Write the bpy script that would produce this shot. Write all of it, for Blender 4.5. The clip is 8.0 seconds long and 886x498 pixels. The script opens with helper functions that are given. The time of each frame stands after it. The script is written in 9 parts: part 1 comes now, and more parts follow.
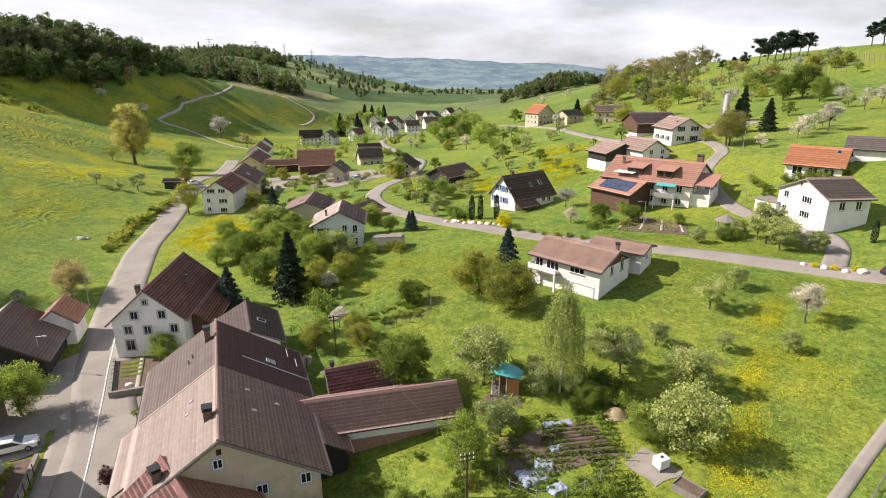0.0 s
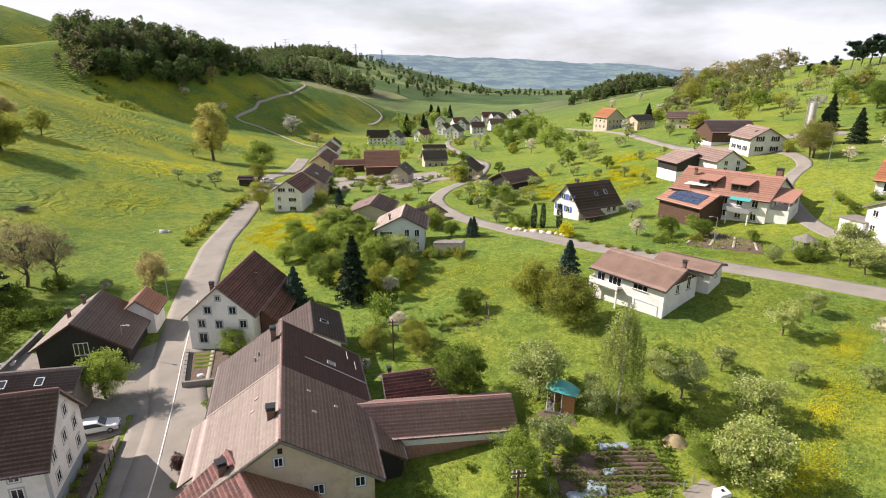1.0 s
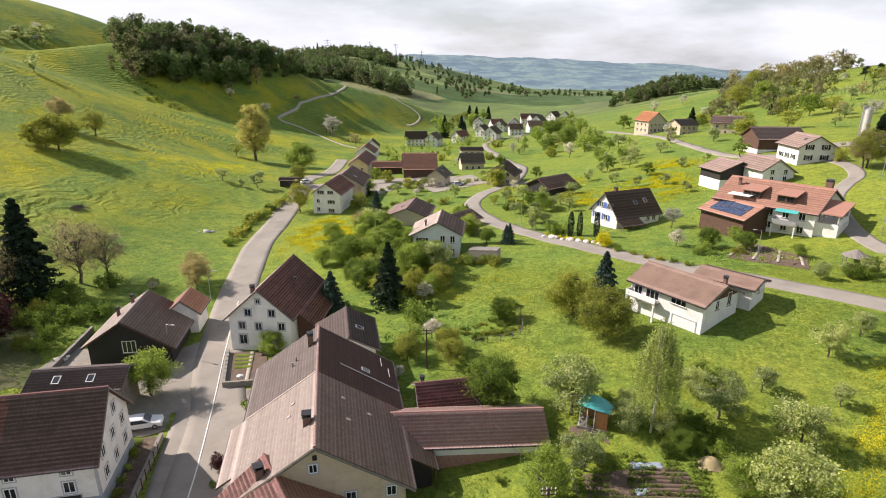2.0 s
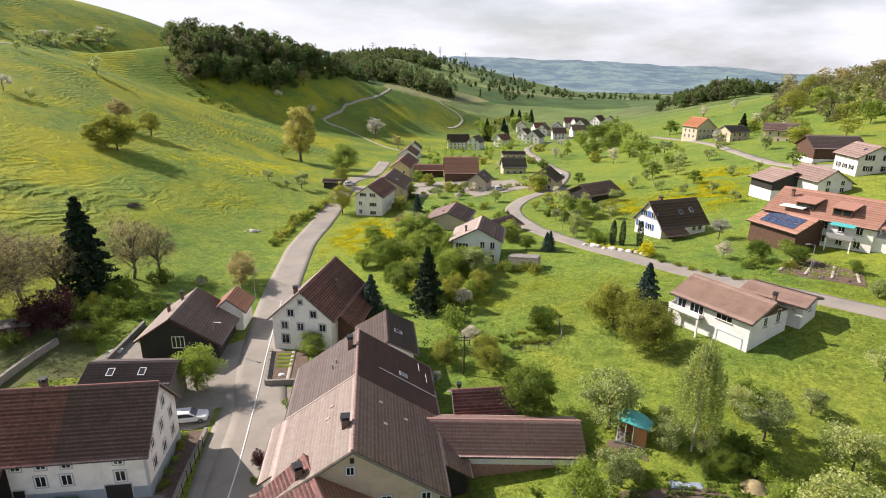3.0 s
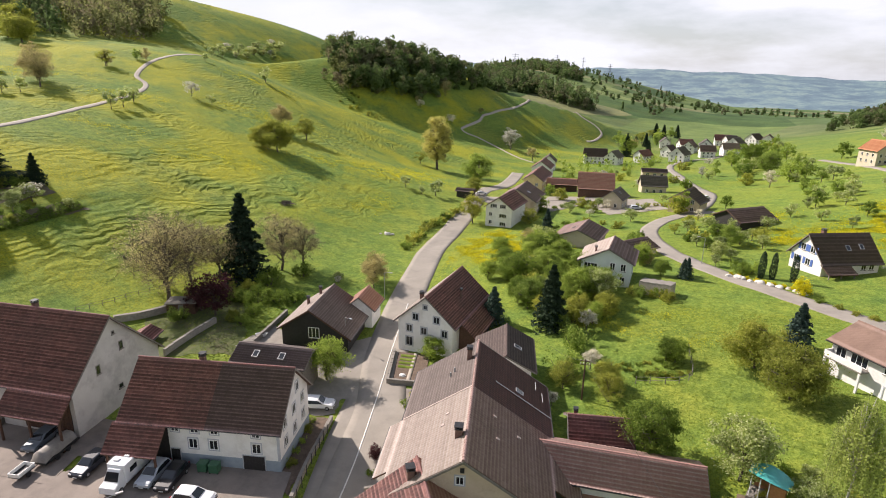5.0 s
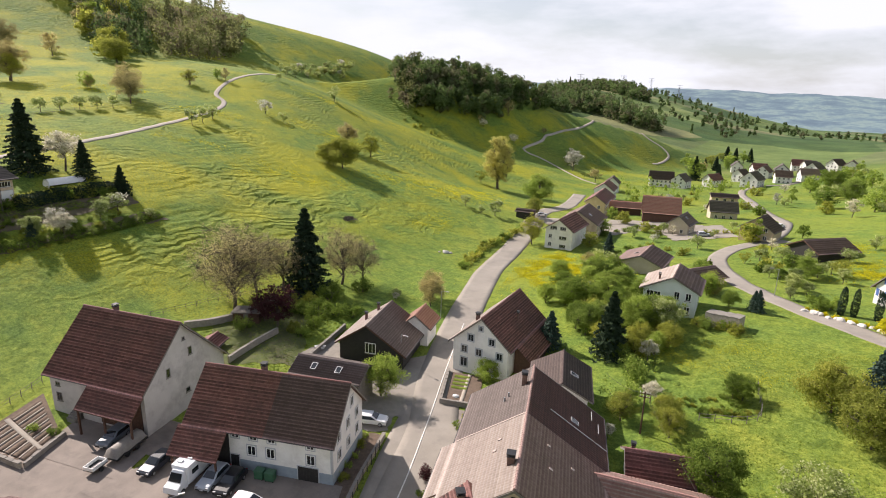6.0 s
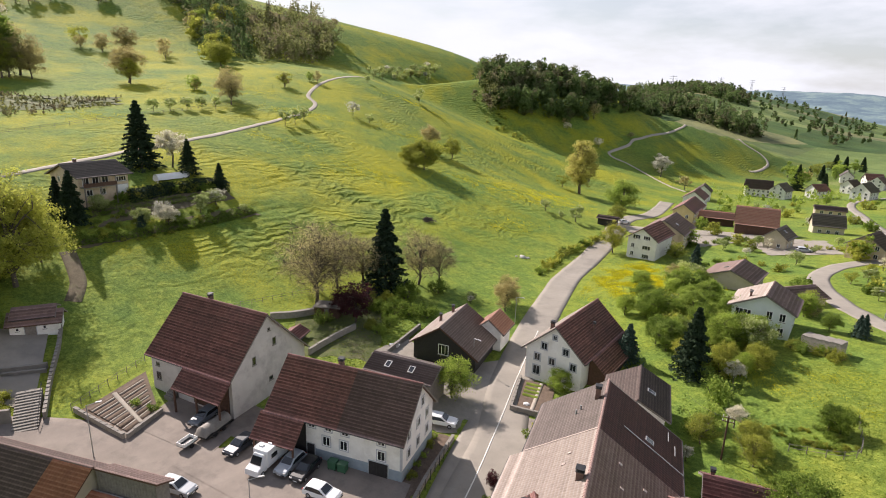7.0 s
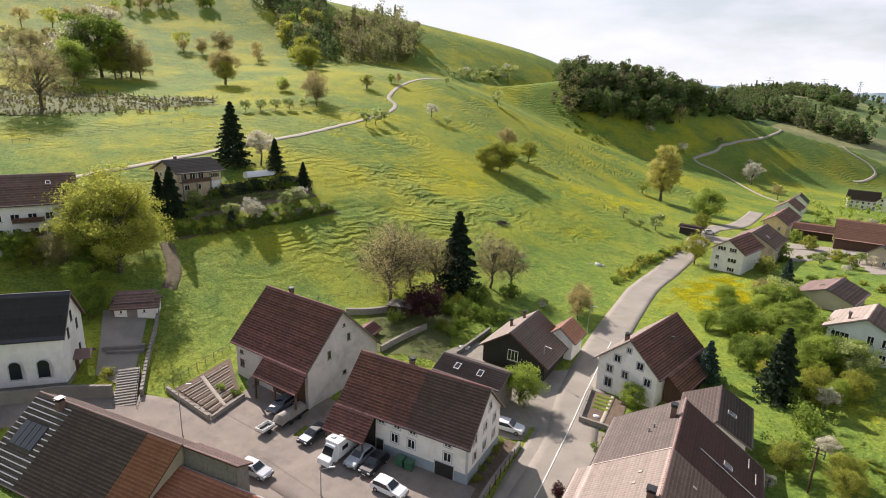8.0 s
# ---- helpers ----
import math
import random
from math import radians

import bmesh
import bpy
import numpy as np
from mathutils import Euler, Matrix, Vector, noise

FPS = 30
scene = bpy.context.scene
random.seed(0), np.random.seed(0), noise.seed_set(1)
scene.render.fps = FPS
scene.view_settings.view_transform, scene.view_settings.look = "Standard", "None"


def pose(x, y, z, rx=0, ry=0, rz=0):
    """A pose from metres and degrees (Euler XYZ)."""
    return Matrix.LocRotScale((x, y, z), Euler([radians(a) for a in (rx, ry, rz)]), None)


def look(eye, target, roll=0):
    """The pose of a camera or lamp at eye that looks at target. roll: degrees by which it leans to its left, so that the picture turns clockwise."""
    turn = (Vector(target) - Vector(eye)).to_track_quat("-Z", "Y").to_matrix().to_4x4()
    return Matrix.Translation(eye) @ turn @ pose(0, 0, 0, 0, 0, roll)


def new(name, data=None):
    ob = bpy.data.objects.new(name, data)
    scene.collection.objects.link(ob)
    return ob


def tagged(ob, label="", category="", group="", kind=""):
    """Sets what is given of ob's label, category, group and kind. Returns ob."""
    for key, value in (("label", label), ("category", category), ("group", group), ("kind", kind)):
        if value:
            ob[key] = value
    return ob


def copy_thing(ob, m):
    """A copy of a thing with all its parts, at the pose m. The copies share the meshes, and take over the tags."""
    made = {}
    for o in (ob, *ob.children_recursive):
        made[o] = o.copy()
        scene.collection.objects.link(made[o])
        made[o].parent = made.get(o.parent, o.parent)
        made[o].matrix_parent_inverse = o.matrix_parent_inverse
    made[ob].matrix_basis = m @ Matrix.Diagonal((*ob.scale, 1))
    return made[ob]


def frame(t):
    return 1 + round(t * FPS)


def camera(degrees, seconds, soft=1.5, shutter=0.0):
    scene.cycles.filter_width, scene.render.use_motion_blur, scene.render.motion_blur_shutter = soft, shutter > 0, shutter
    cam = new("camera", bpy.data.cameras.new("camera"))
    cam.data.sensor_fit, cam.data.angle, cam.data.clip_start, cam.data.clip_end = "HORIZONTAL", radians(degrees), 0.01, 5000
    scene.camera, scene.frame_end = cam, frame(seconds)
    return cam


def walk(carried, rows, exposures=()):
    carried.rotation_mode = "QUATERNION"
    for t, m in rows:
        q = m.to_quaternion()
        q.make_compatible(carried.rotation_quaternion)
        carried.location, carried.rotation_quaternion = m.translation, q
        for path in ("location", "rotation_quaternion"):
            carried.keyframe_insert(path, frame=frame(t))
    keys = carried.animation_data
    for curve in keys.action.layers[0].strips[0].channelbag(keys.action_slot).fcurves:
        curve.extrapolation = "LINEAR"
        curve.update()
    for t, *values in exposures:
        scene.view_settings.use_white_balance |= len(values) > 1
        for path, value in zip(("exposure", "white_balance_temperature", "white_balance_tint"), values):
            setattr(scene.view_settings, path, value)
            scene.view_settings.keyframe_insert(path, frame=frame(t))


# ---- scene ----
cam = camera(76.57, 8.0, 1.0)
PATH = [
    (0.0, 0.000, -0.000, 40.000, 0.023, -17.778, -0.056),
    (0.5, 0.014, 0.017, 40.751, 3.819, -17.844, 0.176),
    (1.0, 0.018, -0.020, 41.478, 6.497, -17.833, 0.288),
    (1.5, 0.027, -0.043, 42.275, 8.970, -17.889, 0.369),
    (3.0, -0.130, -0.229, 43.705, 14.444, -17.724, 0.574),
    (3.5, -0.236, -0.413, 43.938, 19.792, -17.945, 0.964),
    (4.0, -0.129, -0.471, 44.056, 24.019, -18.055, 1.175),
    (4.5, -0.102, -0.542, 44.304, 25.874, -18.074, 1.185),
    (4.7, -0.102, -0.542, 44.374, 26.974, -17.694, 1.185),
    (5.8, -0.135, -0.734, 44.957, 31.430, -15.263, 1.563),
    (6.0, -0.205, -0.705, 45.064, 34.041, -15.317, 1.677),
    (6.5, -0.024, -0.758, 45.337, 39.001, -15.362, 1.859),
    (7.0, 0.013, -0.832, 45.664, 42.227, -15.429, 1.936),
    (7.5, -0.011, -1.074, 45.971, 45.681, -15.545, 2.051),
    (8.0, -0.010, -1.232, 46.252, 49.822, -15.618, 2.208),
]


def aim(x, y, z, yaw, pitch, roll):
    """A pose from heading, tilt and lean in degrees."""
    return pose(x, y, z, 0, 0, yaw) @ pose(0, 0, 0, 90 + pitch) @ pose(0, 0, 0, 0, 0, roll)


walk(cam, [(t, aim(*row)) for t, *row in PATH], [(0.0, 0.63, 6500, 14), (8.0, 0.63, 6500, 14)])

# ---- world, sun ----
SUN_AZ, SUN_EL = 83.0, 38.0          # degrees to the left of +y, and up
sun_way = Vector((-math.sin(radians(SUN_AZ)) * math.cos(radians(SUN_EL)), math.cos(radians(SUN_AZ)) * math.cos(radians(SUN_EL)), math.sin(radians(SUN_EL))))
sun = new("sun", bpy.data.lights.new("sun", "SUN"))
sun.data.energy, sun.data.angle, sun.data.color = 5.0, radians(0.6), (1.0, 0.90, 0.82)
sun.matrix_world = look(sun_way * 400, (0, 0, 0))

world = bpy.data.worlds.new("sky")
scene.world = world
world.use_nodes = True
wn, wl_ = world.node_tree.nodes, world.node_tree.links
wn.clear()
w_out, w_bg = wn.new("ShaderNodeOutputWorld"), wn.new("ShaderNodeBackground")
sky = wn.new("ShaderNodeTexSky")
sky.sky_type, sky.sun_disc = "NISHITA", False
sky.sun_elevation, sky.sun_rotation = radians(SUN_EL), radians(-SUN_AZ)
sky.air_density, sky.dust_density, sky.altitude = 1.2, 2.5, 450
w_co, w_map = wn.new("ShaderNodeTexCoord"), wn.new("ShaderNodeMapping")
w_map.inputs["Scale"].default_value = (1.0, 1.0, 3.6)
w_noise, w_ramp, w_mix = wn.new("ShaderNodeTexNoise"), wn.new("ShaderNodeValToRGB"), wn.new("ShaderNodeMix")
w_noise.inputs["Scale"].default_value, w_noise.inputs["Detail"].default_value, w_noise.inputs["Roughness"].default_value = 3.2, 7, 0.55
w_ramp.color_ramp.elements[0].position, w_ramp.color_ramp.elements[0].color = 0.38, (0.44, 0.44, 0.44, 1)
w_ramp.color_ramp.elements[1].position, w_ramp.color_ramp.elements[1].color = 0.60, (1, 1, 1, 1)
w_mix.data_type = "RGBA"
w_mix.inputs[7].default_value = (9.0, 9.2, 9.9, 1)
wl_.new(w_co.outputs["Generated"], w_map.inputs["Vector"])
wl_.new(w_map.outputs["Vector"], w_noise.inputs["Vector"])
wl_.new(w_noise.outputs["Fac"], w_ramp.inputs["Fac"])
# broken cloud: thick towards the horizon, opening to blue overhead
w_sep, w_open, w_mul = wn.new("ShaderNodeSeparateXYZ"), wn.new("ShaderNodeMapRange"), wn.new("ShaderNodeMath")
w_open.interpolation_type = "SMOOTHSTEP"
for i_, v_ in ((1, 0.22), (2, 0.75), (3, 1.0), (4, 0.25)):
    w_open.inputs[i_].default_value = v_
w_mul.operation = "MULTIPLY"
wl_.new(w_co.outputs["Generated"], w_sep.inputs[0])
wl_.new(w_sep.outputs[2], w_open.inputs[0])
wl_.new(w_ramp.outputs["Color"], w_mul.inputs[0])
wl_.new(w_open.outputs[0], w_mul.inputs[1])
wl_.new(w_mul.outputs[0], w_mix.inputs[0])
wl_.new(sky.outputs["Color"], w_mix.inputs[6])
wl_.new(w_mix.outputs[2], w_bg.inputs["Color"])
w_bg.inputs["Strength"].default_value = 0.070
wl_.new(w_bg.outputs["Background"], w_out.inputs["Surface"])


# ---- materials ----
def bsdf(name, rough=0.8, metal=0.0):
    m = bpy.data.materials.new(name)
    m.use_nodes = True
    b = m.node_tree.nodes["Principled BSDF"]
    b.inputs["Roughness"].default_value, b.inputs["Metallic"].default_value = rough, metal
    return m, m.node_tree.nodes, m.node_tree.links, b


def noise_of(nodes, links, scale, detail=4.0, rough=0.6, vec=None):
    n = nodes.new("ShaderNodeTexNoise")
    n.inputs["Scale"].default_value, n.inputs["Detail"].default_value, n.inputs["Roughness"].default_value = scale, detail, rough
    if vec:
        links.new(vec, n.inputs["Vector"])
    return n.outputs["Fac"]


def place_of(nodes):
    return nodes.new("ShaderNodeNewGeometry").outputs["Position"]


def ramp(nodes, links, fac, stops):
    r = nodes.new("ShaderNodeValToRGB")
    el = r.color_ramp.elements
    while len(el) < len(stops):
        el.new(0.5)
    for e, (p, c) in zip(el, stops):
        e.position, e.color = p, (*c, 1) if len(c) == 3 else c
    links.new(fac, r.inputs["Fac"])
    return r.outputs["Color"]


def mix(nodes, links, fac, a, b, mode="MIX"):
    n = nodes.new("ShaderNodeMix")
    n.data_type, n.blend_type = "RGBA", mode
    for k, v in ((0, fac), (6, a), (7, b)):
        if isinstance(v, (int, float)):
            n.inputs[k].default_value = v
        elif isinstance(v, tuple):
            n.inputs[k].default_value = (*v, 1)
        else:
            links.new(v, n.inputs[k])
    return n.outputs[2]


def bump(nodes, links, height, b, strength=0.3, distance=0.05):
    n = nodes.new("ShaderNodeBump")
    n.inputs["Strength"].default_value, n.inputs["Distance"].default_value = strength, distance
    links.new(height, n.inputs["Height"])
    links.new(n.outputs["Normal"], b.inputs["Normal"])


def surface(name, dark, light, scale=1.0, rough=0.85, fine=20.0, bumpy=0.25, dist=0.02, metal=0.0, stain=None, stain_scale=0.35):
    """Two scales of variation between two tones, a stain tone with patches of its own, and fine relief."""
    m, n, l, b = bsdf(name, rough, metal)
    p = place_of(n)
    big, small = noise_of(n, l, scale, 5, 0.6, p), noise_of(n, l, fine, 3, 0.6, p)
    c = ramp(n, l, big, [(0.3, dark), (0.7, light)])
    c = mix(n, l, 0.35, c, ramp(n, l, small, [(0.3, dark), (0.7, light)]))
    if stain:
        c = mix(n, l, ramp(n, l, noise_of(n, l, stain_scale, 6, 0.7, p), [(0.5, (0, 0, 0)), (0.72, (0.8, 0.8, 0.8))]), c, stain)
    l.new(c, b.inputs["Base Color"])
    if bumpy:
        bump(n, l, small, b, bumpy, dist)
    return m


def tile_mat(name, tones, moss=(0.10, 0.085, 0.05), moss_at=0.60, rough=0.8, lip=0.45):
    """Roof tiles: each tile takes its own tone, with large weather stains over them."""
    m, n, l, b = bsdf(name, rough)
    uv = n.new("ShaderNodeUVMap").outputs["UV"]
    fl = n.new("ShaderNodeVectorMath")
    fl.operation = "FLOOR"
    l.new(uv, fl.inputs[0])
    wn_ = n.new("ShaderNodeTexWhiteNoise")
    wn_.noise_dimensions = "2D"
    l.new(fl.outputs[0], wn_.inputs["Vector"])
    k = len(tones) - 1
    row = n.new("ShaderNodeVectorMath")
    row.operation = "MULTIPLY"
    row.inputs[1].default_value = (0, 1, 0)
    l.new(fl.outputs[0], row.inputs[0])
    wr_ = n.new("ShaderNodeTexWhiteNoise")
    wr_.noise_dimensions = "2D"
    l.new(row.outputs[0], wr_.inputs["Vector"])
    stops = [(i / k, t) for i, t in enumerate(tones)]
    c = mix(n, l, 0.5, ramp(n, l, wn_.outputs["Value"], stops), ramp(n, l, wr_.outputs["Value"], stops))
    p = place_of(n)
    fr = n.new("ShaderNodeVectorMath")
    fr.operation = "FRACTION"
    l.new(uv, fr.inputs[0])
    fy = n.new("ShaderNodeSeparateXYZ")
    l.new(fr.outputs[0], fy.inputs[0])
    worn = ramp(n, l, fy.outputs[1], [(0.55, (0, 0, 0)), (0.75, (lip, lip, lip))])
    worn = mix(n, l, 1.0, worn, ramp(n, l, noise_of(n, l, 1.1, 4, 0.7, p), [(0.3, (0.25, 0.25, 0.25)), (0.6, (1, 1, 1))]), "MULTIPLY")
    c = mix(n, l, worn, c, tuple(min(0.6, 0.05 + 1.7 * v) for v in tones[-1]))
    c = mix(n, l, ramp(n, l, noise_of(n, l, 0.28, 6, 0.7, p), [(moss_at - 0.12, (0, 0, 0)), (moss_at + 0.18, (0.75, 0.75, 0.75))]), c, moss)
    c = mix(n, l, ramp(n, l, noise_of(n, l, 6.0, 3, 0.6, p), [(0.35, (0.35, 0.35, 0.35)), (0.65, (0, 0, 0))]), c, tuple(0.55 * v for v in tones[0]))
    l.new(c, b.inputs["Base Color"])
    bump(n, l, noise_of(n, l, 25, 2, 0.5, p), b, 0.2, 0.02)
    return m


def leaf_mat(name, a, b_, c_, trans=0.5, wide=0.35, spot=None):
    """Leaves: each leaf takes its own tone; some light comes through."""
    m, n, l, b = bsdf(name, 0.8)
    b.inputs["Specular IOR Level"].default_value = 0.15
    rnd = n.new("ShaderNodeNewGeometry").outputs["Random Per Island"]
    col = ramp(n, l, rnd, [(0.0, a), (0.5, b_), (1.0, c_)])
    ob = n.new("ShaderNodeObjectInfo").outputs["Random"]
    col = mix(n, l, 1.0, col, ramp(n, l, ob, [(0.0, (0.78, 0.80, 0.78)), (1.0, (1.2, 1.15, 1.0))]), "MULTIPLY")
    soft = noise_of(n, l, wide, 3, 0.6, place_of(n))
    col = mix(n, l, 1.0, col, ramp(n, l, soft, [(0.35, (0.72, 0.76, 0.7)), (0.65, (1.22, 1.2, 1.15))]), "MULTIPLY")
    if spot:
        col = mix(n, l, ramp(n, l, noise_of(n, l, 0.085, 2, 0.5, place_of(n)), [(0.5, (0, 0, 0)), (0.6, (0.8, 0.8, 0.8))]), col, spot)
    l.new(col, b.inputs["Base Color"])
    tr, mx = n.new("ShaderNodeBsdfTranslucent"), n.new("ShaderNodeMixShader")
    l.new(col, tr.inputs["Color"])
    mx.inputs["Fac"].default_value = trans
    l.new(b.outputs["BSDF"], mx.inputs[1])
    l.new(tr.outputs["BSDF"], mx.inputs[2])
    l.new(mx.outputs["Shader"], n["Material Output"].inputs["Surface"])
    return m


PLASTER_WHITE = surface("white_plaster", (0.66, 0.65, 0.62), (0.82, 0.81, 0.78), 0.8, 0.9, 30, 0.15, stain=(0.55, 0.53, 0.49))
PLASTER_CREAM = surface("cream_plaster", (0.50, 0.40, 0.275), (0.66, 0.55, 0.40), 0.6, 0.9, 22, 0.3, stain=(0.36, 0.26, 0.165))
PLASTER_GREY = surface("weathered_grey_plaster", (0.46, 0.43, 0.40), (0.60, 0.57, 0.53), 0.5, 0.92, 18, 0.35, stain=(0.33, 0.30, 0.28))
PLASTER_GREEN = surface("pale_green_plaster", (0.56, 0.62, 0.58), (0.68, 0.73, 0.69), 0.8, 0.9, 30, 0.15)
PLASTER_YELLOW = surface("ochre_plaster", (0.55, 0.42, 0.22), (0.68, 0.54, 0.31), 0.8, 0.9, 30, 0.15)
PLASTER_BEIGE = surface("beige_plaster", (0.44, 0.38, 0.28), (0.56, 0.49, 0.37), 0.8, 0.9, 30, 0.15)
PLINTH = surface("blue_grey_plinth", (0.22, 0.27, 0.31), (0.31, 0.36, 0.40), 1.2, 0.9, 25, 0.2)
CONCRETE = surface("concrete", (0.165, 0.15, 0.13), (0.27, 0.248, 0.217), 0.8, 0.9, 18, 0.3, stain=(0.2, 0.19, 0.17))
PALE_STONE = surface("pale_limestone", (0.42, 0.40, 0.36), (0.66, 0.63, 0.58), 2.0, 0.9, 10, 0.5)
STONE = surface("field_stone", (0.22, 0.20, 0.17), (0.42, 0.38, 0.32), 2.2, 0.9, 9, 0.6, 0.06)
BRICKISH = surface("old_brick_wall", (0.24, 0.12, 0.08), (0.40, 0.24, 0.17), 3.0, 0.9, 14, 0.5)
BLACK_WOOD = surface("black_stained_boards", (0.012, 0.011, 0.011), (0.03, 0.027, 0.025), 3, 0.7, 18, 0.4)
BROWN_WOOD = surface("brown_weathered_boards", (0.055, 0.028, 0.018), (0.13, 0.068, 0.042), 3, 0.8, 16, 0.4)
GREY_WOOD = surface("grey_weathered_boards", (0.13, 0.115, 0.10), (0.26, 0.235, 0.205), 2.5, 0.85, 14, 0.4)
WHITE_PAINT = surface("white_paint", (0.72, 0.72, 0.70), (0.84, 0.84, 0.82), 3, 0.5, 30, 0.05)
GREY_TRIM = surface("grey_stone_trim", (0.34, 0.36, 0.38), (0.46, 0.48, 0.50), 3, 0.8, 30, 0.1)
BLUE_PAINT = surface("blue_shutter_paint", (0.05, 0.10, 0.32), (0.09, 0.16, 0.42), 3, 0.5, 30, 0.05)
DARK_METAL = surface("dark_metal", (0.03, 0.03, 0.032), (0.07, 0.07, 0.07), 4, 0.45, 30, 0.1, metal=0.6)
LIGHT_METAL = surface("galvanised_metal", (0.26, 0.265, 0.27), (0.38, 0.385, 0.39), 4, 0.55, 30, 0.05, metal=0.3)
CHIMNEY = surface("chimney_brick", (0.10, 0.06, 0.05), (0.22, 0.13, 0.10), 4, 0.9, 20, 0.5)
TEAL = surface("teal_canvas", (0.05, 0.33, 0.32), (0.10, 0.46, 0.44), 2, 0.5, 20, 0.2)
ORANGE_WOOD = surface("orange_larch", (0.30, 0.13, 0.05), (0.44, 0.21, 0.09), 4, 0.6, 20, 0.2)
EARTH = surface("tilled_earth", (0.075, 0.052, 0.037), (0.17, 0.122, 0.087), 1.5, 0.95, 9, 0.8, 0.08)
GRAVEL = surface("gravel_yard", (0.20, 0.18, 0.15), (0.32, 0.29, 0.245), 1.0, 0.95, 14, 0.6, 0.03)
ASPHALT = surface("worn_asphalt", (0.215, 0.194, 0.163), (0.300, 0.272, 0.232), 0.25, 0.92, 26, 0.25, 0.01, stain=(0.170, 0.153, 0.134), stain_scale=0.12)
YARD_ASPHALT = surface("old_dark_asphalt", (0.170, 0.143, 0.121), (0.275, 0.234, 0.199), 0.3, 0.92, 22, 0.3, 0.01, stain=(0.115, 0.099, 0.087), stain_scale=0.2)
LANE_PAINT = surface("road_paint", (0.55, 0.54, 0.50), (0.75, 0.74, 0.70), 2, 0.7, 20, 0.1)
PALE_TRACK = surface("pale_gravel_track", (0.28, 0.245, 0.20), (0.39, 0.35, 0.295), 0.4, 0.95, 9, 0.3)
BARK = surface("bark", (0.055, 0.043, 0.033), (0.14, 0.115, 0.09), 4, 0.9, 16, 0.6)
BIRCH = surface("birch_bark", (0.40, 0.38, 0.35), (0.68, 0.66, 0.62), 5, 0.8, 14, 0.4, stain=(0.08, 0.07, 0.06), stain_scale=5)
TILE_BROWN = tile_mat("brown_clay_tiles", [(0.115, 0.072, 0.062), (0.145, 0.092, 0.080), (0.178, 0.114, 0.100), (0.22, 0.145, 0.128)], (0.095, 0.075, 0.06), 0.62)
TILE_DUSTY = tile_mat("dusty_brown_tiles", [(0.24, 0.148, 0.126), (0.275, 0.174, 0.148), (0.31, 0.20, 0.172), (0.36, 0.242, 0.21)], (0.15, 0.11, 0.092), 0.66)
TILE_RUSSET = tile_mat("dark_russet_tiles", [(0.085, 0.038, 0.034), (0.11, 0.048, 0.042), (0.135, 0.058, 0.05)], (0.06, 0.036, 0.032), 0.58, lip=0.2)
TILE_PLUM = tile_mat("plum_brown_tiles", [(0.078, 0.050, 0.050), (0.102, 0.065, 0.064), (0.135, 0.088, 0.086)], (0.06, 0.045, 0.042), 0.6, lip=0.75)
TILE_RUST = tile_mat("rust_red_tiles", [(0.27, 0.098, 0.058), (0.33, 0.125, 0.075), (0.39, 0.155, 0.095)], (0.20, 0.09, 0.06), 0.62, lip=0.6)
TILE_COCOA = tile_mat("light_brown_tiles", [(0.29, 0.195, 0.165), (0.34, 0.232, 0.198), (0.39, 0.27, 0.232)], (0.24, 0.165, 0.138), 0.66)
TILE_BRICK = tile_mat("brick_red_tiles", [(0.38, 0.18, 0.125), (0.44, 0.215, 0.15), (0.50, 0.25, 0.178)], (0.30, 0.16, 0.118), 0.66)
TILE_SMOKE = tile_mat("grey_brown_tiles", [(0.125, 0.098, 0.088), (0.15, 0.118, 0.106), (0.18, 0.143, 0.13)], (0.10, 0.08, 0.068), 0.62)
# brown tiles painted paler, standing in for sunlight on left-hand slopes
TILE_PALE = tile_mat("pale_sunlit_tiles", [(0.30, 0.24, 0.208), (0.34, 0.272, 0.238), (0.375, 0.302, 0.266), (0.42, 0.342, 0.302)], (0.25, 0.195, 0.158), 0.66, lip=0.25)
TILE_TAN = tile_mat("tan_pantiles", [(0.34, 0.185, 0.155), (0.40, 0.22, 0.185), (0.46, 0.262, 0.222)], (0.19, 0.13, 0.108), 0.68, lip=0.7)
TILE_RED = tile_mat("red_clay_tiles", [(0.082, 0.036, 0.034), (0.14, 0.058, 0.052), (0.195, 0.082, 0.072), (0.28, 0.132, 0.114)], (0.105, 0.066, 0.064), 0.56, lip=0.75)
TILE_ORANGE = tile_mat("orange_clay_tiles", [(0.36, 0.125, 0.055), (0.42, 0.16, 0.075), (0.47, 0.19, 0.09)], (0.30, 0.12, 0.06), 0.75)
TILE_TERRA = tile_mat("terracotta_tiles", [(0.31, 0.15, 0.105), (0.36, 0.178, 0.125), (0.41, 0.21, 0.15)], (0.24, 0.13, 0.098), 0.66)
TILE_DARK = tile_mat("dark_brown_tiles", [(0.052, 0.034, 0.029), (0.072, 0.048, 0.041), (0.095, 0.064, 0.055)], (0.06, 0.052, 0.04), 0.65)
TILE_FAWN = tile_mat("fawn_brown_tiles", [(0.21, 0.145, 0.122), (0.25, 0.175, 0.15), (0.295, 0.212, 0.183)], (0.17, 0.125, 0.10), 0.66)
TILE_SLATE = tile_mat("blue_black_slates", [(0.026, 0.026, 0.044), (0.034, 0.034, 0.056), (0.044, 0.044, 0.068)], (0.04, 0.04, 0.055), 0.7, 0.55, 0.08)
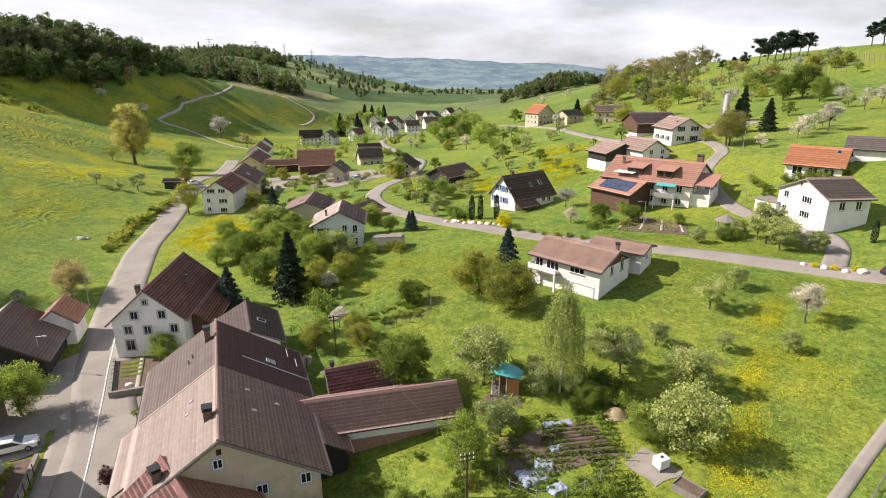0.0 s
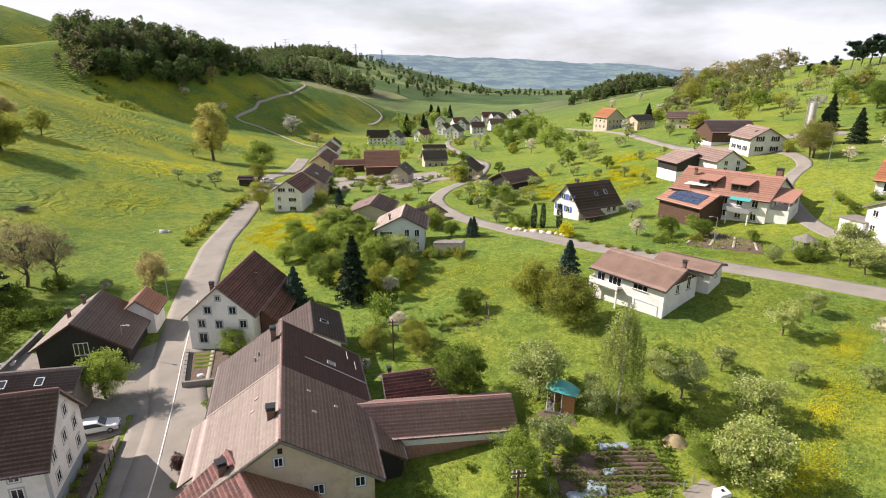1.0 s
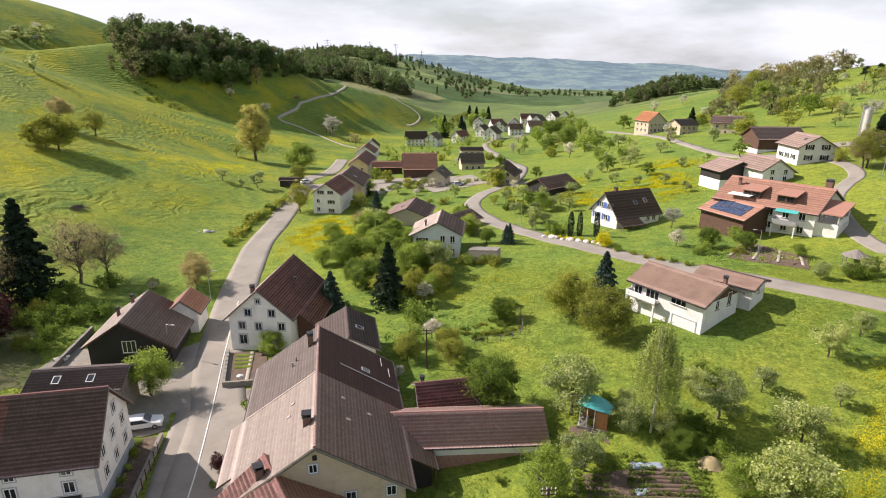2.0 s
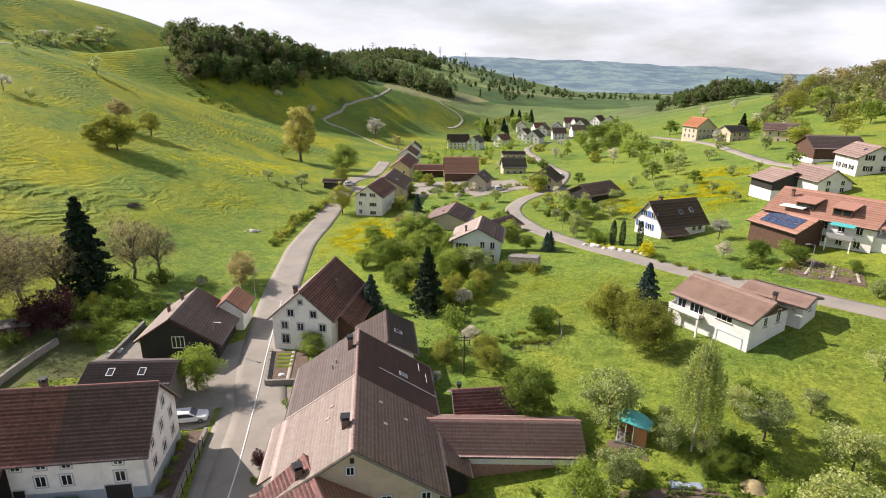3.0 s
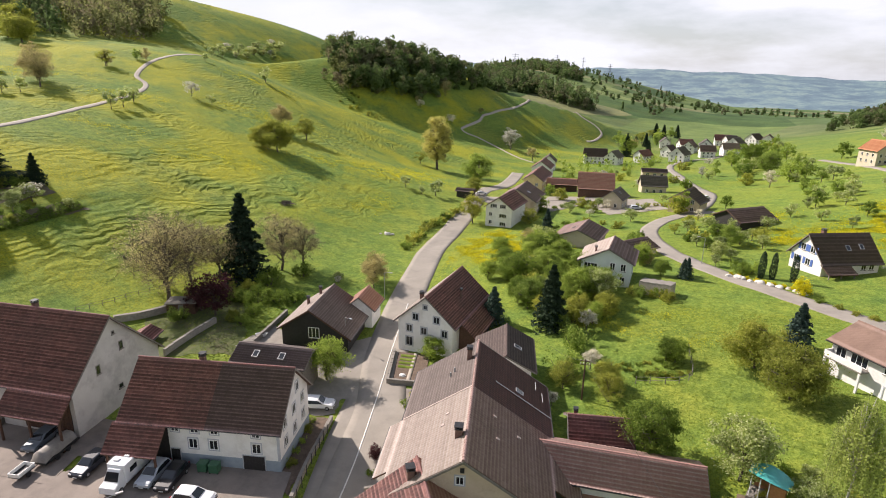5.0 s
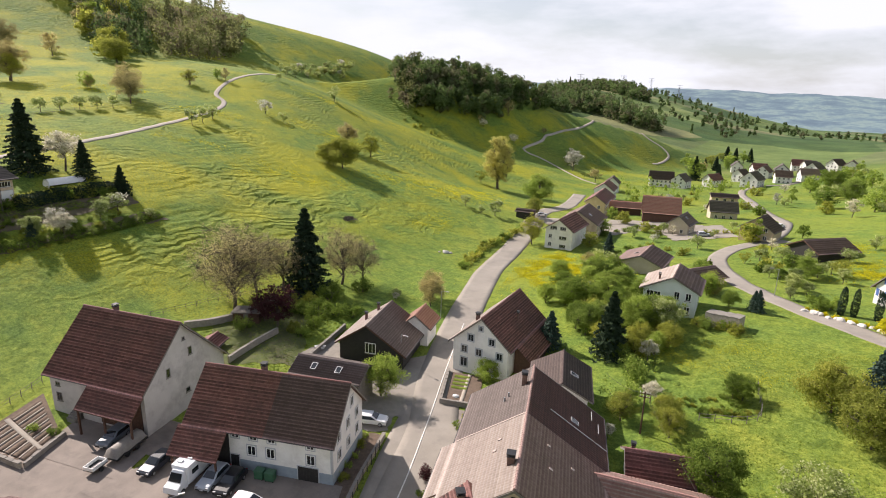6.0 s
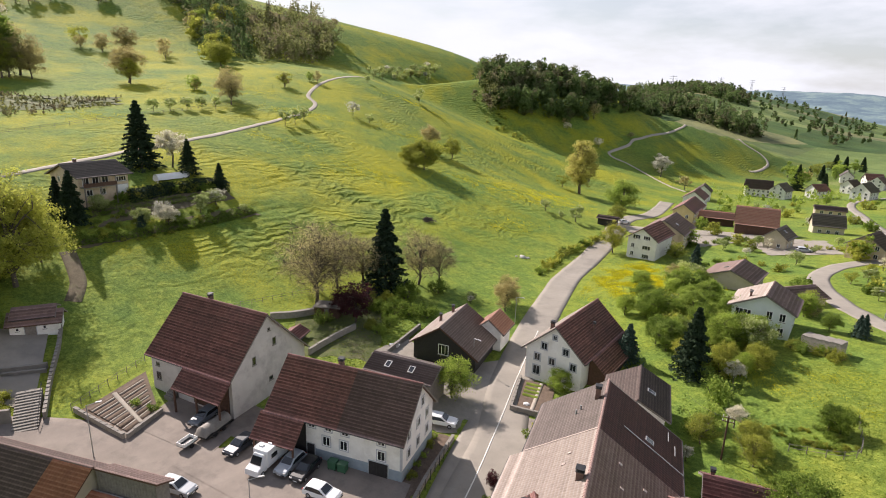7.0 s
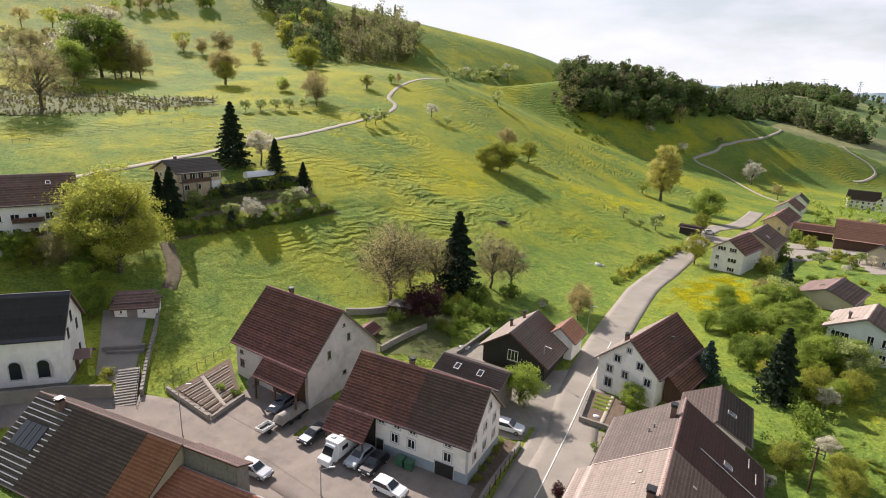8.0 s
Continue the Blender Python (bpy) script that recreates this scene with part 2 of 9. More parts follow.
TILE_GREY = tile_mat("grey_concrete_tiles", [(0.085, 0.070, 0.064), (0.11, 0.092, 0.085), (0.14, 0.118, 0.108)], (0.08, 0.07, 0.06), 0.65)
SHEET_BROWN = surface("brown_roof_sheet", (0.20, 0.125, 0.095), (0.27, 0.175, 0.135), 0.5, 0.7, 8, 0.15, stain=(0.15, 0.095, 0.07))


def make_glass():
    m, n, l, b = bsdf("window_glass", 0.08)
    b.inputs["Base Color"].default_value = (0.018, 0.022, 0.026, 1)
    b.inputs["Specular IOR Level"].default_value = 0.7
    return m


GLASS = make_glass()


def make_solar():
    m, n, l, b = bsdf("solar_cells", 0.12)
    uv = n.new("ShaderNodeTexCoord").outputs["Object"]
    br = n.new("ShaderNodeTexBrick")
    br.offset = 0.0
    for k, v in (("Scale", 1.0), ("Mortar Size", 0.02), ("Brick Width", 0.165), ("Row Height", 0.165)):
        br.inputs[k].default_value = v
    br.inputs["Color1"].default_value, br.inputs["Color2"].default_value, br.inputs["Mortar"].default_value = (0.012, 0.03, 0.09, 1), (0.016, 0.036, 0.11, 1), (0.10, 0.12, 0.16, 1)
    l.new(uv, br.inputs["Vector"])
    l.new(br.outputs["Color"], b.inputs["Base Color"])
    return m


SOLAR = make_solar()


def make_meadow():
    """Grass with mown and grazed tones, cattle steps with painted shade, drifts of yellow flowers, worn and bare
    patches.
    """
    m, n, l, b = bsdf("meadow_grass", 0.9)
    b.inputs["Specular IOR Level"].default_value = 0.12
    p = place_of(n)
    xyz = n.new("ShaderNodeSeparateXYZ")
    l.new(p, xyz.inputs[0])

    def spread(out, a, b_, lo, hi):
        r = n.new("ShaderNodeMapRange")
        for i_, v_ in ((1, a), (2, b_), (3, lo), (4, hi)):
            r.inputs[i_].default_value = v_
        l.new(out, r.inputs[0])
        return r.outputs[0]

    big = noise_of(n, l, 0.018, 5, 0.6, p)
    mid = noise_of(n, l, 0.14, 6, 0.7, p)
    fine = noise_of(n, l, 1.9, 6, 0.75, p)
    clump = noise_of(n, l, 0.6, 6, 0.75, p)
    blade = noise_of(n, l, 8.0, 4, 0.75, p)
    c = ramp(n, l, big, [(0.32, (0.086, 0.160, 0.026)), (0.5, (0.140, 0.208, 0.030)), (0.66, (0.214, 0.246, 0.034))])
    c = mix(n, l, 0.45, c, ramp(n, l, mid, [(0.32, (0.060, 0.126, 0.032)), (0.5, (0.132, 0.200, 0.032)), (0.68, (0.222, 0.254, 0.038))]))
    c = mix(n, l, 1.0, c, ramp(n, l, clump, [(0.34, (0.62, 0.66, 0.68)), (0.5, (1.0, 1.0, 1.0)), (0.66, (1.32, 1.22, 1.25))]), "MULTIPLY")
    c = mix(n, l, 1.0, c, ramp(n, l, fine, [(0.36, (0.64, 0.68, 0.72)), (0.5, (1.0, 1.0, 1.0)), (0.64, (1.34, 1.26, 1.5))]), "MULTIPLY")
    c = mix(n, l, 1.0, c, ramp(n, l, blade, [(0.36, (0.72, 0.75, 0.78)), (0.5, (1.0, 1.0, 1.0)), (0.64, (1.26, 1.22, 1.4))]), "MULTIPLY")
    # cattle steps along the western pasture's contours; their shaded risers are painted dark
    warp = n.new("ShaderNodeMath")
    warp.operation = "MULTIPLY_ADD"
    l.new(noise_of(n, l, 0.06, 4, 0.6, p), warp.inputs[0])
    warp.inputs[1].default_value = 9.0
    l.new(xyz.outputs[2], warp.inputs[2])
    ring = n.new("ShaderNodeMath")
    ring.operation = "PINGPONG"
    l.new(warp.outputs[0], ring.inputs[0])
    ring.inputs[1].default_value = 0.62
    path = ramp(n, l, ring.outputs[0], [(0.05, (1, 1, 1)), (0.60, (0, 0, 0))])
    step_zone = ramp(n, l, noise_of(n, l, 0.035, 5, 0.7, p), [(0.44, (0, 0, 0)), (0.66, (1, 1, 1))])
    path = mix(n, l, 1.0, mix(n, l, 1.0, path, step_zone, "MULTIPLY"), spread(xyz.outputs[0], -85.0, -110.0, 0.0, 1.0), "MULTIPLY")
    c = mix(n, l, mix(n, l, 1.0, path, (0.42, 0.42, 0.42), "MULTIPLY"), c, (0.05, 0.095, 0.014))
    # yellow flowers
    drifts = ramp(n, l, noise_of(n, l, 0.026, 5, 0.65, p), [(0.46, (0, 0, 0)), (0.62, (1, 1, 1))])
    dots = ramp(n, l, noise_of(n, l, 2.4, 6, 0.85, p), [(0.47, (0, 0, 0)), (0.60, (0.9, 0.9, 0.9))])
    both = mix(n, l, 1.0, mix(n, l, 1.0, drifts, dots, "MULTIPLY"), spread(xyz.outputs[0], -140.0, -75.0, 1.0, 0.3), "MULTIPLY")
    c = mix(n, l, mix(n, l, 1.0, drifts, spread(xyz.outputs[0], -140.0, -75.0, 0.36, 0.10), "MULTIPLY"), c, (0.30, 0.285, 0.010))
    c = mix(n, l, both, c, (0.44, 0.39, 0.012))
    dry = ramp(n, l, noise_of(n, l, 0.055, 6, 0.75, p), [(0.66, (0, 0, 0)), (0.80, (0.45, 0.45, 0.45))])
    c = mix(n, l, dry, c, (0.19, 0.165, 0.070))
    # fields far down the valley, tones darkened to paint in the far slopes' shade
    field = n.new("ShaderNodeTexVoronoi")
    field.inputs["Scale"].default_value = 0.0085
    l.new(p, field.inputs["Vector"])
    tone = n.new("ShaderNodeSeparateColor")
    l.new(field.outputs["Color"], tone.inputs[0])
    crop = ramp(n, l, tone.outputs[0], [(0.0, (0.036, 0.074, 0.030)), (0.3, (0.062, 0.108, 0.040)), (0.5, (0.14, 0.19, 0.065)), (0.7, (0.07, 0.12, 0.045)), (0.86, (0.21, 0.185, 0.11)), (1.0, (0.15, 0.20, 0.075))])
    crop = mix(n, l, 1.0, crop, ramp(n, l, noise_of(n, l, 0.02, 5, 0.7, p), [(0.35, (0.6, 0.65, 0.7)), (0.65, (1.3, 1.25, 1.2))]), "MULTIPLY")
    c = mix(n, l, spread(xyz.outputs[1], 400.0, 720.0, 0.0, 0.88), c, crop)
    l.new(c, b.inputs["Base Color"])
    rough_h = mix(n, l, 0.45, fine, mid)
    rough_h = mix(n, l, 0.35, rough_h, clump)
    step_h = mix(n, l, 1.0, rough_h, path, "SUBTRACT")
    bump(n, l, step_h, b, 1.0, 0.45)
    return m


BANK = surface("overgrown_brown_bank", (0.070, 0.058, 0.030), (0.160, 0.125, 0.075), 0.7, 0.95, 5, 0.8, 0.12, stain=(0.085, 0.10, 0.03))
ROUGH_GARDEN = surface("weedy_garden_ground", (0.042, 0.062, 0.012), (0.115, 0.135, 0.030), 0.5, 0.95, 6, 0.8, 0.1, stain=(0.10, 0.075, 0.045))
MEADOW = make_meadow()


# ---- the lie of the land: spot heights, and a smooth sheet through them ----
VALLEY = [(-42, 60, 0), (-38, 47, 0), (-43, 41, 0), (-46, 74, 1), (-54, 71, 0.8), (-70, 33, 0.2), (-84, 28, 0.8), (-74, 20, 0.3), (-83, 17, 0.6), (-30, 30, 0), (-20, 15, 0), (-28, 46, 0.3), (-33, 66, 1.2), (-60, 10, 0), (-40, 0, 0), (0, 0, 2), (20, 0, 4), (-60, -60, 0), (0, 30, 2.2), (15, 30, 4), (-32, 115, 5), (-72, 150, 0), (-60, 95, 1), (-51, 98, 1.3), (-62, 130, 1), (-70, 110, 0.4), (-62, 62, 1), (-76, 74, 2.2), (-73, 50, 1.8), (-28, 329, -3.6), (-53, 234, 0)]
VILLAGE_SIDE = [(-15, 32, 0.4), (60, 20, 8), (0, -60, 3), (90, -60, 12), (-8, 44, 1.2), (-5, 56, 2.3), (6, 55, 4.8), (12, 52, 5.5), (19, 51, 5.2), (24, 48, 5.2), (22, 74, 9), (-3, 80, 5), (-12, 63, 3.2), (-20, 70, 2.6), (35, 82, 11), (-18, 113, 6.5), (-7, 107, 8.2), (64, 105, 12.8), (50, 95, 11.5), (35, 60, 7.5), (60, 70, 10.5), (52, 63, 10.9), (34, 52, 7)]
WEST_SLOPE = [(-100, 10, 3), (-120, -20, 8), (-91, 136, 0), (-97, 66, 1.6), (-132, 71, 14.1), (-115, 118, 9), (-182, 82, 30.2), (-118, 59, 7.4), (-109, 84, 7.4), (-143, 131, 14.1), (-132, 168, 12), (-157, 28, 20.6), (-140, 58, 17.9), (-121, 31, 8.9), (-112, 24, 5.4), (-202, 119, 33.2), (-214, 20, 30.5)]
WEST_HILLS = [(-256, 174, 46.7), (-271, 221, 55.9), (-206, 189, 32.2), (-327, 46, 48.5), (-349, 121, 55.3), (-502, 133, 95.1), (-398, 249, 71.1), (-318, 258, 55), (-333, 345, 44.3), (-323, 407, 31.4), (-264, 388, 11.3), (-184, 486, 0.1), (-191, 385, 6.8), (-149, 248, -1.3), (-153, 391, -8.2)]
FAR_LAND = [(-446, 338, 102), (-427, 420, 95), (-401, 497, 86), (-497, 257, 122), (-381, 563, 44), (-364, 768, 29), (-216, 602, 20), (-234, 508, 6.5), (-152, 539, -13.6), (-189, 777, 8.1), (-369, 1246, 62.1), (-216, 1484, 7.4), (-47, 1399, -24), (-140, 736, -9.9), (-97, 1095, -1.3), (-436, 1010, 65.6), (-416, 1441, 82.8), (-356, 1662, 59.3), (111, 1496, -47), (-16, 680, -12.4), (-73, 515, -9.6), (145, 1292, -10.8), (149, 786, 12.7)]
EAST_SLOPE = [(27, 142, 9), (41, 155, 12), (60, 185, 18), (42, 264, 13), (12, 270, 2), (49, 427, 2.9), (91, 431, 14.9), (151, 497, 31.9), (195, 439, 44.8), (213, 362, 47.2), (238, 321, 53.5), (171, 228, 32), (154, 257, 29.8), (97, 192, 23.3), (62, 169, 19.5), (107, 151, 24.6), (85, 109, 22.4), (142, 314, 29), (71, 333, 11.1)]
FAR_BACK = [(-580, 150, 140), (-620, 20, 140), (-720, 420, 95), (-640, 560, 62), (-520, 640, 40), (-520, 800, 26), (-640, 1000, 30), (-760, 1250, 34), (-1000, 1050, 30), (-860, 740, 40), (-1050, 500, 80), (-1000, 200, 110)]

SPOT = np.array(VALLEY + VILLAGE_SIDE + WEST_SLOPE + WEST_HILLS + FAR_LAND + FAR_BACK + EAST_SLOPE, float)
SOFT = 5 + 0.1 * np.hypot(SPOT[:, 0], SPOT[:, 1])


def settle():
    k = np.sqrt(((SPOT[:, None, :2] - SPOT[None, :, :2]) ** 2).sum(-1) + SOFT[None] ** 2)
    n = len(SPOT)
    flat = np.concatenate([np.ones((n, 1)), SPOT[:, :2]], 1)
    a = np.block([[k - np.eye(n) * (3 + 0.02 * SOFT ** 1.5), flat], [flat.T, np.zeros((3, 3))]])
    return np.linalg.solve(a, np.concatenate([SPOT[:, 2], np.zeros(3)]))


WEIGHT = settle()
REACH = 1750.0


def height(x, y):
    """The ground's height, for numbers or arrays."""
    x, y = np.asarray(x, float), np.asarray(y, float)
    d = np.hypot(x, y)
    s = np.minimum(1.0, REACH / np.maximum(d, 1e-6))
    cx, cy = x * s, y * s
    h = np.zeros(np.shape(x))
    for i in range(len(SPOT)):
        h = h + WEIGHT[i] * np.sqrt((cx - SPOT[i, 0]) ** 2 + (cy - SPOT[i, 1]) ** 2 + SOFT[i] ** 2)
    h = h + WEIGHT[-3] + WEIGHT[-2] * cx + WEIGHT[-1] * cy
    # the steep east-facing flank under the wood, its crest falling away down the valley
    s_, v_ = -0.94 * x + 0.34 * y, 0.34 * x + 0.94 * y
    top = np.interp(v_, [200, 280, 330, 368, 386, 417, 451, 471, 500, 560], [60, 62, 57, 46, 38, 29, 21, 16, 4, -30])
    rise = 0.66 * (s_ - 300) + 2.2 * np.sin(0.035 * v_ + 0.6) * np.sin(0.03 * s_) + 0.8 * np.sin(0.11 * v_) - 0.5 * np.clip(235 - v_, 0, 400)
    flank = np.minimum(rise, top - 0.22 * (s_ - 300 - 1.515 * top)) - 6 * np.exp(-((rise - top + 0.22 * (s_ - 300 - 1.515 * top)) / 14) ** 2) * 0.4
    over = flank - h
    h = h + np.where(over > 9, over, np.where(over > -9, (over + 9) ** 2 / 36, 0.0))
    h = h + 11 * np.exp(-(((x - 135) / 45) ** 2 + ((y - 690) / 50) ** 2))
    far = np.clip((d - REACH) / 1200, 0, 1)
    h = h * (1 - far) + -60.0 * far
    # cattle steps and hummocks on the steep pasture
    steep = np.exp(-(((x + 128) / 30) ** 2 + ((y - 96) / 36) ** 2))
    lane = np.clip(1.2 * np.sin(0.14 * x + 1.7 * np.sin(0.09 * y)) * np.sin(0.11 * y - 0.05 * x) + 0.35 + np.exp(-(((x + 128) / 12) ** 2 + ((y - 110) / 14) ** 2)) + np.exp(-(((x + 150) / 12) ** 2 + ((y - 96) / 10) ** 2)), 0, 1)
    wave_ = 5.6 * h + 1.6 * np.sin(0.11 * x - 0.17 * y) + 1.2 * np.sin(0.31 * y + 0.2 * x) + 0.7 * np.sin(0.9 * y - 0.6 * x)
    core = np.exp(-(((x + 128) / 12) ** 2 + ((y - 110) / 14) ** 2)) + 0.5 * np.exp(-(((x + 150) / 12) ** 2 + ((y - 96) / 10) ** 2))
    h = h + steep * lane * (0.18 + 0.24 * core) * (np.sin(wave_) + 0.35 * np.sin(2 * wave_ + 0.9))
    return h + steep * 0.22 * np.sin(1.25 * h + 0.6 * np.sin(0.11 * x - 0.17 * y) + 0.5 * np.sin(0.31 * y)) + 0.10 * np.sin(0.37 * x + 0.9 * np.sin(0.21 * y)) * np.sin(0.41 * y) * np.clip((d - 60) / 60, 0, 1)


def ground_at(x, y):
    return float(height(x, y))


def mesh_of(name, verts, faces, material, uvs=None, smooth=False):
    me = bpy.data.meshes.new(name)
    v = np.asarray(verts, float).reshape(-1, 3)
    f = np.asarray(faces, np.int32)
    me.vertices.add(len(v))
    me.vertices.foreach_set("co", v.ravel())
    me.loops.add(f.size)
    me.loops.foreach_set("vertex_index", f.ravel())
    me.polygons.add(len(f))
    me.polygons.foreach_set("loop_start", np.arange(0, f.size, f.shape[1], dtype=np.int32))
    me.polygons.foreach_set("loop_total", np.full(len(f), f.shape[1], np.int32))
    if smooth:
        me.polygons.foreach_set("use_smooth", np.ones(len(f), bool))
    me.update(calc_edges=True)
    if uvs is not None:
        layer = me.uv_layers.new(name="UVMap")
        layer.data.foreach_set("uv", np.asarray(uvs, float)[f.ravel()].ravel())
    me.materials.append(material)
    me.validate()
    return me


def grid_faces(rows, cols):
    i = (np.arange(rows - 1)[:, None] * cols + np.arange(cols - 1)[None, :]).ravel()
    return np.stack([i, i + 1, i + cols + 1, i + cols], -1)


def make_ground():
    az = np.concatenate([np.arange(-46, 100, 0.26), np.arange(100, 314.1, 2.5)])
    az = np.radians(np.append(az, 314.0))
    rad = np.concatenate([[0.01], 10 * 1.0185 ** np.arange(119), 90 * 1.0042 ** np.arange(228), 234 * 1.011 ** np.arange(281)])
    rad[-1] = 4950
    r, a = np.meshgrid(rad, az, indexing="ij")
    x, y = -np.sin(a) * r, np.cos(a) * r
    f = grid_faces(len(rad), len(az))
    ob = new("ground", mesh_of("ground", np.stack([x, y, height(x, y)], -1), f, MEADOW, smooth=True))
    return tagged(ob, "rolling green spring meadow with yellow flower drifts", "meadow", kind="structure")


make_ground()


def smooth_line(pts, step=1.5):
    """A Catmull-Rom line through plan points, in even steps."""
    p = [np.array(q, float) for q in pts]
    p = [2 * p[0] - p[1]] + p + [2 * p[-1] - p[-2]]
    out = []
    for i in range(1, len(p) - 2):
        n = max(2, int(np.hypot(*(p[i + 1] - p[i])[:2]) / step))
        for t in np.arange(n) / n:
            out.append(0.5 * (2 * p[i] + (p[i + 1] - p[i - 1]) * t + (2 * p[i - 1] - 5 * p[i] + 4 * p[i + 1] - p[i + 2]) * t * t + (3 * p[i] - p[i - 1] - 3 * p[i + 1] + p[i + 2]) * t ** 3))
    out.append(p[-2])
    return np.array(out)


def ribbon(name, pts, width, material, label, category="road", lift=0.07, across=7, kind="structure", shift=0.0, step=1.5):
    """A road laid on the ground: a strip with a thin edge all along."""
    line = smooth_line(pts, step)
    d = np.gradient(line[:, :2], axis=0)
    d /= np.linalg.norm(d, axis=1, keepdims=True) + 1e-9
    nrm = np.stack([-d[:, 1], d[:, 0]], -1)
    w = line[:, 2] if line.shape[1] > 2 else np.full(len(line), width)
    u = np.linspace(-0.5, 0.5, across)
    u = np.concatenate([[-0.5], u, [0.5]])
    xy = line[:, None, :2] + nrm[:, None] * (u[None, :, None] * w[:, None, None] + shift)
    z = height(xy[..., 0], xy[..., 1]) + lift
    z[:, 0] -= lift + 0.25
    z[:, -1] -= lift + 0.25
    f = grid_faces(len(line), across + 2)[:, ::-1]
    ob = new(name, mesh_of(name, np.concatenate([xy, z[..., None]], -1), f, material, smooth=False))
    return tagged(ob, label, category, kind=kind)


def patch(name, corners, material, label, category, lift=0.06, cell=1.2, kind="structure", ragged=0.0):
    """A paved or tilled area with straight sides, laid on the ground: corners as a four-sided plan."""
    a, b, c, d = [np.array(q, float) for q in corners]
    n = max(2, int(max(np.hypot(*(b - a)), np.hypot(*(c - d))) / cell) + 1)
    m = max(2, int(max(np.hypot(*(d - a)), np.hypot(*(c - b))) / cell) + 1)
    s, t = np.meshgrid(np.linspace(0, 1, n), np.linspace(0, 1, m), indexing="ij")
    xy = (1 - s)[..., None] * (1 - t)[..., None] * a + s[..., None] * (1 - t)[..., None] * b + s[..., None] * t[..., None] * c + (1 - s)[..., None] * t[..., None] * d
    if ragged:
        xy = xy + ragged * np.stack([np.sin(1.1 * xy[..., 1] + 0.8 * xy[..., 0]) + 0.7 * np.sin(2.7 * xy[..., 1] + 1.3), np.sin(1.3 * xy[..., 0] - 0.7 * xy[..., 1]) + 0.7 * np.sin(2.9 * xy[..., 0])], -1)
    z = height(xy[..., 0], xy[..., 1]) + lift
    f = grid_faces(n, m)
    area = np.cross(b - a, d - a)
    ob = new(name, mesh_of(name, np.concatenate([xy, z[..., None]], -1), f if area > 0 else f[:, ::-1], material))
    return tagged(ob, label, category, kind=kind)


# ---- building kit ----
def part(name, bm, material, parent, label="", m=None):
    """One mesh, under its thing or part; bm: a bmesh or a finished mesh."""
    if isinstance(bm, bmesh.types.BMesh):
        me = bpy.data.meshes.new(name)
        bm.normal_update()
        bm.to_mesh(me)
        bm.free()
        me.materials.append(material)
    else:
        me = bm
    ob = new(name, me)
    ob.parent = parent
    if m is not None:
        ob.matrix_basis = m
    return tagged(ob, label)


def thing(name, m, label, category, group="", kind=""):
    ob = new(name)
    ob.matrix_basis = m
    ob.empty_display_size = 0.3
    return tagged(ob, label, category, group, kind)


def block(bm, x0, x1, y0, y1, z0, z1, m=None):
    """A box, in a bmesh."""
    r = bmesh.ops.create_cube(bm, size=1.0)
    t = Matrix.Translation(((x0 + x1) / 2, (y0 + y1) / 2, (z0 + z1) / 2)) @ Matrix.Diagonal((x1 - x0, y1 - y0, z1 - z0, 1))
    bmesh.ops.transform(bm, matrix=(m @ t) if m is not None else t, verts=r["verts"])
    return r["verts"]


def boxed(x0, x1, y0, y1, z0, z1, bevel=0.0):
    bm = bmesh.new()
    block(bm, x0, x1, y0, y1, z0, z1)
    if bevel:
        bmesh.ops.bevel(bm, geom=bm.edges[:], offset=bevel, segments=2, affect="EDGES", profile=0.6)
    return bm


def prism(profile, x0, x1):
    """A profile in y, z, drawn out along x."""
    bm = bmesh.new()
    a = [bm.verts.new((x0, y, z)) for y, z in profile]
    b = [bm.verts.new((x1, y, z)) for y, z in profile]
    bm.faces.new(a[::-1])
    bm.faces.new(b)
    for i in range(len(a)):
        j = (i + 1) % len(a)
        bm.faces.new((a[i], a[j], b[j], b[i]))
    bmesh.ops.recalc_face_normals(bm, faces=bm.faces[:])
    return bm


def rod(a, b, r, sides=8, r2=None):
    bm = bmesh.new()
    add_rod(bm, a, b, r, sides, r2)
    return bm


def add_rod(bm, a, b, r, sides=8, r2=None):
    a, b = Vector(a), Vector(b)
    v = b - a
    res = bmesh.ops.create_cone(bm, cap_ends=True, segments=sides, radius1=r, radius2=r if r2 is None else r2, depth=v.length)
    bmesh.ops.transform(bm, matrix=Matrix.Translation((a + b) / 2) @ v.to_track_quat("Z", "Y").to_matrix().to_4x4(), verts=res["verts"])


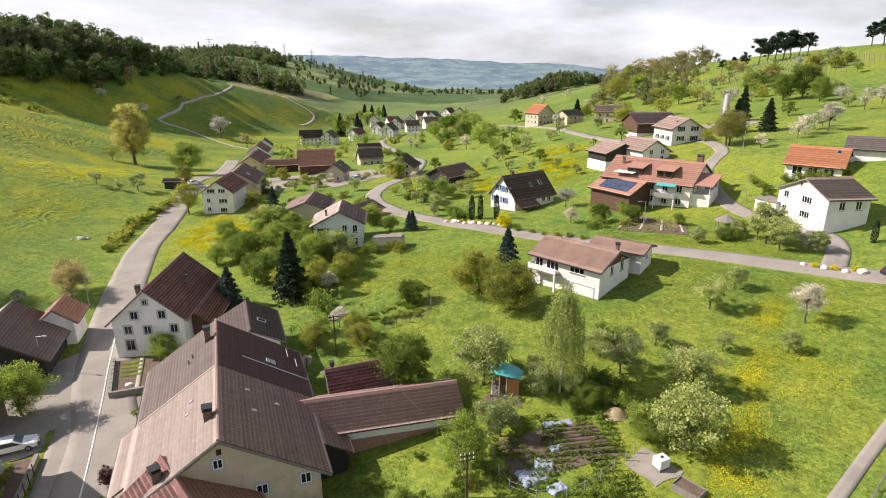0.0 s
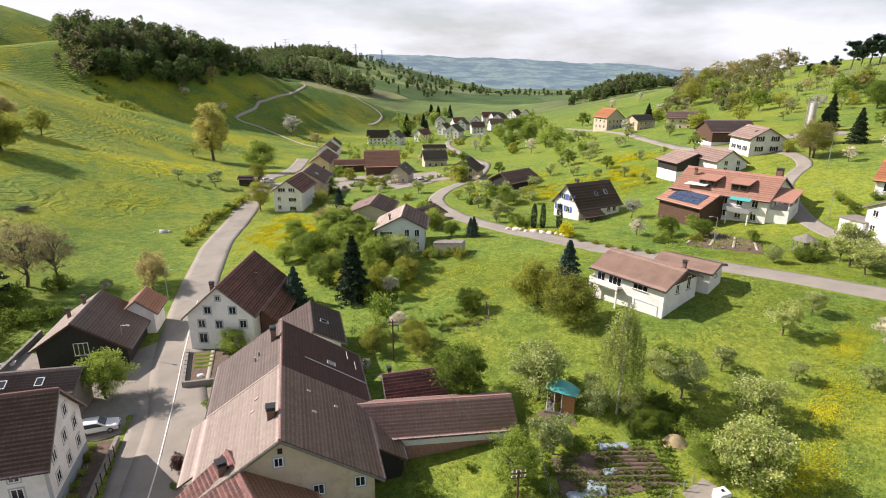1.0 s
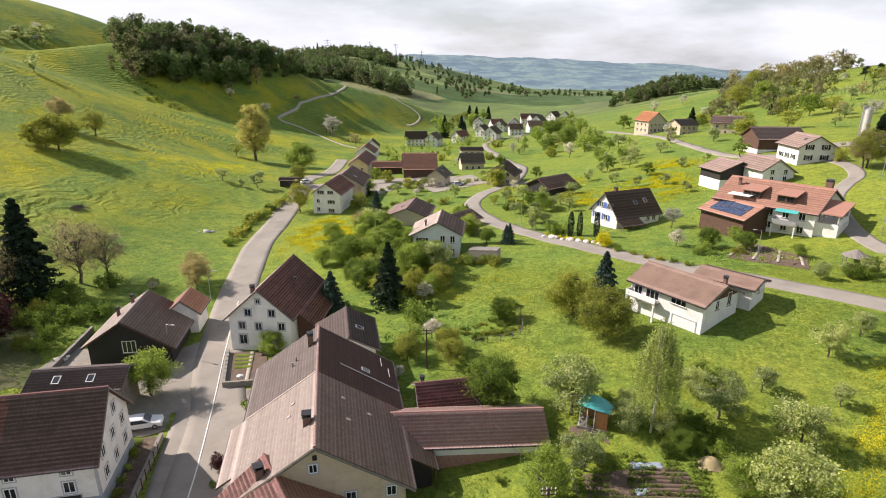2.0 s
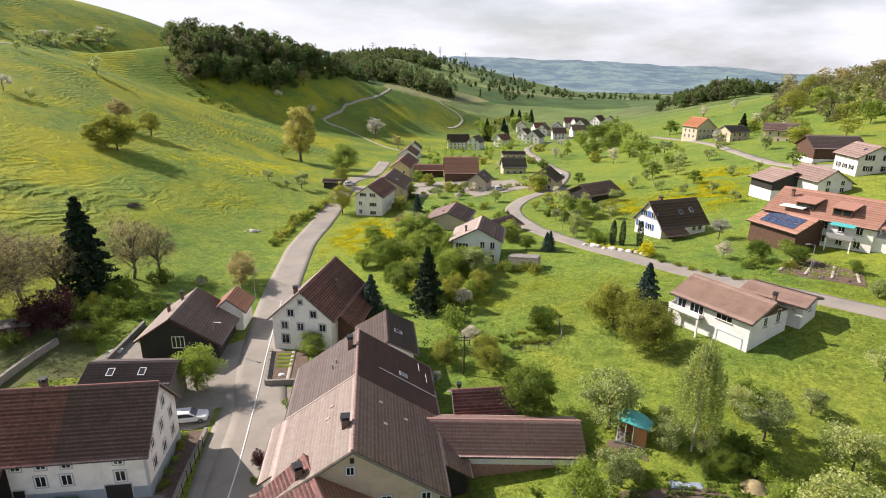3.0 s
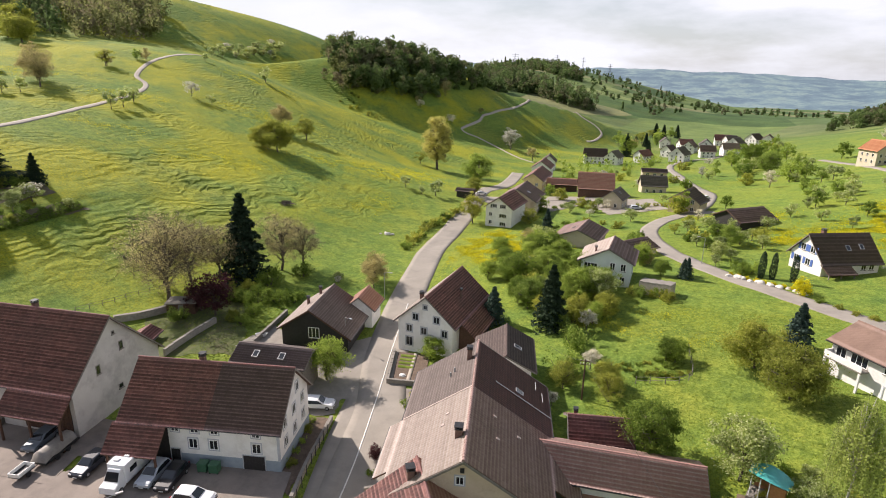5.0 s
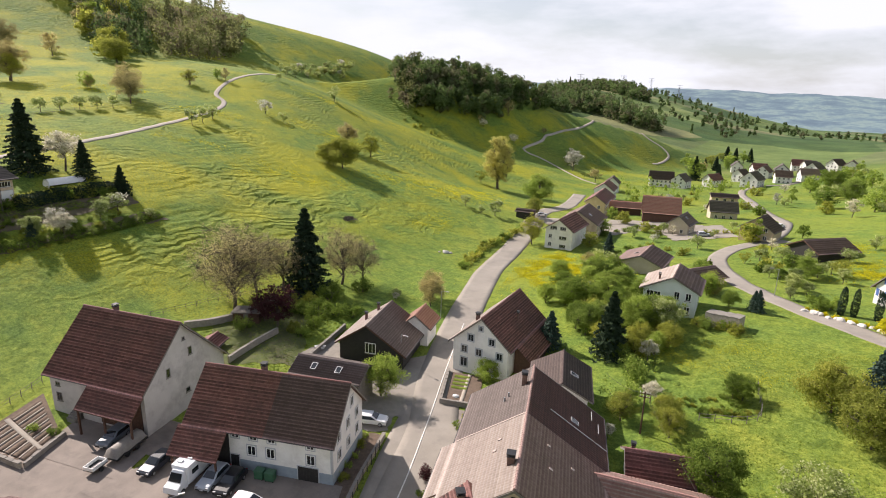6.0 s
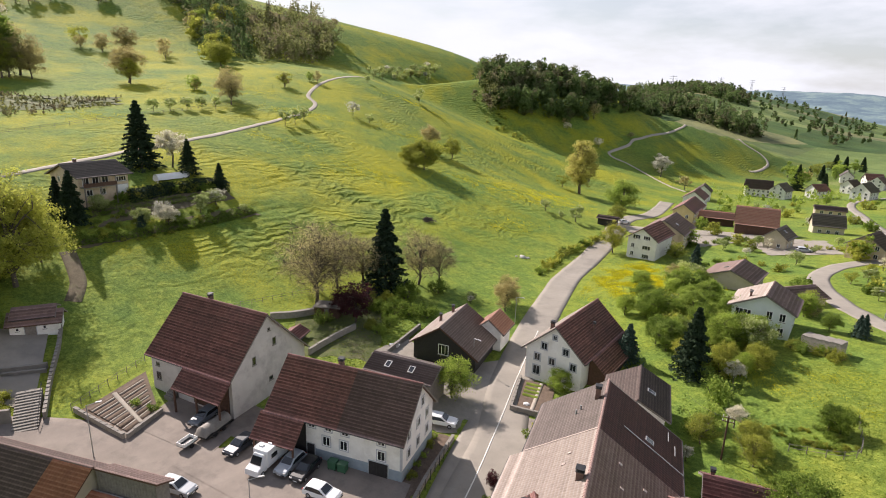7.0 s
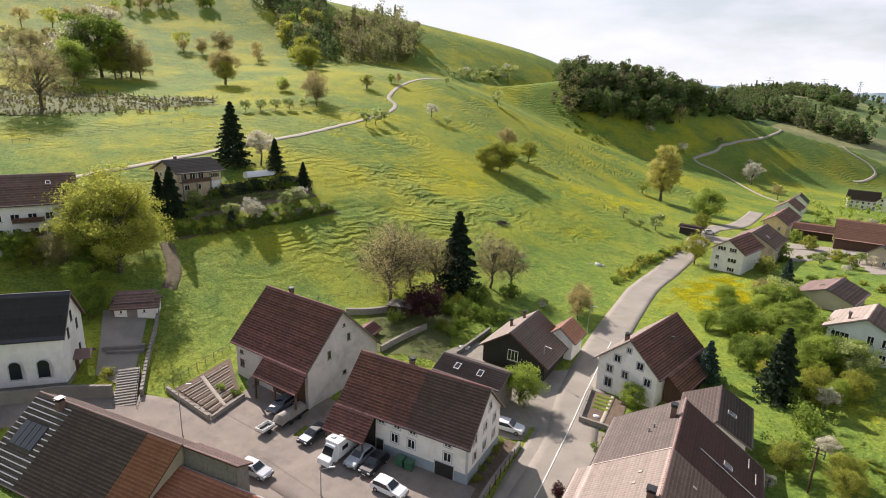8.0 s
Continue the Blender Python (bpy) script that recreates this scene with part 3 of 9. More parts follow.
def tiles(length, run, slope, course=0.42, tile_w=0.40, sub=4, wave=0.045, step=0.024, x0=0.0, start=0.0):
    """Tiled slope: stepped courses of curved tiles, from run `start` off the ridge to `run`; ridge along x at y=0, falling to -y."""
    k = math.sqrt(1 + slope * slope)
    s0, s1 = start * k, run * k
    nc = max(1, round((s1 - s0) / course))
    v = np.linspace(s0, s1, nc + 1)
    rows, offs = [], []
    for i in range(nc):
        rows += [v[i], v[i + 1] + 0.02]
        offs += [0.0, step]
    rows, offs = np.array(rows), np.array(offs)
    nt = max(1, round(length / tile_w))
    u = np.linspace(0, length, nt * sub + 1)
    prof = wave * np.abs(np.sin(np.pi * np.arange(nt * sub + 1) / sub)) ** 0.7 if sub > 1 else np.zeros(len(u))
    vv, uu = np.meshgrid(rows, u, indexing="ij")
    lift = 0.03 + offs[:, None] + prof[None]
    y = -(vv / k) - lift * slope / k * 1.0
    z = -(vv / k) * slope + lift / k
    verts = np.stack([uu + x0, y, z], -1)
    uv = np.stack([uu / length * nt, np.repeat(np.arange(nc), 2)[:, None] + np.tile([0.05, 0.95], nc)[:, None] + 0 * uu], -1)
    f = grid_faces(len(rows), len(u))
    return verts.reshape(-1, 3), f[:, ::-1], uv.reshape(-1, 2)


def roof_slope(name, side, parent, material, length, run, slope, ridge, x0=0.0, start=0.0, fine=True, **k):
    """One tiled slope on its boarding; side +1: to the left of the ridge (y up), -1: to the right."""
    if not fine:
        k = {"course": 0.75, "tile_w": 0.6, "sub": 2, "wave": 0.035, "step": 0.05, **k}
    v, f, uv = tiles(length, run, slope, x0=x0, start=start, **k)
    v[:, 2] += ridge
    if side > 0:
        v[:, 1] *= -1
        f = f[:, ::-1]
    ob = part(name, mesh_of(name, v, f, material, uv), material, parent)
    t = 0.16
    prof = [(-side * 0 + side * start, ridge - slope * start), (side * run, ridge - slope * run), (side * run, ridge - slope * run - t), (side * start, ridge - slope * start - t)]
    part("roof_boarding", prism(prof, x0 + 0.02, x0 + length - 0.02), BROWN_WOOD, ob)
    return ob


def window_unit(parent, m, w, h, frame_mat, shutters=None, bars=1, sill=True, trim=None):
    """A window: frame with bars, a glass pane set back in it, sill, and shutters where there are some. The wall is the xz plane of m, outside is -y."""
    bm = bmesh.new()
    t = 0.09
    o = -0.05
    for x0, x1, z0, z1 in ((-w / 2, -w / 2 + t, 0, h), (w / 2 - t, w / 2, 0, h), (-w / 2 + t, w / 2 - t, 0, t), (-w / 2 + t, w / 2 - t, h - t, h)):
        block(bm, x0, x1, o, 0.03, z0, z1)
    for i in range(bars):
        x = -w / 2 + w * (i + 1) / (bars + 1)
        block(bm, x - 0.035, x + 0.035, o + 0.006, 0.03, t, h - t)
    win = part("window", bm, frame_mat, parent, m=m)
    part("pane", boxed(-w / 2 + t, w / 2 - t, -0.022, 0.02, t, h - t), GLASS, win)
    if trim:
        bm = bmesh.new()
        e = 0.14
        for x0, x1, z0, z1 in ((-w / 2 - e, -w / 2, -e, h + e), (w / 2, w / 2 + e, -e, h + e), (-w / 2, w / 2, -e, 0), (-w / 2, w / 2, h, h + e)):
            block(bm, x0, x1, -0.04, 0.03, z0, z1)
        part("surround", bm, trim, win)
    elif sill:
        part("sill", boxed(-w / 2 - 0.08, w / 2 + 0.08, -0.14, 0.03, -0.09, 0.0), CONCRETE, win)
    if shutters:
        for s in (-1, 1):
            bm = bmesh.new()
            a, b = sorted((s * (w / 2 + 0.02), s * (w / 2 + 0.02 + w * 0.5)))
            block(bm, a, b, -0.075, -0.035, 0.0, h)
            for j in range(5):
                z = h * (j + 0.5) / 5
                block(bm, a + 0.06, b - 0.06, -0.092, -0.07, z - 0.07 * h, z + 0.05 * h)
            part("shutter", bm, shutters, win)
    return win


def door_unit(parent, m, w, h, material):
    bm = bmesh.new()
    block(bm, -w / 2 - 0.1, -w / 2, -0.06, 0.03, 0, h + 0.1)
    block(bm, w / 2, w / 2 + 0.1, -0.06, 0.03, 0, h + 0.1)
    block(bm, -w / 2, w / 2, -0.06, 0.03, h, h + 0.1)
    d = part("door", bm, GREY_TRIM, parent, m=m)
    bm = boxed(-w / 2, w / 2, -0.035, 0.03, 0, h)
    n = max(2, int(w / 0.35))
    for i in range(n):
        block(bm, -w / 2 + w * i / n + 0.02, -w / 2 + w * (i + 1) / n - 0.02, -0.05, -0.03, 0.05, h - 0.05)
    part("door_leaf", bm, material, d)
    part("handle", boxed(w / 2 - 0.2, w / 2 - 0.14, -0.1, -0.04, 0.95, 1.1), DARK_METAL, d)
    return d


def chimney(parent, x, y, z0, z1, s=0.5, cap=True, material=None):
    bm = boxed(x - s / 2, x + s / 2, y - s / 2, y + s / 2, z0, z1, 0.02)
    c = part("chimney", bm, material or CHIMNEY, parent)
    bm = bmesh.new()
    block(bm, x - s / 2 - 0.07, x + s / 2 + 0.07, y - s / 2 - 0.07, y + s / 2 + 0.07, z1, z1 + 0.10)
    if cap:
        for dx in (-1, 1):
            for dy in (-1, 1):
                block(bm, x + dx * s * 0.4 - 0.04, x + dx * s * 0.4 + 0.04, y + dy * s * 0.4 - 0.04, y + dy * s * 0.4 + 0.04, z1 + 0.1, z1 + 0.32)
        block(bm, x - s / 2 - 0.1, x + s / 2 + 0.1, y - s / 2 - 0.1, y + s / 2 + 0.1, z1 + 0.32, z1 + 0.38)
    part("chimney_cap", bm, DARK_METAL, c)
    return c


def skylight(parent, side, x, run, ridge, slope, w=0.9, h=1.2):
    """A roof window lying on a slope, run metres off the ridge."""
    a = math.atan(slope)
    m = Matrix.Translation((x, side * run, ridge - slope * run)) @ Matrix.Rotation(-side * a, 4, "X")
    bm = bmesh.new()
    for x0, x1, y0, y1 in ((-w / 2, -w / 2 + 0.09, -h / 2, h / 2), (w / 2 - 0.09, w / 2, -h / 2, h / 2), (-w / 2 + 0.09, w / 2 - 0.09, -h / 2, -h / 2 + 0.09), (-w / 2 + 0.09, w / 2 - 0.09, h / 2 - 0.09, h / 2)):
        block(bm, x0, x1, y0, y1, 0.0, 0.17)
    s = part("skylight", bm, LIGHT_METAL, parent, m=m)
    part("pane", boxed(-w / 2 + 0.09, w / 2 - 0.09, -h / 2 + 0.09, h / 2 - 0.09, 0.05, 0.15), GLASS, s)
    return s


def house(name, label, x, y, turn, length, wl, wr, ridge, slope, base, wall, roof, category="house", group="", wins=(), fine=False, roof_left=None,
          over=0.7, gable=0.5, flues=(), lights=(), frame=None, shutters=None, plinth=None, deep=2.0, trim=None, gable_top=None, doors=(), gutters=True, auto=None, split=None):
    """A gabled house: ridge from (x, y) along `turn`, slopes wl and wr wide in plan. wins: (side, along or across, sill, w, h, bars) with sides A, B, L, R."""
    ridge_h, base_z = ridge - base, base
    t = thing(name, pose(x, y, base, 0, 0, turn), label, category, group)
    x0, x1, yl, yr = gable, length - gable, wl - over, -(wr - over)
    tl, tr, top = ridge_h - slope * yl - 0.16, ridge_h + slope * yr - 0.16, ridge_h - 0.16
    part("wall", prism([(yr, -deep), (yr, tr), (0, top), (yl, tl), (yl, -deep)], x0, x1), wall, t)
    if plinth:
        mat_, hp = plinth
        bm = bmesh.new()
        block(bm, x0 - 0.03, x1 + 0.03, yr - 0.03, yl + 0.03, -deep, hp)
        part("plinth", bm, mat_, t)
    if gable_top:
        for xs in ((x0 - 0.05, x0), (x1, x1 + 0.05)):
            part("gable_boarding", prism([(yr + 0.0, tr), (0, top), (yl, tl)] if tl == tr else [(yr, tr), (0, top), (yl, tl), (0, min(tl, tr))], *xs), gable_top, t)
    for side, run, mt in ((1, wl, roof_left or roof), (-1, wr, roof)):
        if split and side < 0:
            roof_slope("roof_slope", side, t, mt, split[0], run, slope, ridge_h, fine=fine)
            roof_slope("roof_slope", side, t, split[1], length - split[0], run, slope, ridge_h, x0=split[0], fine=fine)
        else:
            roof_slope("roof_slope", side, t, mt, length, run, slope, ridge_h, fine=fine)
    bm = bmesh.new()
    n = max(3, int(length / 0.42))
    for i in range(n):
        add_rod(bm, (length * i / n, 0, ridge_h + 0.02), (length * (i + 1) / n + 0.03, 0, ridge_h + 0.02), 0.15, 8, 0.125)
    part("ridge_tiles", bm, roof, t)
    for s, run in ((1, wl), (-1, wr)):
        if gutters:
            part("gutter", rod((0, s * (run + 0.06), ridge_h - slope * run - 0.06), (length, s * (run + 0.06), ridge_h - slope * run - 0.06), 0.07, 6), DARK_METAL, t)
    for e in (0.0, length):
        for s, run in ((1, wl), (-1, wr)):
            xs = (e - 0.06, e) if e == 0 else (e, e + 0.06)
            part("bargeboard", prism([(0, ridge_h - 0.02), (s * run, ridge_h - slope * run - 0.02), (s * run, ridge_h - slope * run - 0.26), (0, ridge_h - 0.26)], *xs), BROWN_WOOD if wall in (BLACK_WOOD, BROWN_WOOD) else GREY_WOOD, t)
    faces = {"R": lambda u: pose(u, yr, 0, 0, 0, 0), "L": lambda u: pose(u, yl, 0, 0, 0, 180), "A": lambda u: pose(x0, u, 0, 0, 0, -90), "B": lambda u: pose(x1, u, 0, 0, 0, 90)}
    wins = list(wins)
    if auto:
        sides, rows, wd, ht = auto
        for sd in sides:
            lo, hi = (x0 + 0.8, x1 - 0.8) if sd in "LR" else (yr + 0.7, yl - 0.7)
            cols = max(2, int((hi - lo) / 2.6))
            for zr in rows:
                for i in range(cols):
                    u = lo + (hi - lo) * (i + 0.5) / cols
                    lim = {"L": tl, "R": tr}.get(sd, top - slope * abs(u) - wd * slope / 2)
                    if zr + ht < lim - 0.1:
                        wins.append((sd, u, zr, wd, ht, 1))
    for sd, u, zs, wd, ht, bars in wins:
        window_unit(t, faces[sd](u) @ pose(0, -0.035 if plinth and zs < plinth[1] else -0.005, zs), wd, ht, frame or WHITE_PAINT, shutters, bars, trim=trim)
    for sd, u, wd, ht, mt in doors:
        door_unit(t, faces[sd](u) @ pose(0, -0.035 if plinth else -0.005, 0), wd, ht, mt)
    for fx, fy, hgt, sz in flues:
        chimney(t, fx, fy, ridge_h - slope * abs(fy) - 0.5, ridge_h - slope * abs(fy) + hgt, sz)
    for sd, sx, run in lights:
        skylight(t, sd, sx, run, ridge_h, slope)
    return t


# ---- roads and yards ----
ribbon("road", [(-25, 18), (-30, 33), (-35, 45), (-39.5, 56), (-46.5, 68), (-55, 87), (-63, 107), (-70, 126), (-76.5, 152), (-84, 180), (-92, 205), (-95, 235), (-104, 270), (-112, 300)], 7.0, ASPHALT, "worn grey asphalt village street", lift=0.08)
ribbon("road_white_line", [(-27.0, 18), (-32.0, 35), (-35.6, 44.9), (-40.4, 55.9), (-43.4, 62.6), (-47.0, 70.5), (-54.6, 88)], 0.16, LANE_PAINT, "white painted edge line on asphalt", "road marking", lift=0.12, across=2)
ribbon("yard_road", [(-28, 30), (-47, 27), (-62, 23), (-78, 14), (-88, 2), (-96, -14)], 9.0, YARD_ASPHALT, "grey asphalt yard in front of farmhouses", lift=0.10)
patch("workshop_yard", [(-66, 9.5), (-44, 20.5), (-47, 26.0), (-69, 16.5)], YARD_ASPHALT, "asphalt strip behind the workshop barn", "forecourt", 0.08)
patch("forecourt", [(-64, 21.5), (-34.5, 28.5), (-41.0, 40.0), (-63, 32.6)], YARD_ASPHALT, "asphalt parking strip before white farmhouse", "forecourt", 0.13)
patch("barn_forecourt", [(-76, 21), (-63, 25), (-67, 34), (-80, 29)], YARD_ASPHALT, "asphalt forecourt under barn canopy", "forecourt", 0.14)
patch("street_apron", [(-31.0, 33.0), (-26.4, 34.4), (-35.8, 58.8), (-41.0, 59.0)], ASPHALT, "asphalt strip between street and long farmhouse", "road", 0.10)
patch("junction", [(-38, 50), (-30, 54), (-34, 63), (-42, 61)], YARD_ASPHALT, "asphalt apron beside village street", "forecourt", 0.05)
patch("car_park", [(-52, 47), (-44, 52), (-47, 60), (-55, 56)], GRAVEL, "gravel parking place beside black barn", "parking", 0.10, 0.6, ragged=0.35)
patch("side_yard", [(-42.6, 39.5), (-38.6, 37.0), (-43.8, 50.6), (-49.0, 48.6)], EARTH, "dark planted strip beside the farmhouse", "garden", 0.09, 0.6, ragged=0.2)
patch("barn_apron", [(-53.5, 52.5), (-42.0, 56.5), (-50.5, 76.5), (-56.5, 66.0)], ASPHALT, "asphalt apron between street and black barn", "forecourt", 0.06)
ribbon("road_shoulder", [(-31.5, 31), (-37.2, 42.5), (-41.2, 51.5), (-44.5, 60)], 4.2, ASPHALT, "asphalt shoulder below the farmhouse wall", "road", lift=0.06)
# weedy ground, its colour also darkened to stand for the trees' shade
patch("old_garden", [(-91, 56), (-77, 49), (-66, 57), (-84, 74)], ROUGH_GARDEN, "weedy garden between walls, darkened for tree shade", "garden", 0.05, 0.8, ragged=0.3)
ribbon("upper_road", [(76, 66), (70, 70), (62, 75), (50, 83), (35, 92), (24, 99), (12, 108.5), (0, 119), (-9, 131), (-13.6, 139.5), (-18.4, 152), (-20.6, 162.5), (-20.0, 173.4), (-17.0, 182.7), (-11.9, 190.0), (-6.5, 194.4)], 4.8, ASPHALT, "pale asphalt lane curving past gardens", lift=0.06)
ribbon("side_lane", [(58, 78.5), (63.4, 86.2), (64.1, 93.0), (61.5, 100.5), (59.2, 106.7), (58.6, 113.5), (59.6, 122), (62.5, 133), (67.5, 140.6), (71.6, 145.0), (73.8, 151.0), (74.2, 158.4), (72.6, 165)], 3.4, ASPHALT, "narrow asphalt lane climbing between houses", lift=0.06)
ribbon("near_path", [(21, 29), (32.9, 38.3), (37.2, 41.7), (41.9, 45.3), (58, 57.5)], 1.15, ASPHALT, "grey asphalt farm path through meadow", "path", lift=0.08, across=4)
ribbon("hill_track", [(-164, -30), (-164, 0), (-168, 20), (-171, 41), (-181, 80), (-200, 116), (-217, 146), (-228, 158), (-242, 164), (-262, 188), (-278, 225), (-300, 262)], 2.0, PALE_TRACK, "pale gravel farm track winding up the hillside", "track", lift=0.14, across=4)
ribbon("wood_track", [(-122, 356), (-133.8, 363), (-160.7, 384.6), (-174.9, 389), (-184.7, 384.4), (-190.5, 385), (-190.7, 394.2), (-190.0, 415.5), (-191.4, 426), (-188.4, 439.2), (-184.3, 473.2), (-182.3, 503), (-186, 520)], 1.8, PALE_TRACK, "pale track crossing the pasture below the wood", "track", lift=0.3, across=4, step=3)
ribbon("far_track", [(-152, 548), (-141.7, 544.7), (-129.2, 545.7), (-120.7, 539), (-121.6, 518.6), (-125, 502)], 1.9, PALE_TRACK, "pale track on a far pasture", "track", lift=0.3, across=4, step=3)
ribbon("far_lane", [(-11.9, 190), (-9, 210), (-10, 245), (-19.5, 286), (-28.3, 322), (-39, 370), (-41.5, 405), (-33, 431), (-20, 442), (-12, 470)], 4.0, ASPHALT, "asphalt lane leading down the valley", lift=0.2, across=4, step=4)
patch("barn_plaza", [(-72, 196), (-60, 216), (-47, 205), (-56, 183)], GRAVEL, "pale gravel court before the red barn", "forecourt", 0.12, 1.5, ragged=0.4)
patch("house_plaza", [(-47, 200), (-29, 224), (-20, 198), (-36, 184)], GRAVEL, "pale gravel court between houses", "forecourt", 0.12, 1.5, ragged=0.4)
ribbon("hill_lane", [(72.6, 165), (66, 176), (58, 184), (54, 208), (52, 260), (54, 330), (40, 400)], 3.2, ASPHALT, "narrow lane along the hillside houses", lift=0.2, across=4, step=3)
ribbon("farm_yard", [(66, 168), (74, 178), (84, 184), (100, 182)], 9.0, GRAVEL, "gravel yard of hillside farm", "yard", lift=0.16)
ribbon("barn_yard", [(-84, 188), (-66, 206), (-52, 214), (-34, 214)], 11.0, GRAVEL, "pale yard before red barn", "yard", lift=0.16)

# ---- old farmhouse with barn, under one long roof ----

def farmhouse():
    t = thing("farmhouse", pose(-18.1, 38.2, 0.4, 0, 0, 111.5), "long old farmhouse with weathered brown tile roof and cream gable", "farmhouse")
    rh, sl = 11.2, 0.66
    zl = lambda v: rh - sl * v
    part("wall", prism([(-7.9, -2), (-7.9, zl(7.9) - 0.16), (0, rh - 0.16), (7.6, zl(7.6) - 0.16), (7.6, -2)], 0.5, 13.0), PLASTER_CREAM, t, "stained cream plaster wall")
    part("wall", prism([(-8.2, -2), (-8.2, zl(8.2) - 0.16), (0, rh - 0.16), (7.0, zl(7.0) - 0.16), (7.0, -2)], 13.0, 24.2), PLASTER_GREY, t)
    # left slope takes the paler tiles: the sun on it is in the colour
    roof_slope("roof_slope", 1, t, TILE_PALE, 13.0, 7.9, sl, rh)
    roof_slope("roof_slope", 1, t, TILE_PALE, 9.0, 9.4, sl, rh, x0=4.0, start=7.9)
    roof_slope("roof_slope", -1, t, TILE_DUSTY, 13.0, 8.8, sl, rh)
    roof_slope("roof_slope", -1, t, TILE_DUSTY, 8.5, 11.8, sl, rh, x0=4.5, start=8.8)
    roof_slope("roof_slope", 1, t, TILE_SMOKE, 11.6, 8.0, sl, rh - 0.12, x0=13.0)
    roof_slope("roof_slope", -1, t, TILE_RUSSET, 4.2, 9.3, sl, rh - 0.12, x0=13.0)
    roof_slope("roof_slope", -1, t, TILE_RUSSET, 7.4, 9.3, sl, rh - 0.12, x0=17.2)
    bm = bmesh.new()
    for i in range(58):
        add_rod(bm, (24.6 * i / 58, 0, rh + 0.03), (24.6 * (i + 1) / 58 + 0.03, 0, rh + 0.03), 0.17, 8, 0.14)
    part("ridge_tiles", bm, TILE_DUSTY, t)
    part("seam_flashing", prism([(7.9, zl(7.9) + 0.1), (0, rh + 0.1), (0, rh + 0.16), (7.9, zl(7.9) + 0.16)], 12.9, 13.1), TILE_PALE, t)
    part("seam_flashing", prism([(-9.3, zl(9.3) + 0.05), (-2.5, zl(2.5) + 0.05), (-2.5, zl(2.5) + 0.13), (-9.3, zl(9.3) + 0.13)], 17.1, 17.26), LIGHT_METAL, t)
    for x, y in ((22.3, -7.6), (20.4, -8.4)):
        part("snow_guard", rod((x - 1.0, y, zl(-y) + 0.25), (x + 1.0, y, zl(-y) + 0.25), 0.05, 6), LIGHT_METAL, t)
    chimney(t, 4.4, 0.8, rh - 1.2, rh + 0.35, 0.7)
    chimney(t, 20.6, 0.9, rh - 1.2, rh + 0.7, 0.6)
    for x, y in ((18.2, 3.0), (19.0, 2.6)):
        part("vent_pipe", rod((x, y, zl(y) - 0.2), (x, y, zl(y) + 0.5), 0.13, 8, 0.1), LIGHT_METAL, t)
    for x, y in ((9.5, 2.4), (7.6, 2.7), (9.9, -2.6), (9.0, -5.2), (6.4, -3.0)):
        a = math.copysign(math.atan(sl), -y)
        part("glass_tile", boxed(-0.16, 0.16, -0.2, 0.2, 0.05, 0.14), TILE_PALE, t, m=Matrix.Translation((x, y, zl(abs(y)))) @ Matrix.Rotation(a, 4, "X"))
    skylight(t, -1, 18.6, 5.4, rh - 0.12, sl, 0.9, 1.1)
    g = lambda u: pose(0.5, u, 0, 0, 0, -90)
    for u, z, w, h in ((0.3, 8.2, 0.8, 0.95), (-2.9, 4.6, 1.0, 1.1), (-6.6, 4.7, 0.95, 1.1), (-2.9, 1.5, 1.0, 1.2), (2.9, 4.6, 1.0, 1.1), (-6.2, 1.5, 1.0, 1.2)):
        window_unit(t, g(u) @ pose(0, -0.005, z), w, h, WHITE_PAINT, None, 1, trim=GREY_TRIM)
    part("attic_opening", boxed(-0.2, 0.2, -0.03, 0.03, 0, 0.55), BLACK_WOOD, t, m=g(0.1) @ pose(0, 0, 9.5))
    part("wooden_lean_to", prism([(-11.2, -1.5), (-11.2, zl(11.2) - 0.18), (-7.9, zl(7.9) - 0.18), (-7.9, -1.5)], 5.2, 12.6), BLACK_WOOD, t)
    for x in (4.7, 8.5, 12.5):
        part("post", boxed(x - 0.09, x + 0.09, -11.6, -11.42, -1.5, zl(11.5) - 0.2), BROWN_WOOD, t)
    for e, (s, run) in ((0.0, (1, 7.9)), (0.0, (-1, 8.8)), (24.6, (1, 8.0)), (24.6, (-1, 9.3))):
        xs = (e - 0.08, e) if e == 0 else (e, e + 0.08)
        part("bargeboard", prism([(0, rh - 0.02), (s * run, zl(run) - 0.02), (s * run, zl(run) - 0.3), (0, rh - 0.3)], *xs), GREY_WOOD, t)
    for y, a, b in ((9.5, 4.0, 13.0), (8.1, 13.0, 24.6), (-8.9, 0.0, 4.5), (-11.9, 4.5, 13.0), (-9.4, 13.0, 24.6)):
        part("gutter", rod((a, y, zl(abs(y)) - 0.05), (b, y, zl(abs(y)) - 0.05), 0.075, 6), DARK_METAL, t)


farmhouse()

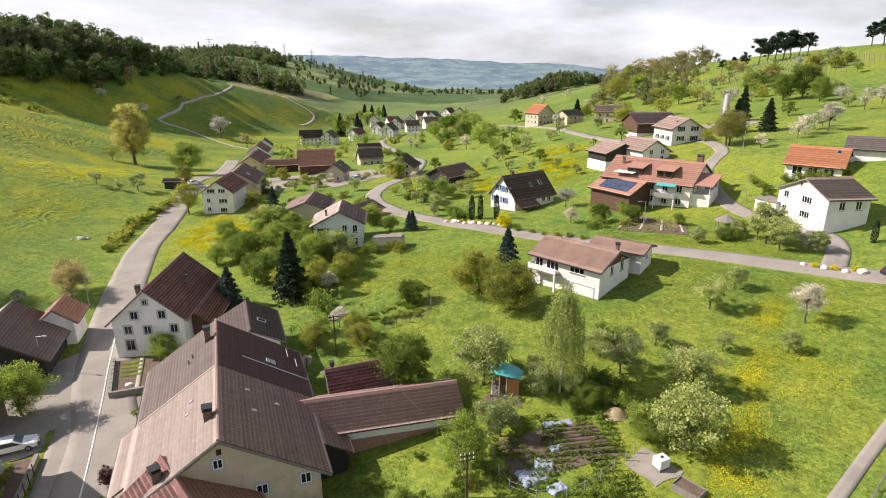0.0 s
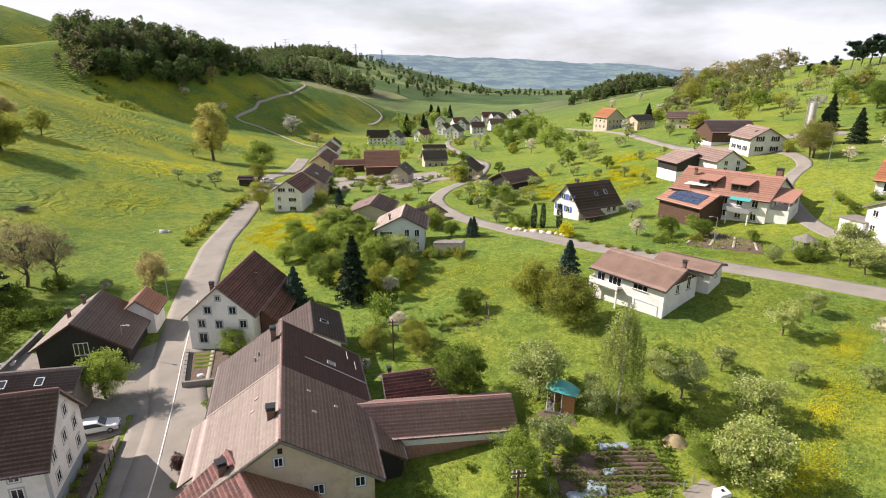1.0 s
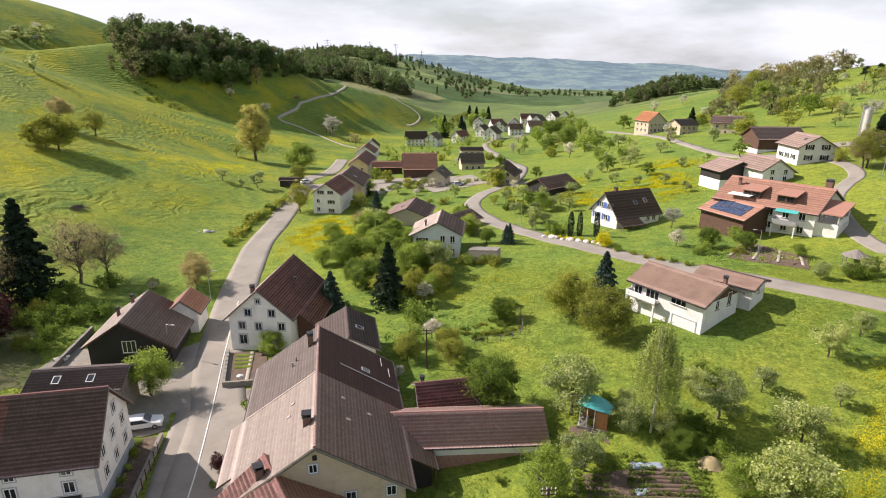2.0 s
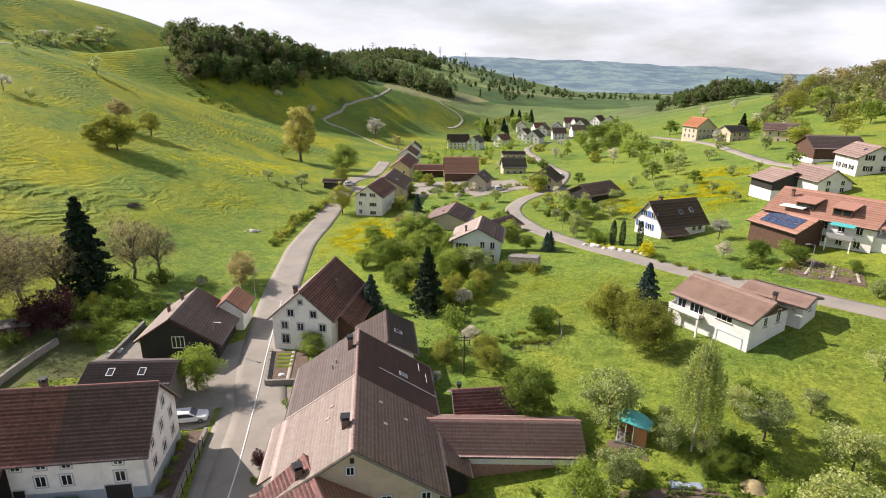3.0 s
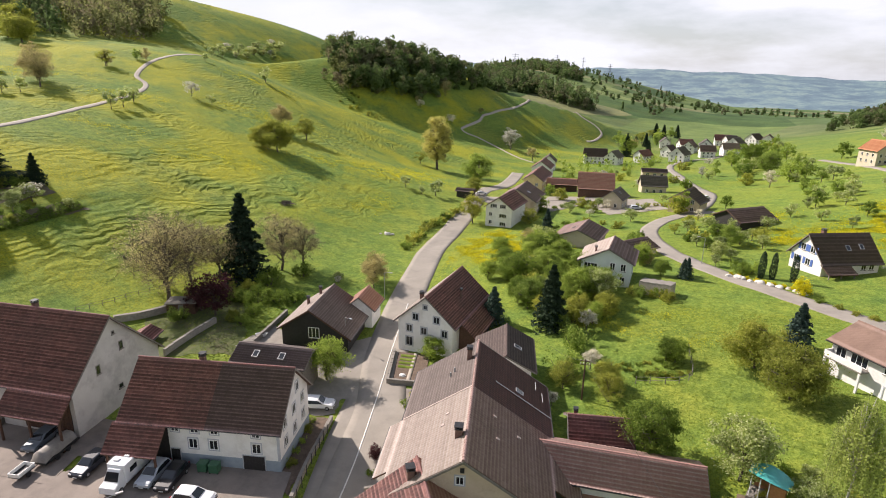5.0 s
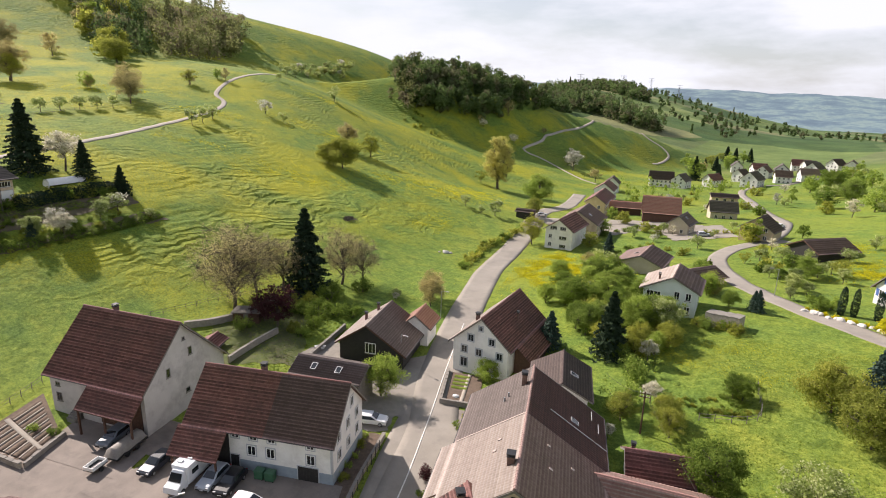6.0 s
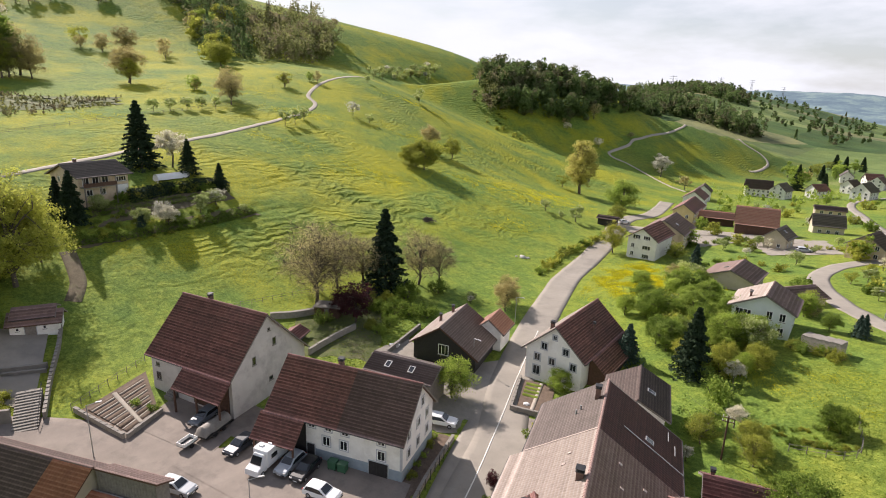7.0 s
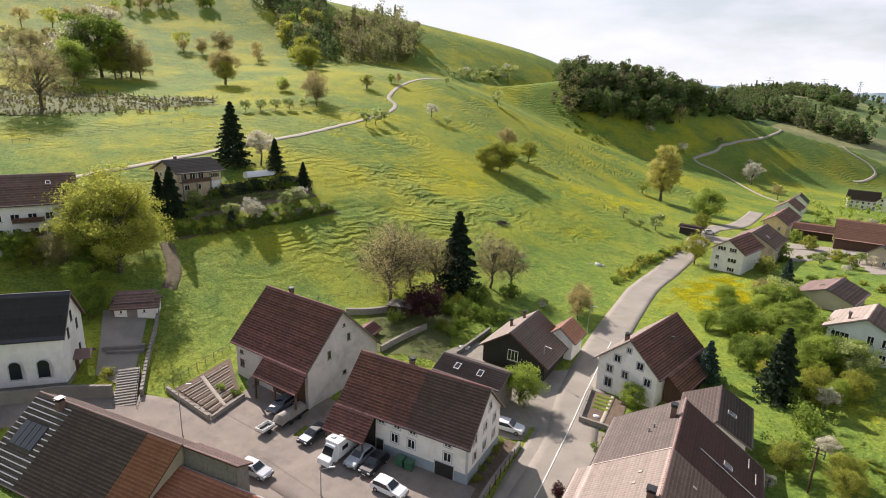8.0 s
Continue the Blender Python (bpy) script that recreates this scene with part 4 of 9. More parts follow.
# lighter tiles on front_house's left slope paint in the sunlight there
house("front_house", "small house with red tile roof and brick chimney", -23.8, 39.6, -48.0, 14.0, 6.0, 6.0, 9.0, 0.62, 0.1, PLASTER_WHITE, TILE_RED, fine=True, flues=((2.0, -1.0, 0.9, 0.7),), roof_left=TILE_TERRA, auto=("L", (1.0,), 1.0, 1.2))
house("white_farmhouse", "white plastered farmhouse with red-brown tile roof and blue-grey plinth", -61.86, 36.8, 22.0, 19.84, 5.55, 5.64, 10.99, 0.98, -0.05, PLASTER_WHITE, TILE_RED, "farmhouse", fine=True,
      wins=[("R", x, 2.35, 1.1, 1.35, 1) for x in (8.9, 11.4, 16.6)] + [("R", x, 4.45, 1.0, 0.55, 1) for x in (6.8, 9.2, 11.6, 16.6)] +
           [("B", u, z, 0.95, 1.3, 1) for u, z in ((2.9, 4.7), (2.9, 2.3), (0.0, 4.9), (0.0, 2.2), (-2.9, 4.7), (-2.9, 2.3), (1.3, 7.2))],
      split=(10.8, TILE_PLUM), frame=WHITE_PAINT, trim=GREY_TRIM, plinth=(PLINTH, 1.55), flues=((8.0, 0.5, 1.0, 0.6),), doors=[("R", 6.6, 1.1, 2.1, DARK_METAL), ("R", 16.2, 2.6, 2.0, BLACK_WOOD)])
house("stone_barn", "tall weathered stone barn with red-brown tile roof", -86.4, 33.5, 16.2, 17.5, 9.0, 7.65, 14.0, 0.967, 0.9, PLASTER_GREY, TILE_RED, "barn", fine=True,
      wins=[("B", 0.6, 10.2, 0.5, 0.5, 0), ("B", 1.6, 7.6, 0.7, 1.2, 0), ("B", -2.6, 6.0, 0.7, 1.3, 0), ("B", 0.6, 2.2, 0.8, 0.7, 0), ("R", 1.9, 1.7, 1.0, 1.3, 1), ("R", 1.9, 4.0, 0.8, 0.6, 1)],
      frame=GREY_WOOD, flues=((5.4, 0.6, 1.0, 0.6),))
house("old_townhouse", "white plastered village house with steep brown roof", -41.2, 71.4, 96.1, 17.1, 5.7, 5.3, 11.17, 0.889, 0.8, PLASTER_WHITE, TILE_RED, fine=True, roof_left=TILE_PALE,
      wins=[("A", u, z, w, h, 1) for u, z, w, h in ((0.2, 8.0, 0.7, 0.8), (1.9, 5.9, 1.05, 1.2), (-1.8, 5.9, 1.05, 1.2), (3.0, 3.7, 1.05, 1.25), (0.4, 3.6, 1.05, 1.25), (-3.2, 3.7, 1.05, 1.25), (3.0, 1.2, 1.25, 1.6))],
      frame=GREY_TRIM, trim=GREY_TRIM, flues=((3.0, 1.9, 1.0, 0.55), (8.5, -3.0, 1.4, 0.3)))
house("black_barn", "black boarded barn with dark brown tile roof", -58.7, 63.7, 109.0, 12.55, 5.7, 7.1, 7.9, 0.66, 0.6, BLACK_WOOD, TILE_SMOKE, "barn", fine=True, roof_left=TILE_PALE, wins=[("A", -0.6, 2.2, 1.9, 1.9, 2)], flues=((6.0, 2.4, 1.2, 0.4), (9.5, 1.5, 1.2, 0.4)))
house("white_annex", "small white outbuilding with red tile roof", -56.6, 74.4, 108.0, 6.3, 2.6, 3.0, 6.9, 0.8, 1.0, PLASTER_WHITE, TILE_TERRA, "outbuilding", fine=True)
house("rear_house", "grey tiled house behind the long farmhouse", -24.3, 64.2, 111.8, 10.5, 4.6, 4.2, 8.6, 0.53, 1.6, PLASTER_WHITE, TILE_DARK, fine=True, lights=((-1, 4.5, 1.6),), auto=("A", (1.2,), 1.0, 1.2))
house("garden_hut", "small garden house with red tile roof", -13.8, 57.8, 21.1, 7.4, 3.6, 4.4, 6.7, 0.6, 2.4, PLASTER_WHITE, TILE_RED, "outbuilding", fine=True, flues=((1.0, 0.8, 0.6, 0.4),))
house("long_shed", "long shed with brown pantile roof and brick base", -15.3, 51.6, 14.0, 17.3, 3.0, 3.9, 6.5, 0.5, 2.0, PLASTER_WHITE, TILE_TAN, "shed", fine=True, plinth=(BRICKISH, 1.3), over=0.5)
house("villa", "white hillside villa with broad brown roof", 16.5, 85.5, -45.1, 12.6, 4.95, 4.95, 15.0, 0.42, 8.6, PLASTER_WHITE, SHEET_BROWN, gable_top=BROWN_WOOD, wins=[("R", 8.4, 3.1, 2.4, 1.1, 2), ("R", 4.2, 2.6, 2.2, 1.7, 2), ("R", 1.8, 2.6, 1.4, 1.7, 1), ("B", -1.0, 3.0, 0.9, 1.4, 1), ("B", 1.9, 3.0, 1.0, 2.0, 1)])
house("villa_garage", "white garage wing with flat brown roof", 24.7, 87.5, -37.0, 9.0, 3.2, 3.2, 14.2, 0.25, 10.2, PLASTER_WHITE, SHEET_BROWN, "garage", wins=[("B", 0.0, 2.0, 0.9, 0.7, 1)])
house("gable_house", "white house with steep dark roof and blue shutters", 13.6, 129.0, 34.8, 13.3, 5.0, 5.05, 16.3, 0.99, 9.1, PLASTER_WHITE, TILE_DARK, shutters=None, lights=((-1, 7.0, 2.4), (-1, 10.0, 2.2)),
      wins=[("A", u, z, 1.3, 1.4, 1) for u, z in ((2.6, 0.9), (-0.6, 0.9), (1.2, 3.6), (-1.4, 3.6))] + [("R", x, 0.9, 1.1, 1.5, 1) for x in (3.5, 6.5, 9.5, 11.2)], flues=((3.5, 0.4, 1.0, 0.7),))
house("red_farmhouse", "large white farmhouse with terracotta roof and dormers", 41.0, 133.0, -38.0, 20.0, 9.0, 9.0, 20.6, 0.42, 11.6, PLASTER_WHITE, TILE_TERRA, "farmhouse", auto=("RB", (1.0, 3.6), 1.2, 1.4), flues=((18.5, 0.6, 1.6, 1.2), (3.0, -3.0, 1.2, 0.5)))
house("solar_barn", "brown wooden barn with solar panels on roof", 36.9, 127.6, -56.5, 11.6, 5.0, 5.2, 17.0, 0.45, 11.0, BROWN_WOOD, TILE_TERRA, "barn", auto=("A", (0.8,), 1.2, 1.2))
house("old_barn_house", "old barn house with grey-brown roof", 52.8, 161.5, -70.2, 12.0, 5.5, 4.6, 22.0, 0.62, 15.4, PLASTER_WHITE, TILE_FAWN, "barn", auto=("BLA", (1.2, 2.9), 1.1, 1.2))
# open_barn's solid black walls stand in for the shade inside its open bays
house("open_barn", "open timber barn with wide brown roof", 46.5, 163.4, -67.6, 9.0, 6.4, 6.4, 20.4, 0.38, 14.6, BLACK_WOOD, TILE_FAWN, "barn", plinth=(PLASTER_WHITE, 1.2))
house("hill_barn", "dark brown boarded hillside barn", 61.6, 190.5, 8.0, 15.0, 6.4, 6.4, 26.2, 0.5, 18.8, BROWN_WOOD, TILE_FAWN, "barn", plinth=(PLASTER_WHITE, 1.2))
house("hill_farmhouse", "white hillside farmhouse with dark shutters", 68.1, 173.1, -80.6, 11.0, 5.6, 5.4, 26.6, 0.55, 19.2, PLASTER_WHITE, TILE_FAWN, "farmhouse", wins=[("B", u, z, 1.1, 1.3, 1) for u in (-2.1, 2.1) for z in (1.2, 3.9)], shutters=BLACK_WOOD, lights=((-1, 8, 2.0),), auto=("RL", (1.2, 3.9), 1.0, 1.2))
house("white_block", "tall white house with brown roof over garage", 63.0, 96.5, 5.7, 8.6, 7.4, 6.2, 21.9, 0.42, 13.0, PLASTER_WHITE, TILE_COCOA, wins=[("A", u, z, w, 1.2, b) for u, z, w, b in ((4.6, 4.6, 1.3, 1), (-0.6, 4.6, 2.4, 3), (4.6, 2.0, 1.2, 1), (-0.6, 2.0, 2.4, 3))] + [("R", 3.0, 4.4, 1.1, 1.5, 1), ("R", 6.0, 4.4, 1.1, 1.5, 1), ("A", 1.3, 7.2, 0.6, 0.8, 0)], doors=[("A", -3.2, 2.8, 2.2, WHITE_PAINT)])
house("orange_house", "low house with bright orange tile roof", 75.0, 122.0, -40.9, 11.0, 5.7, 5.7, 24.4, 0.6, 18.4, PLASTER_WHITE, TILE_ORANGE, auto=("R", (0.6,), 1.8, 1.7), lights=((-1, 9.0, 1.2),))
house("grey_house", "white house with dark grey roof", 86.0, 121.0, -37.6, 14.0, 4.6, 4.6, 26.4, 0.48, 19.8, PLASTER_WHITE, TILE_GREY, auto=("R", (0.8, 3.3), 1.2, 1.3))
house("lone_house", "solitary house with orange tile roof", 54.0, 347.3, -58.2, 12.5, 7.2, 6.5, 20.0, 0.75, 8.0, PLASTER_BEIGE, TILE_ORANGE, auto=("RB", (1.5, 4.5), 1.2, 1.5))

# ---- houses along the street down the valley ----
house("chalet", "white three-storey house with dark red roof", -64.2, 156.2, 93.5, 15.1, 4.9, 4.9, 9.9, 0.7, 0.6, PLASTER_WHITE, TILE_RED, wins=[("A", u, z, w, 1.2, b) for u, z, w, b in ((1.7, 5.9, 2.2, 2), (-1.3, 5.9, 2.0, 2), (2.6, 3.2, 1.1, 1), (-1.4, 3.0, 2.4, 2), (2.6, 0.7, 1.1, 1), (-1.4, 0.4, 2.0, 2))])
house("row_house", "pale house with dark brown roof", -64.5, 172.4, 98.5, 16.6, 6.4, 6.8, 10.0, 0.6, 0.7, PLASTER_CREAM, TILE_BROWN, lights=((-1, 5.0, 3.0),), auto=("R", (0.9, 3.2), 1.1, 1.3))
house("ochre_house", "ochre plastered village house", -74.8, 217.4, 99.9, 14.0, 4.4, 4.6, 8.2, 0.69, -0.6, PLASTER_YELLOW, TILE_RED, auto=("AR", (1.0, 3.4), 1.1, 1.3))
house("village_house", "white gabled village house", -83.3, 248.0, 99.6, 14.0, 5.4, 5.4, 4.9, 0.67, -4.0, PLASTER_WHITE, TILE_RED, auto=("AR", (1.0, 3.4), 1.1, 1.3))
house("village_house", "white gabled village house", -94.0, 285.0, 100.0, 16.0, 5.4, 5.4, 3.6, 0.7, -6.4, PLASTER_WHITE, TILE_RED, auto=("AR", (1.0, 3.4), 1.1, 1.3))
house("low_barn", "low barn with red tile roof", -75.0, 234.7, 17.4, 14.0, 5.0, 5.0, 3.9, 0.4, -1.5, BROWN_WOOD, TILE_BRICK, "barn")
house("red_barn", "large brown barn with red tile roof", -57.8, 223.3, 15.5, 14.2, 7.8, 7.8, 9.6, 0.7, 0.1, BROWN_WOOD, TILE_BRICK, "barn")
house("grey_gable_house", "pale house with grey roof", -38.1, 195.0, 86.4, 9.9, 3.8, 3.8, 8.6, 0.8, 2.0, PLASTER_BEIGE, TILE_GREY, auto=("AR", (0.8,), 1.0, 1.2), lights=((-1, 4.0, 1.4),))
house("pale_green_house", "pale green house with brown tile roof and tall windows", -20.1, 105.0, 95.8, 10.5, 5.8, 5.0, 13.9, 0.52, 6.2, PLASTER_GREEN, TILE_BROWN, roof_left=TILE_PALE, wins=[("A", u, z, 1.0, 1.5, 1) for u in (-0.9, -2.9) for z in (0.8, 3.4)] + [("A", 3.2, 2.2, 2.6, 2.2, 3)], flues=((2.0, 2.6, 0.9, 0.35),))
house("bungalow", "beige bungalow with dark brown roof", -34.2, 136.0, 92.1, 13.0, 6.2, 5.6, 8.6, 0.4, 3.5, PLASTER_BEIGE, TILE_BROWN, lights=((1, 5.0, 2.0),))
house("bungalow", "beige bungalow with dark brown roof", -22.0, 128.0, 60.0, 9.0, 4.0, 4.0, 9.4, 0.4, 5.4, PLASTER_BEIGE, TILE_BROWN)
house("dormer_house", "beige house with brown roof and dormer", -38.1, 250.4, 18.8, 11.0, 4.6, 4.6, 6.4, 0.85, -0.8, PLASTER_BEIGE, TILE_GREY, auto=("R", (0.6,), 1.2, 1.4))
house("dark_barn", "black boarded barn with wide brown roof", -2.1, 168.6, 50.0, 14.0, 5.4, 5.2, 11.6, 0.5, 6.3, BLACK_WOOD, TILE_BROWN, "barn")
house("gable_cottage", "pale house with dark solar roof", -15.3, 192.0, 78.1, 10.0, 5.2, 5.6, 11.6, 0.68, 4.2, PLASTER_CREAM, TILE_DARK, auto=("A", (1.0, 3.4), 1.1, 1.3))

# ---- houses on the west slope and by the church ----
house("slope_villa", "hillside villa with dark roof and balcony", -150.8, 34.3, 102.6, 13.1, 7.1, 6.75, 27.45, 0.40, 20.2, PLASTER_CREAM, TILE_GREY, over=1.1, gable=0.8, deep=5.0, wins=[("R", x, 2.5, 1.5, 1.9, 1) for x in (2.4, 4.6, 6.8)] + [("R", 10.6, 2.8, 2.4, 1.2, 3), ("A", 2.4, 3.0, 1.0, 1.2, 1), ("A", -2.0, 3.0, 1.0, 1.2, 1)] + [("R", x, 0.2, 1.4, 1.4, 1) for x in (3.0, 6.0)], doors=[("R", 10.8, 2.4, 2.0, WHITE_PAINT), ("A", -3.0, 1.2, 2.1, BLACK_WOOD)], flues=((4.0, 1.0, 0.9, 0.6),))
house("apartment_house", "white apartment house with brown roof and balconies", -143.7, -9.9, 85.5, 25.0, 8.5, 8.5, 26.8, 0.57, 13.0, PLASTER_WHITE, TILE_BROWN, "apartment house", deep=4.0, auto=("RB", (3.0, 5.9), 1.5, 1.4), lights=((-1, 20.0, 2.6),))


def church():
    t = house("church", "white church with black slate roof and arched windows", -105.1, -14.1, 67.1, 23.0, 5.0, 5.1, 15.4, 1.08, 2.0, PLASTER_WHITE, TILE_SLATE, "church", fine=False, over=0.3, plinth=(CONCRETE, 0.9))
    for i in range(6):
        for face in (pose(2.4 + 3.5 * i, -5.1, 2.2),):
            bm = bmesh.new()
            w, h = 0.75, 2.0
            ring = [(-w, 0), (w, 0)] + [(w * math.cos(a), h + w * math.sin(a)) for a in np.linspace(0, math.pi, 11)]
            a = [bm.verts.new((x, -0.03, z)) for x, z in ring]
            b = [bm.verts.new((x, 0.03, z)) for x, z in ring]
            bm.faces.new(a[::-1])
            for j in range(len(a)):
                k = (j + 1) % len(a)
                bm.faces.new((a[j], a[k], b[k], b[j]))
            bmesh.ops.recalc_face_normals(bm, faces=bm.faces[:])
            win = part("arched_window", bm, GLASS, t, m=face)
            bm = bmesh.new()
            for j in range(2, len(ring) - 1):
                add_rod(bm, (ring[j][0] * 1.08, -0.04, ring[j][1]), (ring[j + 1][0] * 1.08, -0.04, ring[j + 1][1]), 0.07, 5)
            for s in (-1, 1):
                add_rod(bm, (s * w * 1.08, -0.04, 0), (s * w * 1.08, -0.04, h), 0.07, 5)
            block(bm, -w - 0.15, w + 0.15, -0.16, 0.02, -0.14, 0)
            part("surround", bm, GREY_TRIM, win)
    return t


church()
house("chapel_hut", "small white hut with brown roof", -111.7, 15.4, 68.5, 6.4, 3.2, 3.0, 8.8, 0.4, 5.6, PLASTER_WHITE, TILE_BROWN, "outbuilding", auto=("R", (1.0,), 0.7, 0.8))


def workshop():
    """The low farm building by the yard: one roof in three kinds of tiles, a boarded lean-to behind."""
    t = thing("workshop_barn", pose(-82.0, 1.1, 0.6, 0, 0, 26.4), "long barn with patched grey and red tile roof", "barn")
    rh, sl = 6.5, 0.75
    part("wall", prism([(-7.6, -2), (-7.6, rh - sl * 7.6 - 0.16), (0, rh - 0.16), (3.0, rh - sl * 3.0 - 0.16), (3.0, -2)], 0.6, 24.4), PLASTER_BEIGE, t)
    for a, b, mt in ((0.0, 7.0, TILE_GREY), (7.0, 19.6, TILE_PLUM), (19.6, 24.8, TILE_RUST)):
        roof_slope("roof_slope", -1, t, mt, b - a, 8.4, sl, rh, x0=a)
    roof_slope("roof_slope", 1, t, TILE_BROWN, 24.8, 3.8, sl, rh)
    roof_slope("roof_slope", 1, t, TILE_BROWN, 8.0, 2.4, 0.45, rh - 0.1, x0=24.8)
    part("board_wall", prism([(0.25, -2), (0.25, rh - 0.4), (2.0, rh - 1.1), (2.0, -2)], 24.8, 32.4), GREY_WOOD, t)
    for i in range(20):
        part("board", boxed(24.86 + i * 0.375, 25.2 + i * 0.375, 0.19, 0.24, 0.4, rh - 0.45), GREY_WOOD, t)
    roof_slope("roof_slope", -1, t, TILE_RUST, 14.0, 6.0, 0.4, 3.9, x0=24.0, start=0.2)
    part("wall", prism([(-5.6, -2), (-5.6, 1.4), (0.2, 3.6), (0.2, -2)], 24.4, 37.6), PLASTER_GREY, t)
    bm = bmesh.new()
    for i in range(60):
        add_rod(bm, (24.8 * i / 60, 0, rh + 0.03), (24.8 * (i + 1) / 60 + 0.03, 0, rh + 0.03), 0.16, 8, 0.13)
    part("ridge_tiles", bm, TILE_BROWN, t)
    a = math.atan(sl)
    for i in range(4):
        m = Matrix.Translation((2.0 + i * 1.05, -3.9, rh - sl * 3.9)) @ Matrix.Rotation(a, 4, "X")
        p = part("solar_collector", boxed(-0.5, 0.5, -1.5, 1.5, 0.12, 0.2), DARK_METAL, t, m=m)
        part("pane", boxed(-0.45, 0.45, -1.45, 1.45, 0.2, 0.215), GLASS, p)
    chimney(t, 5.2, -0.8, rh - 1.2, rh + 0.7, 0.8)
    for i in range(15):
        y = 0.6 + i * 0.53
        if not 2.3 < y < 5.5:
            part("roof_lath", boxed(0.05, 6.95, -0.07, 0.07, 0.12, 0.17), LIGHT_METAL, t, m=Matrix.Translation((0, -y, rh - sl * y)) @ Matrix.Rotation(a, 4, "X"))
        else:
            for u0, u1 in ((0.05, 1.4), (5.8, 6.95)):
                part("roof_lath", boxed(u0, u1, -0.07, 0.07, 0.12, 0.17), LIGHT_METAL, t, m=Matrix.Translation((0, -y, rh - sl * y)) @ Matrix.Rotation(a, 4, "X"))


workshop()


# ---- trees ----
LEAF_GREEN = leaf_mat("fresh_leaves", (0.18, 0.27, 0.055), (0.29, 0.385, 0.08), (0.41, 0.49, 0.125), 0.6)
LEAF_DARK = leaf_mat("deep_green_leaves", (0.115, 0.18, 0.034), (0.17, 0.245, 0.046), (0.24, 0.32, 0.068), 0.6)
LEAF_LIME = leaf_mat("yellow_green_leaves", (0.33, 0.355, 0.075), (0.39, 0.42, 0.09), (0.47, 0.485, 0.12), 0.6)
LEAF_POPLAR = leaf_mat("poplar_spring_leaves", (0.38, 0.37, 0.12), (0.47, 0.45, 0.16), (0.56, 0.53, 0.21), 0.5)
LEAF_OLIVE = leaf_mat("olive_leaves", (0.25, 0.28, 0.05), (0.34, 0.37, 0.07), (0.46, 0.46, 0.12), 0.6)
LEAF_APPLE = leaf_mat("apple_leaves_and_blossom", (0.24, 0.31, 0.085), (0.36, 0.43, 0.15), (0.64, 0.66, 0.42), 0.55)
LEAF_BIRCH = leaf_mat("birch_leaves", (0.24, 0.31, 0.095), (0.33, 0.40, 0.13), (0.42, 0.48, 0.17), 0.6)
LEAF_BUD = leaf_mat("bud_veil", (0.40, 0.34, 0.19), (0.52, 0.46, 0.26), (0.62, 0.58, 0.33), 0.5)
LEAF_BLOSSOM = leaf_mat("white_blossom", (0.34, 0.33, 0.25), (0.62, 0.60, 0.56), (0.80, 0.78, 0.75))
LEAF_BROWN = leaf_mat("opening_brown_buds", (0.29, 0.25, 0.13), (0.40, 0.35, 0.18), (0.50, 0.46, 0.23), 0.6)
LEAF_PURPLE = leaf_mat("purple_leaves", (0.040, 0.016, 0.022), (0.07, 0.026, 0.036), (0.11, 0.045, 0.058))
LEAF_WOOD = leaf_mat("woodland_leaves", (0.096, 0.148, 0.056), (0.112, 0.168, 0.064), (0.130, 0.190, 0.072), 0.5, 0.06, (0.16, 0.15, 0.085))
LEAF_BUDDING = leaf_mat("budding_woodland_leaves", (0.19, 0.21, 0.085), (0.25, 0.265, 0.11), (0.31, 0.32, 0.14), 0.5, 0.12, (0.24, 0.20, 0.13))
NEEDLE = leaf_mat("spruce_needles", (0.018, 0.034, 0.021), (0.028, 0.050, 0.029), (0.044, 0.072, 0.040), 0.15)
NEEDLE_BLUE = leaf_mat("blue_spruce_needles", (0.032, 0.058, 0.052), (0.048, 0.082, 0.072), (0.072, 0.110, 0.096), 0.15)
FLOWER_YELLOW = leaf_mat("yellow_flowers", (0.56, 0.50, 0.012), (0.66, 0.60, 0.016), (0.76, 0.70, 0.04))
rng = np.random.default_rng(7)


def leaf_quads(pos, size, out=None, flat=0.0, long=1.5):
    """Small two-sided leaves at the places given, turned at random (or facing outwards)."""
    n = len(pos)
    a = rng.normal(size=(n, 3))
    if out is not None:
        a = a * 0.8 + out
    a[:, 2] *= 1 - flat
    a /= np.linalg.norm(a, axis=1, keepdims=True) + 1e-9
    b = np.cross(a, rng.normal(size=(n, 3)))
    b /= np.linalg.norm(b, axis=1, keepdims=True) + 1e-9
    c = np.cross(a, b)
    s = (np.asarray(size) * rng.uniform(0.6, 1.3, n))[:, None]
    b, c = b * s * 0.5 * long, c * s * 0.5
    v = np.stack([pos - b, pos + c * 0.9, pos + b, pos - c * 0.9], 1).reshape(-1, 3)
    return v, np.arange(4 * n).reshape(-1, 4)


